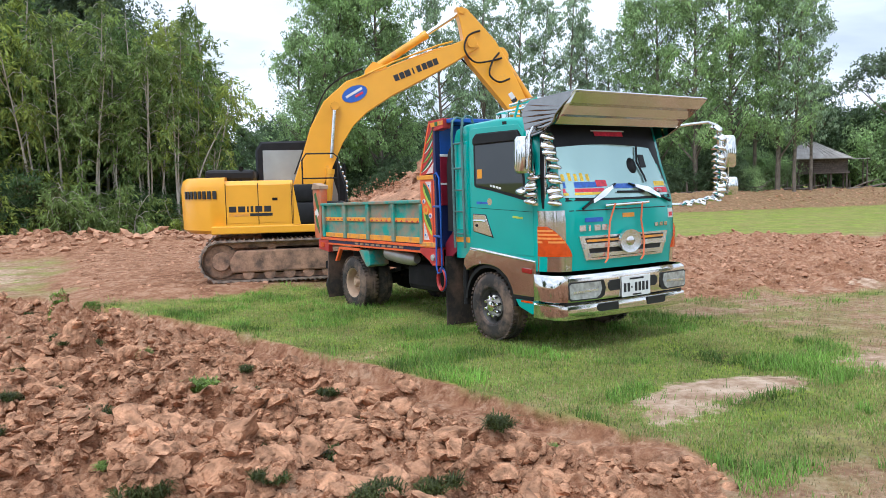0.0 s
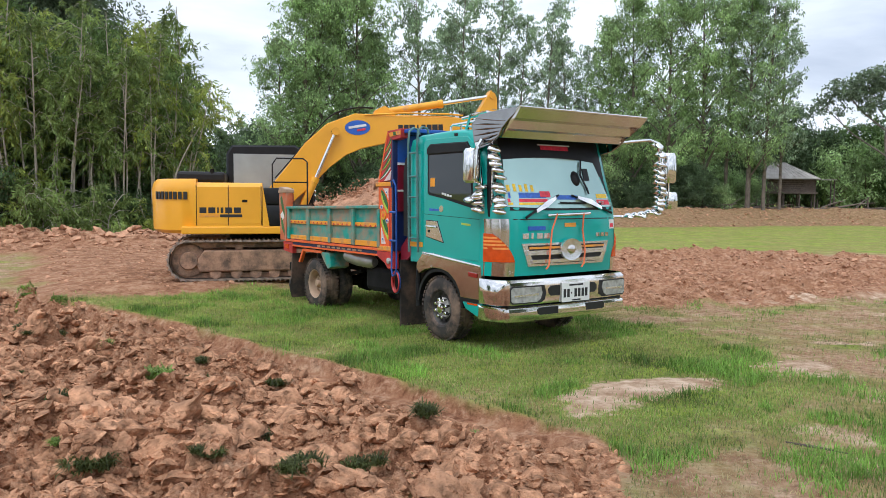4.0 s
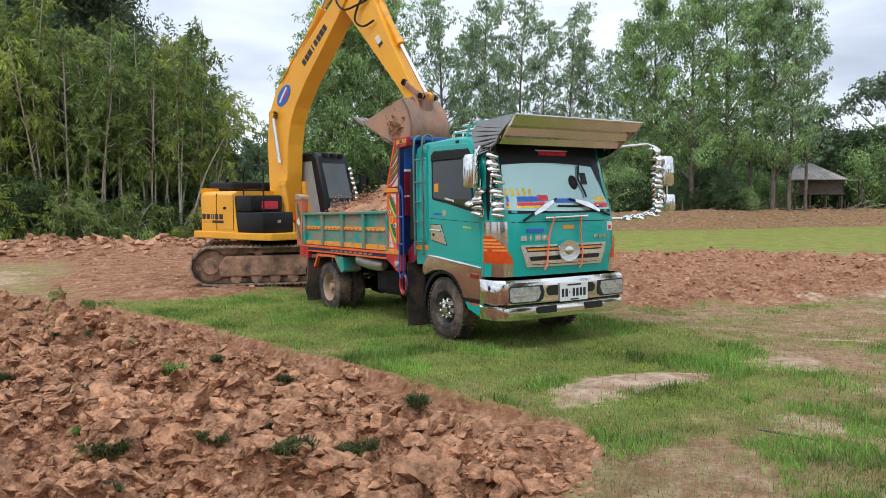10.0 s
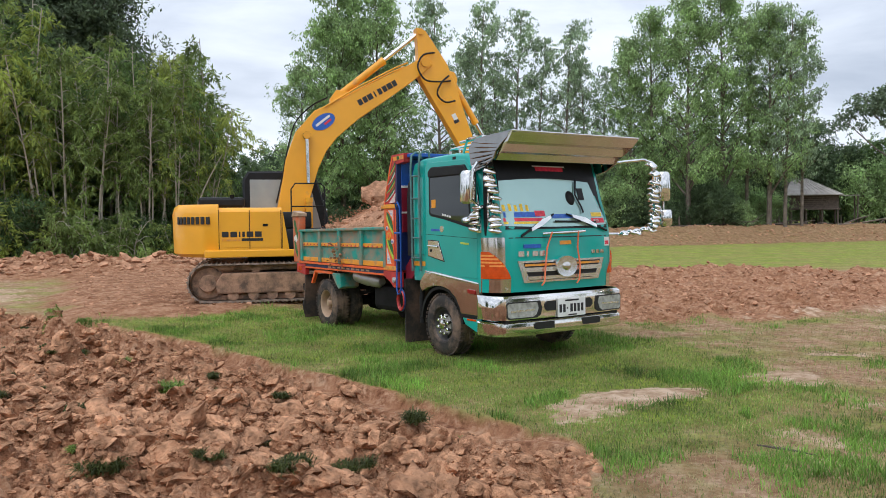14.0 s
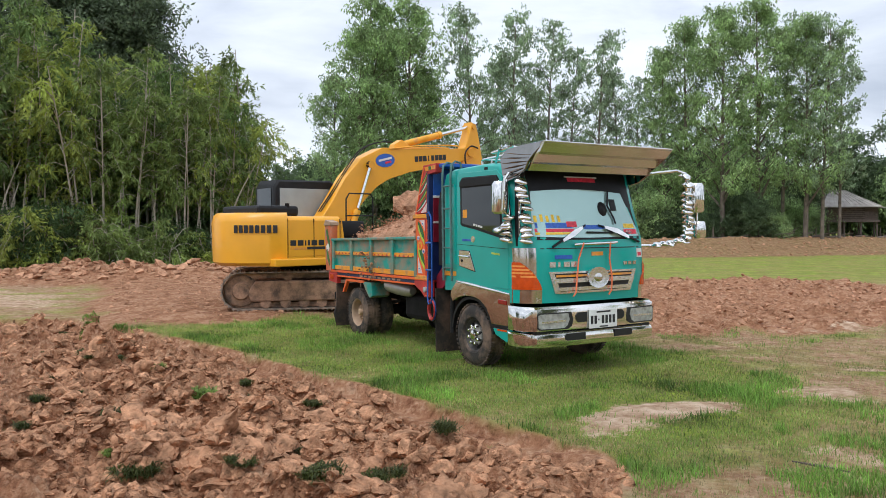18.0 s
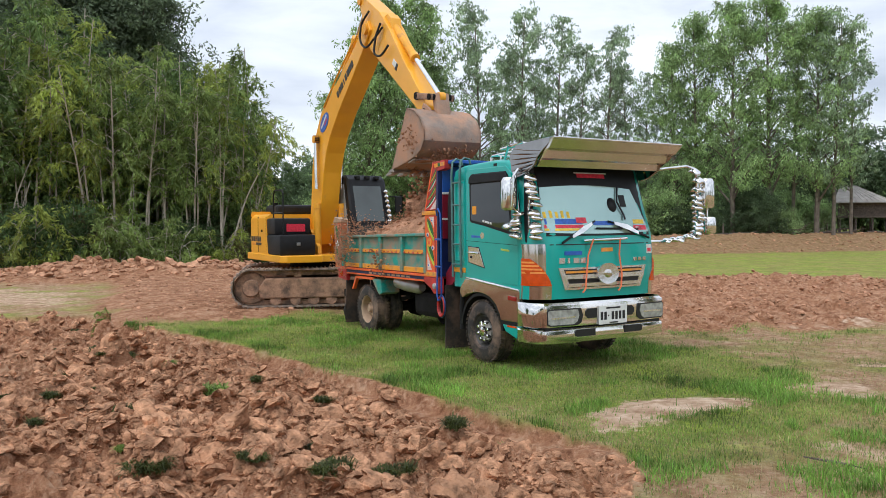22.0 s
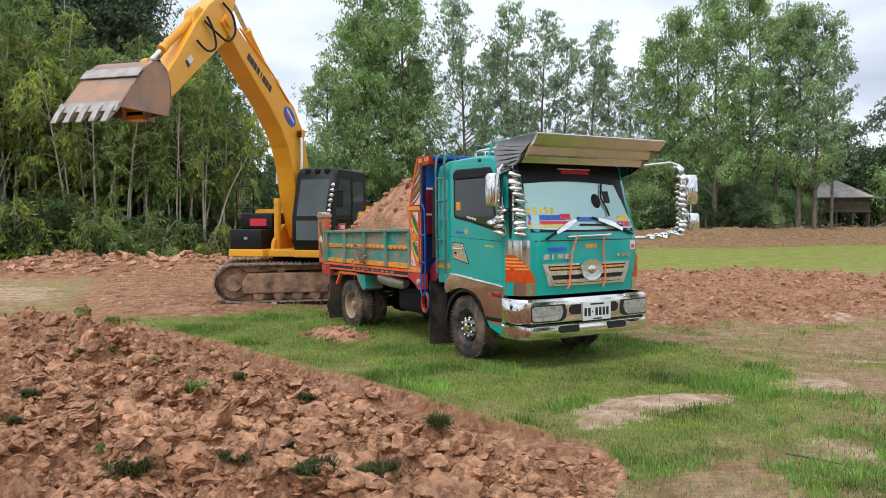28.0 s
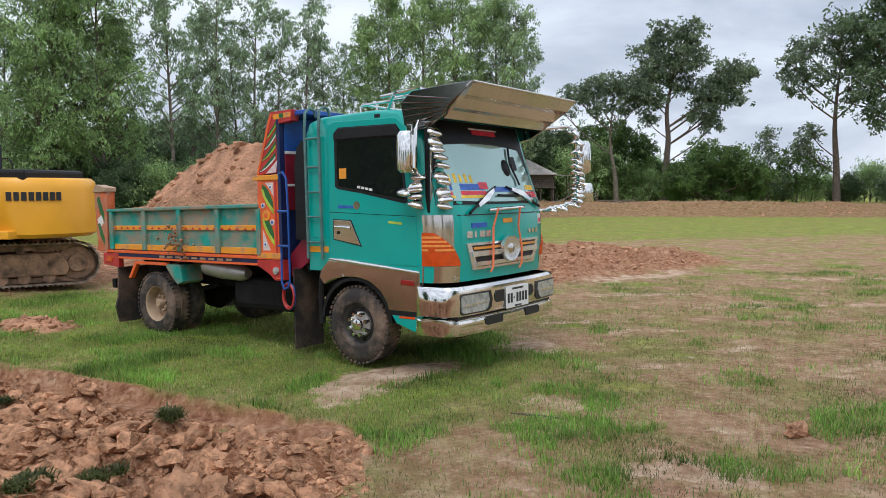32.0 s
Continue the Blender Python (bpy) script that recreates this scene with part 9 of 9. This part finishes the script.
    for y in (-0.2, 0.16):
        part("bucket_ear", prism([(-0.12, -0.10), (0.10, -0.10), (0.16, 0.20), (0.20, 0.42), (0.05, 0.52), (-0.06, 0.40), (-0.13, 0.1)], y, y + 0.045, 0.006), M["bucket"], bk)
    # hydraulic rams
    def ram(name, barrel_len, rod_len, r, y=0.0):
        b = part(name + "_barrel", tube([(-0.06, y, 0), (0.0, y, 0), (barrel_len, y, 0)], [r * 0.8, r, r], 16), M["yellow_worn"], ex, "yellow hydraulic cylinder", smooth=True)
        part("gland", tube([(barrel_len - 0.08, y, 0), (barrel_len + 0.02, y, 0)], r * 1.15, 16), M["yellow"], b, smooth=True)
        o = part(name + "_rod", tube([(-0.05, y, 0), (rod_len, y, 0)], r * 0.55, 14), M["chrome"], ex, "polished steel piston rod", smooth=True)
        part("rod_eye", lathe([(0.0, y - 0.05), (0.085, y - 0.05), (0.085, y + 0.05), (0.0, y + 0.05)], 14), M["yellow_worn"], o, smooth=True)
        return b, o
    b1, r1 = ram("boom_cylinder", 1.12, 1.05, 0.075, -0.275)
    b2, r2 = ram("boom_cylinder", 1.12, 1.05, 0.075, 0.275)
    b3, r3 = ram("arm_cylinder", 1.32, 1.3, 0.08)
    b4, r4 = ram("bucket_cylinder", 1.18, 1.2, 0.068)
    bm = box(-0.06, 0.56, -0.20, -0.165, -0.05, 0.05, 0.012)
    bm = box(-0.06, 0.56, 0.165, 0.20, -0.05, 0.05, 0.012, bm)
    rocker = part("rocker_link", bm, M["track"], ex)
    link = part("bucket_link", box(-0.06, 0.58, -0.12, 0.12, -0.06, 0.06, 0.02), M["bucket"], ex)
    part("link_pin", lathe([(0.0, -0.22), (0.05, -0.22), (0.05, 0.22), (0.0, 0.22)], 14, center=(0.52, 0, 0)), M["dark"], link, smooth=True)
    return ex, {"upper": [up, cab], "boom": [boom], "arm": [arm], "bucket": [bk], "boom_barrel": [b1, b2], "boom_rod": [r1, r2], "arm_barrel": [b3], "arm_rod": [r3],
                "bucket_barrel": [b4], "bucket_rod": [r4], "rocker": [rocker], "link": [link]}


excavator, EXC_PARTS = build_excavator()

# ---- soil: the load in the bed, what falls, what is spilled ----


def heap(name, length, width, peak, fx, fy, seed, label, rough=0.06, lumps=60, flat=0.97):
    """A mound of loose soil on a flat base, peak at (fx, fy) of its length and width; origin at its base's middle."""
    nx, ny = 90, 64
    u, v = np.meshgrid(np.linspace(0, 1, nx), np.linspace(0, 1, ny))
    edge = np.minimum(np.minimum(u, 1 - u) * length, np.minimum(v, 1 - v) * width)
    du = np.where(u < fx, (fx - u) / fx, (u - fx) / (1 - fx))
    dv = np.where(v < fy, (fy - v) / fy, (v - fy) / (1 - fy))
    d = np.sqrt(du ** 2 + dv ** 2)
    z = peak * np.minimum(np.clip(1.12 - d, 0, 1.12) ** 0.85, flat) * 0.97 / flat
    x, y = (u - 0.5) * length, (v - 0.5) * width
    z = z + step01(edge, 0, 0.25) * (0.10 * peak * (fbm(x * 2.2 + seed, y * 2.2, 4, seed) - 0.4) + rough * 1.6 * (fbm(x * 7 + seed, y * 7, 4, seed + 3) - 0.5))
    z = np.where(edge <= 1e-6, -0.15, z)
    idx = np.arange(nx * ny).reshape(ny, nx)
    quads = np.stack([idx[:-1, :-1], idx[:-1, 1:], idx[1:, 1:], idx[1:, :-1]], -1).reshape(-1, 4)
    me = raw_mesh(name, np.stack([x, y, z], -1).reshape(-1, 3), quads.tolist())
    me.shade_smooth()
    root = link_mesh(name, me, M["soil"])
    rng = np.random.RandomState(seed)
    pts = []
    for _ in range(lumps):
        i, j = rng.randint(3, ny - 3), rng.randint(3, nx - 3)
        s = 0.018 + 0.07 * rng.rand() ** 2.5
        pts.append((x[i, j], y[i, j], z[i, j] + s * 0.1, s))
    if pts:
        o = scatter_lumps("loose_soil", pts, M["soil"], LUMPS_LOW, 0.8, seed + 9)
        o.parent = root
        tagged(o, kind="stuff")
    return tagged(root, label, "soil")


LOADS = []
LOAD_AT = {}


def load_rows(ob):
    keyed = LOAD_AT[ob.name]
    times = sorted(set([t for t, *_ in TRUCK_ROWS] + [t for t, *_ in keyed]))
    rows = []
    for t in times:
        lx, ly, lz = [float(np.interp(t, [k[0] for k in keyed], [k[i] for k in keyed])) for i in (1, 2, 3)]
        rows.append((t, truck_pose(t) @ pose(lx, ly, lz)))
    return rows


def add_load(ob, keyed):
    LOADS.append(ob)
    LOAD_AT[ob.name] = keyed


add_load(heap("soil_load", 3.05, 1.94, 0.50, 0.70, 0.5, 11, "reddish loose soil heaped in the truck bed", lumps=220), [(0, -3.0, 0, 1.58), (32, -3.0, 0, 1.58)])
add_load(heap("soil_mound", 2.9, 1.88, 0.60, 0.68, 0.5, 12, "fresh mound of reddish soil on the load", lumps=220), [(0, -2.98, 0, 1.32), (10.6, -2.98, 0, 1.32), (12.0, -2.98, 0, 1.60), (32, -2.98, 0, 1.60)])
add_load(heap("soil_mound", 2.98, 1.90, 0.82, 0.72, 0.5, 13, "tall mound of reddish soil on the load", lumps=260, flat=0.74), [(0, -3.0, 0, 1.26), (21.8, -3.0, 0, 1.26), (23.2, -3.0, 0, 1.47), (25.4, -3.0, 0, 1.66), (32, -3.0, 0, 1.66)])


def boulder(size, seed, label):
    v, f = lump_shape(seed, 3)
    me = raw_mesh("soil_block", v * np.array(size), f.tolist())
    me.shade_smooth()
    me.set_sharp_from_angle(angle=radians(30))
    return tagged(link_mesh("soil_block", me, M["soil"]), label, "soil")


add_load(boulder((0.20, 0.18, 0.26), 501, "upright clod of red soil on the load"), [(0, -2.7, -0.1, 2.17), (10.5, -2.7, -0.1, 2.17), (11.5, -2.7, 0.1, 1.9), (32, -2.7, 0.1, 1.7)])
add_load(boulder((0.30, 0.30, 0.33), 502, "big block of red soil on the load"), [(0, -2.9, 0.0, 1.2), (10.6, -2.9, 0.0, 1.2), (11.6, -3.3, -0.1, 2.22), (21.5, -3.3, -0.1, 2.22), (23, -2.9, 0.0, 1.8), (32, -2.9, 0, 1.8)])
add_load(boulder((0.28, 0.30, 0.33), 503, "big block of red soil on the load"), [(0, -2.45, 0.1, 1.2), (10.6, -2.45, 0.1, 1.2), (11.6, -2.9, -0.1, 2.26), (21.5, -2.9, -0.1, 2.26), (23, -2.45, 0.1, 1.8), (32, -2.45, 0.1, 1.8)])
rngl = np.random.RandomState(8)
for k in range(26):
    s_ = 0.05 + 0.07 * rngl.rand()
    xx, yy = rngl.uniform(-3.9, -1.8), rngl.uniform(-0.85, 0.3)
    z0, z1, z2 = [1.68 + p * max(0.0, 1 - abs(xx + 2.5) / 1.6) * max(0.1, 1 - abs(yy) / 1.0) for p in (0.36, 0.5, 0.80)]
    add_load(boulder((s_, s_ * 0.9, s_ * 0.8), 540 + k, "loose clod of red soil on the load"), [(0, xx, yy, z0), (10.8, xx, yy, z0), (12, xx, yy, z1), (21.9, xx, yy, z1), (23.6, xx, yy, z2), (32, xx, yy, z2)])

FALLING = []


def clump(seed, n, spread, size):
    rng = np.random.RandomState(seed)
    p = rng.normal(size=(n, 3)) * np.array(spread)
    o = scatter_lumps("falling_soil", [(x, y, z, size * (0.35 + 1.1 * rng.rand() ** 2)) for x, y, z in p], M["soil"], LUMPS_LOW, 0.85, seed)
    return tagged(o, "loose red soil falling in crumbs", "soil", "falling soil", "stuff")


def truck_spot(x, y, z):
    return (truck_pose(0.0) @ Vector((x, y, z)))[:]


rngs = np.random.RandomState(19)


def riding(x, y, z):
    """Rows of a piece that lies in the bed from the start of the drive on."""
    return [(row[0], truck_pose(row[0]) @ pose(x, y, z)) for row in TRUCK_ROWS[1:]]


# soil that slides over the bed's edge and falls beside the rear wheel
for k in range(46):
    t0 = 21.55 + 0.65 * (k + rngs.rand() * 0.6) / 8 if k < 8 else 22.85 + 2.3 * (k - 8 + rngs.rand() * 0.6) / 38
    x = float(np.interp(t0, [22.0, 22.8, 23.1, 23.6, 24.6, 25.3], [-4.1, -3.8, -3.4, -2.85, -2.95, -3.1])) + rngs.normal(0, 0.10)
    o = clump(700 + k, 420, (0.15, 0.05, 0.17), 0.015) if t0 < 22.8 else clump(700 + k, 1300, (0.19, 0.06, 0.19), 0.015)
    pts = [(0.0, -0.5, 1.40), (t0, -0.55, 1.44), (t0 + 0.22, -1.10, 1.74), (t0 + 0.45, -1.24, 1.28), (t0 + 0.70, -1.30, 0.35), (t0 + 0.95, -1.32, -0.9), (32.0, -1.32, -0.9)]
    FALLING.append((o, [(t, pose(*truck_spot(x - 0.10 * max(0.0, 1.5 - z), y, z), 0, 0, -50)) for t, y, z in pts]))
# soil that pours from the bucket into the bed, in clods and crumbs
for k in range(76):
    first = k < 36
    n_ = 36 if first else 40
    q_ = (k if first else k - 36) / n_
    t0 = (10.65 + 1.75 * q_) if first else (21.55 + 1.85 * q_)
    o = clump(760 + k, 460, (0.085, 0.15, 0.13), 0.021 if k % 4 else 0.036)
    side = rngs.uniform(-0.32, 0.32)
    m = EXC_AT @ exc_poses(t0)["bucket"] @ pose(0.78, side, -0.10)
    bx, by, bz = m.translation
    spot_ = (-2.9 + rngs.normal(0, 0.30), rngs.normal(0, 0.25), 1.25)
    rest = truck_spot(*spot_)
    hide = (EXC_AT @ pose(3.4 if first else 2.2, 0.8 if first else 2.4, -1.6)).translation
    hold = [(0.0, pose(*hide)), (5.5 if first else 17.0, pose(*hide))]
    for q in np.arange(7.0 if first else 18.5, t0, 0.5):
        hold.append((float(q), EXC_AT @ exc_poses(float(q))["bucket"] @ pose(0.30, side * 0.8, 0.38)))
    rows = hold + [(t0, pose(bx, by, bz)), (t0 + 0.25, pose(bx * 0.85 + rest[0] * 0.15, by * 0.85 + rest[1] * 0.15, bz - 0.38)),
                   (t0 + 0.5, pose(bx * 0.5 + rest[0] * 0.5, by * 0.5 + rest[1] * 0.5, 1.75)), (t0 + 0.75, truck_pose(0.0) @ pose(*spot_))] + riding(*spot_)
    FALLING.append((o, rows))
# a little that runs off the tail of the bed
for k in range(7):
    t0 = 10.6 + 0.11 * k
    o = clump(860 + k, 500, (0.16, 0.07, 0.18), 0.011)
    pts = [(0.0, -0.4, 1.30), (t0, -0.5, 1.40), (t0 + 0.20, -1.05, 1.74), (t0 + 0.42, -1.16, 1.25), (t0 + 0.66, -1.20, 0.35), (t0 + 0.9, -1.22, -0.9), (32.0, -1.22, -0.9)]
    FALLING.append((o, [(t, pose(*truck_spot(-4.25 + 0.04 * k, y, z), 0, 0, -50)) for t, y, z in pts]))
# soil carried in the bucket
for k, (ta, tb, seed) in enumerate(((7.0, 11.3, 571), (18.5, 22.6, 572))):
    o = boulder((0.46, 0.44, 0.40), seed, "heaped red soil carried in the bucket")
    hide = (EXC_AT @ pose(3.4 if k == 0 else 2.2, 0.8 if k == 0 else 2.4, -1.6)).translation
    rows = [(0.0, pose(*hide)), (ta - 1.0, pose(*hide))]
    for q in np.arange(ta, tb, 0.25):
        rows.append((float(q), EXC_AT @ exc_poses(float(q))["bucket"] @ pose(0.50, 0, 0.18)))
    rest = truck_spot(-2.7, 0.0, 1.45)
    rows += [(tb + 0.35, pose(*truck_spot(-2.6, 0, 2.0))), (tb + 0.7, pose(*rest, 0, 0, TRUCK_ROWS[0][3]))] + riding(-2.7, 0.0, 1.45)
    FALLING.append((o, rows))
spill = heap("spilled_soil", 1.15, 0.8, 0.15, 0.5, 0.5, 31, "low pile of spilled red soil on the grass", 0.07, 150)
sx, sy = -2.55, 11.2
FALLING.append((spill, [(0.0, pose(sx, sy, -0.35, 0, 0, -40)), (22.8, pose(sx, sy, -0.35, 0, 0, -40)), (25.6, pose(sx, sy, 0.0, 0, 0, -40)), (32.0, pose(sx, sy, 0.0, 0, 0, -40))]))
for k in range(16):
    a_ = rngs.rand() * 6.283
    r_ = rngs.uniform(0.1, 0.75)
    q = boulder((0.035, 0.03, 0.025), 580 + k, "crumb of spilled red soil on the grass")
    FALLING.append((q, [(0.0, pose(sx + r_ * math.cos(a_), sy + r_ * 0.6 * math.sin(a_), -0.2)), (23.0, pose(sx + r_ * math.cos(a_), sy + r_ * 0.6 * math.sin(a_), -0.2)), (25.0 , pose(sx + r_ * math.cos(a_), sy + r_ * 0.6 * math.sin(a_), 0.04 + 0.1 * max(0.0, 0.5 - r_))), (32.0, pose(sx + r_ * math.cos(a_), sy + r_ * 0.6 * math.sin(a_), 0.04 + 0.1 * max(0.0, 0.5 - r_)))]))

# ---- stilt hut and fence beyond the bank ----


def build_hut():
    b, d = radians(23.3), 60.0
    x, y = -0.1 + d * math.sin(b), -0.8 + d * math.cos(b)
    z = height_at(x, y) + 0.05
    hut = thing("stilt_hut", "small weathered timber hut on stilts with a tin roof", "hut", pose(x, y, z, 0, 0, -20))
    hut.scale = (0.82, 0.86, 1.04)
    for px in (-1.75, -0.6, 0.6, 1.75):
        for py in (-1.2, 1.2):
            part("stilt", tube([(px, py, -0.8), (px, py, 1.2)], 0.07, 8), M["timber"], hut)
    part("floor_deck", box(-1.95, 1.95, -1.4, 1.4, 1.05, 1.15, 0.01), M["timber"], hut)
    for k in range(7):
        part("wall_board", box(-1.8, 1.8, -1.26, -1.22, 1.16 + 0.125 * k, 1.27 + 0.125 * k, 0.008), M["timber"], hut)
        part("wall_board", box(-1.82, -1.78, -1.2, 1.2, 1.16 + 0.125 * k, 1.27 + 0.125 * k, 0.008), M["timber"], hut)
        part("wall_board", box(1.78, 1.82, -1.2, 1.2, 1.16 + 0.125 * k, 1.27 + 0.125 * k, 0.008), M["timber"], hut)
    part("back_wall", box(-1.8, 1.8, 1.2, 1.25, 1.15, 2.05), M["timber"], hut)
    # dark slab behind the boards stands in for the unlit inside of the hut
    part("dark_opening", box(-1.3, 0.9, -1.0, -0.95, 1.2, 2.0), M["dark"], hut)
    def roof_slope(a, b, c, d):
        bm = bmesh.new()
        up = [bm.verts.new(p) for p in (a, b, c, d)]
        low = [bm.verts.new((p[0], p[1], p[2] - 0.05)) for p in (a, b, c, d)]
        bm.faces.new(up)
        bm.faces.new(low[::-1])
        for q in range(4):
            bm.faces.new((up[q], low[q], low[(q + 1) % 4], up[(q + 1) % 4]))
        bmesh.ops.recalc_face_normals(bm, faces=bm.faces)
        return bm
    front, back = -1.85, 1.85
    part("roof_sheet", roof_slope((-2.3, front, 2.03), (2.1, front, 2.03), (-0.5, 0.0, 3.12), (-1.7, 0.0, 3.12)), M["tin"], hut, "weathered tin roof sheet")
    part("roof_sheet", roof_slope((2.1, back, 2.03), (-2.3, back, 2.03), (-1.7, 0.0, 3.12), (-0.5, 0.0, 3.12)), M["tin"], hut, "weathered tin roof sheet")
    part("roof_sheet", roof_slope((2.1, front, 2.03), (2.1, back, 2.03), (-0.5, 0.02, 3.12), (-0.5, -0.02, 3.12)), M["tin"], hut, "weathered tin hip sheet")
    for k in range(11):
        u = (k + 0.5) / 11
        part("roof_rib", tube([(-2.3 + 4.4 * u, front + 0.02, 2.045), (-1.7 + 1.2 * u, 0, 3.13)], 0.022, 5), M["tin"], hut)
    part("gable_board", prism([(-1.6, 2.05), (1.6, 2.05), (0.05, 3.0), (-0.05, 3.0)], -2.0, -1.95, axis="x"), M["timber"], hut)
    part("lean_to_roof", prism([(-1.7, 1.92), (-1.7, 1.97), (1.5, 2.02), (1.5, 1.97)], 1.9, 3.3, axis="x"), M["tin"], hut, "low tin lean-to roof")
    for px, py in ((3.2, -1.2), (3.2, 1.2)):
        part("lean_to_post", tube([(px, py, -0.8), (px, py, 1.95)], 0.05, 8), M["timber"], hut)
    return hut


build_hut()
rngf = np.random.RandomState(21)
# cleared branches and stumps along the crest of the bank


def bank_spot(x, b):
    line = 43.0 + 0.33 * min(max(x - 7, -30), 18) - 0.40 * min(max(x - 25, 0), 60)
    y = line + 3.2 * b
    return x, y, height_at(x, y)


for k in range(34):
    x, y, z = bank_spot(12.0 + 21.0 * rngf.rand(), rngf.uniform(1.0, 1.7))
    ln, a, up = rngf.uniform(0.8, 2.6), rngf.normal(0, 0.5), rngf.uniform(-0.05, 0.35)
    if k % 7 == 0:
        ln, up = rngf.uniform(0.5, 1.0), 1.6
    dx, dy, dz = math.cos(a) * math.cos(up), math.sin(a) * math.cos(up), math.sin(up)
    o = part("cleared_branch", tube([(0, 0, 0.04), (dx * ln * 0.5, dy * ln * 0.5 + 0.06, dz * ln * 0.5 + 0.10), (dx * ln, dy * ln, dz * ln + 0.05)], [0.065, 0.05, 0.02], 6), M["bark_pale" if k % 3 else "bark_dark"], smooth=True)
    if k % 7 == 0:
        o.name = "tree_stump"
    o.matrix_basis = pose(x, y, z)
    tagged(o, "pale broken stump on the earth bank" if k % 7 == 0 else "cut dry branch lying on the earth bank", "stump" if k % 7 == 0 else "branch", "cleared wood")
spots = []
bx = rngf.uniform(-2.0, 44.0, 3000)
by = 43.0 + 0.33 * np.clip(bx - 7, -30, 18) - 0.40 * np.clip(bx - 25, 0, 60) + 3.2 * rngf.uniform(0.05, 1.5, 3000)
for x, y, z in zip(bx, by, ground_height(bx, by)):
    sz = 0.02 + 0.11 * rngf.rand() ** 3
    spots.append((x, y, z + sz * 0.05, sz))
tagged(scatter_lumps("bank_clods", spots, M["clod_fresh"], LUMPS_LOW, 0.7, 91), "rough red clods on the far earth bank", "clods", kind="stuff")
# dry twig on the worn ground
tw = part("twig", tube([(2.16, 5.42, 0.02), (2.27, 5.30, 0.03), (2.36, 5.29, 0.02), (2.52, 5.16, 0.015)], [0.006, 0.011, 0.010, 0.004], 6), M["bark_dark"], smooth=True)
tagged(tw, "dry brown twig lying on worn grass", "twig")
st = boulder((0.13, 0.1, 0.08), 520, "buff stone on the worn grass")
st.matrix_basis = pose(4.04, 4.25, height_at(4.04, 4.25) + 0.03, 0, 0, 40)

# ---- what moves ----

def motions():
    walk(dump_truck, [(row[0], truck_pose(row[0])) for row in TRUCK_ROWS])
    for load in LOADS:
        walk(load, load_rows(load))
    for wheel, home in WHEELS:
        rows, dist = [], 0.0
        for i, (t, x, y, *_) in enumerate(TRUCK_ROWS):
            if i:
                dist += math.hypot(x - TRUCK_ROWS[i - 1][1], y - TRUCK_ROWS[i - 1][2])
            rows.append((t, home @ pose(0, 0, 0, 0, math.degrees(dist / 0.42), 0)))
        walk(wheel, rows)
    times = [0.25 * k for k in range(129)]
    table = {t: exc_poses(t) for t in times}
    for key, obs in EXC_PARTS.items():
        for ob in obs:
            walk(ob, [(t, table[t][key]) for t in times])
    for ob, rows in FALLING:
        walk(ob, rows)


motions()
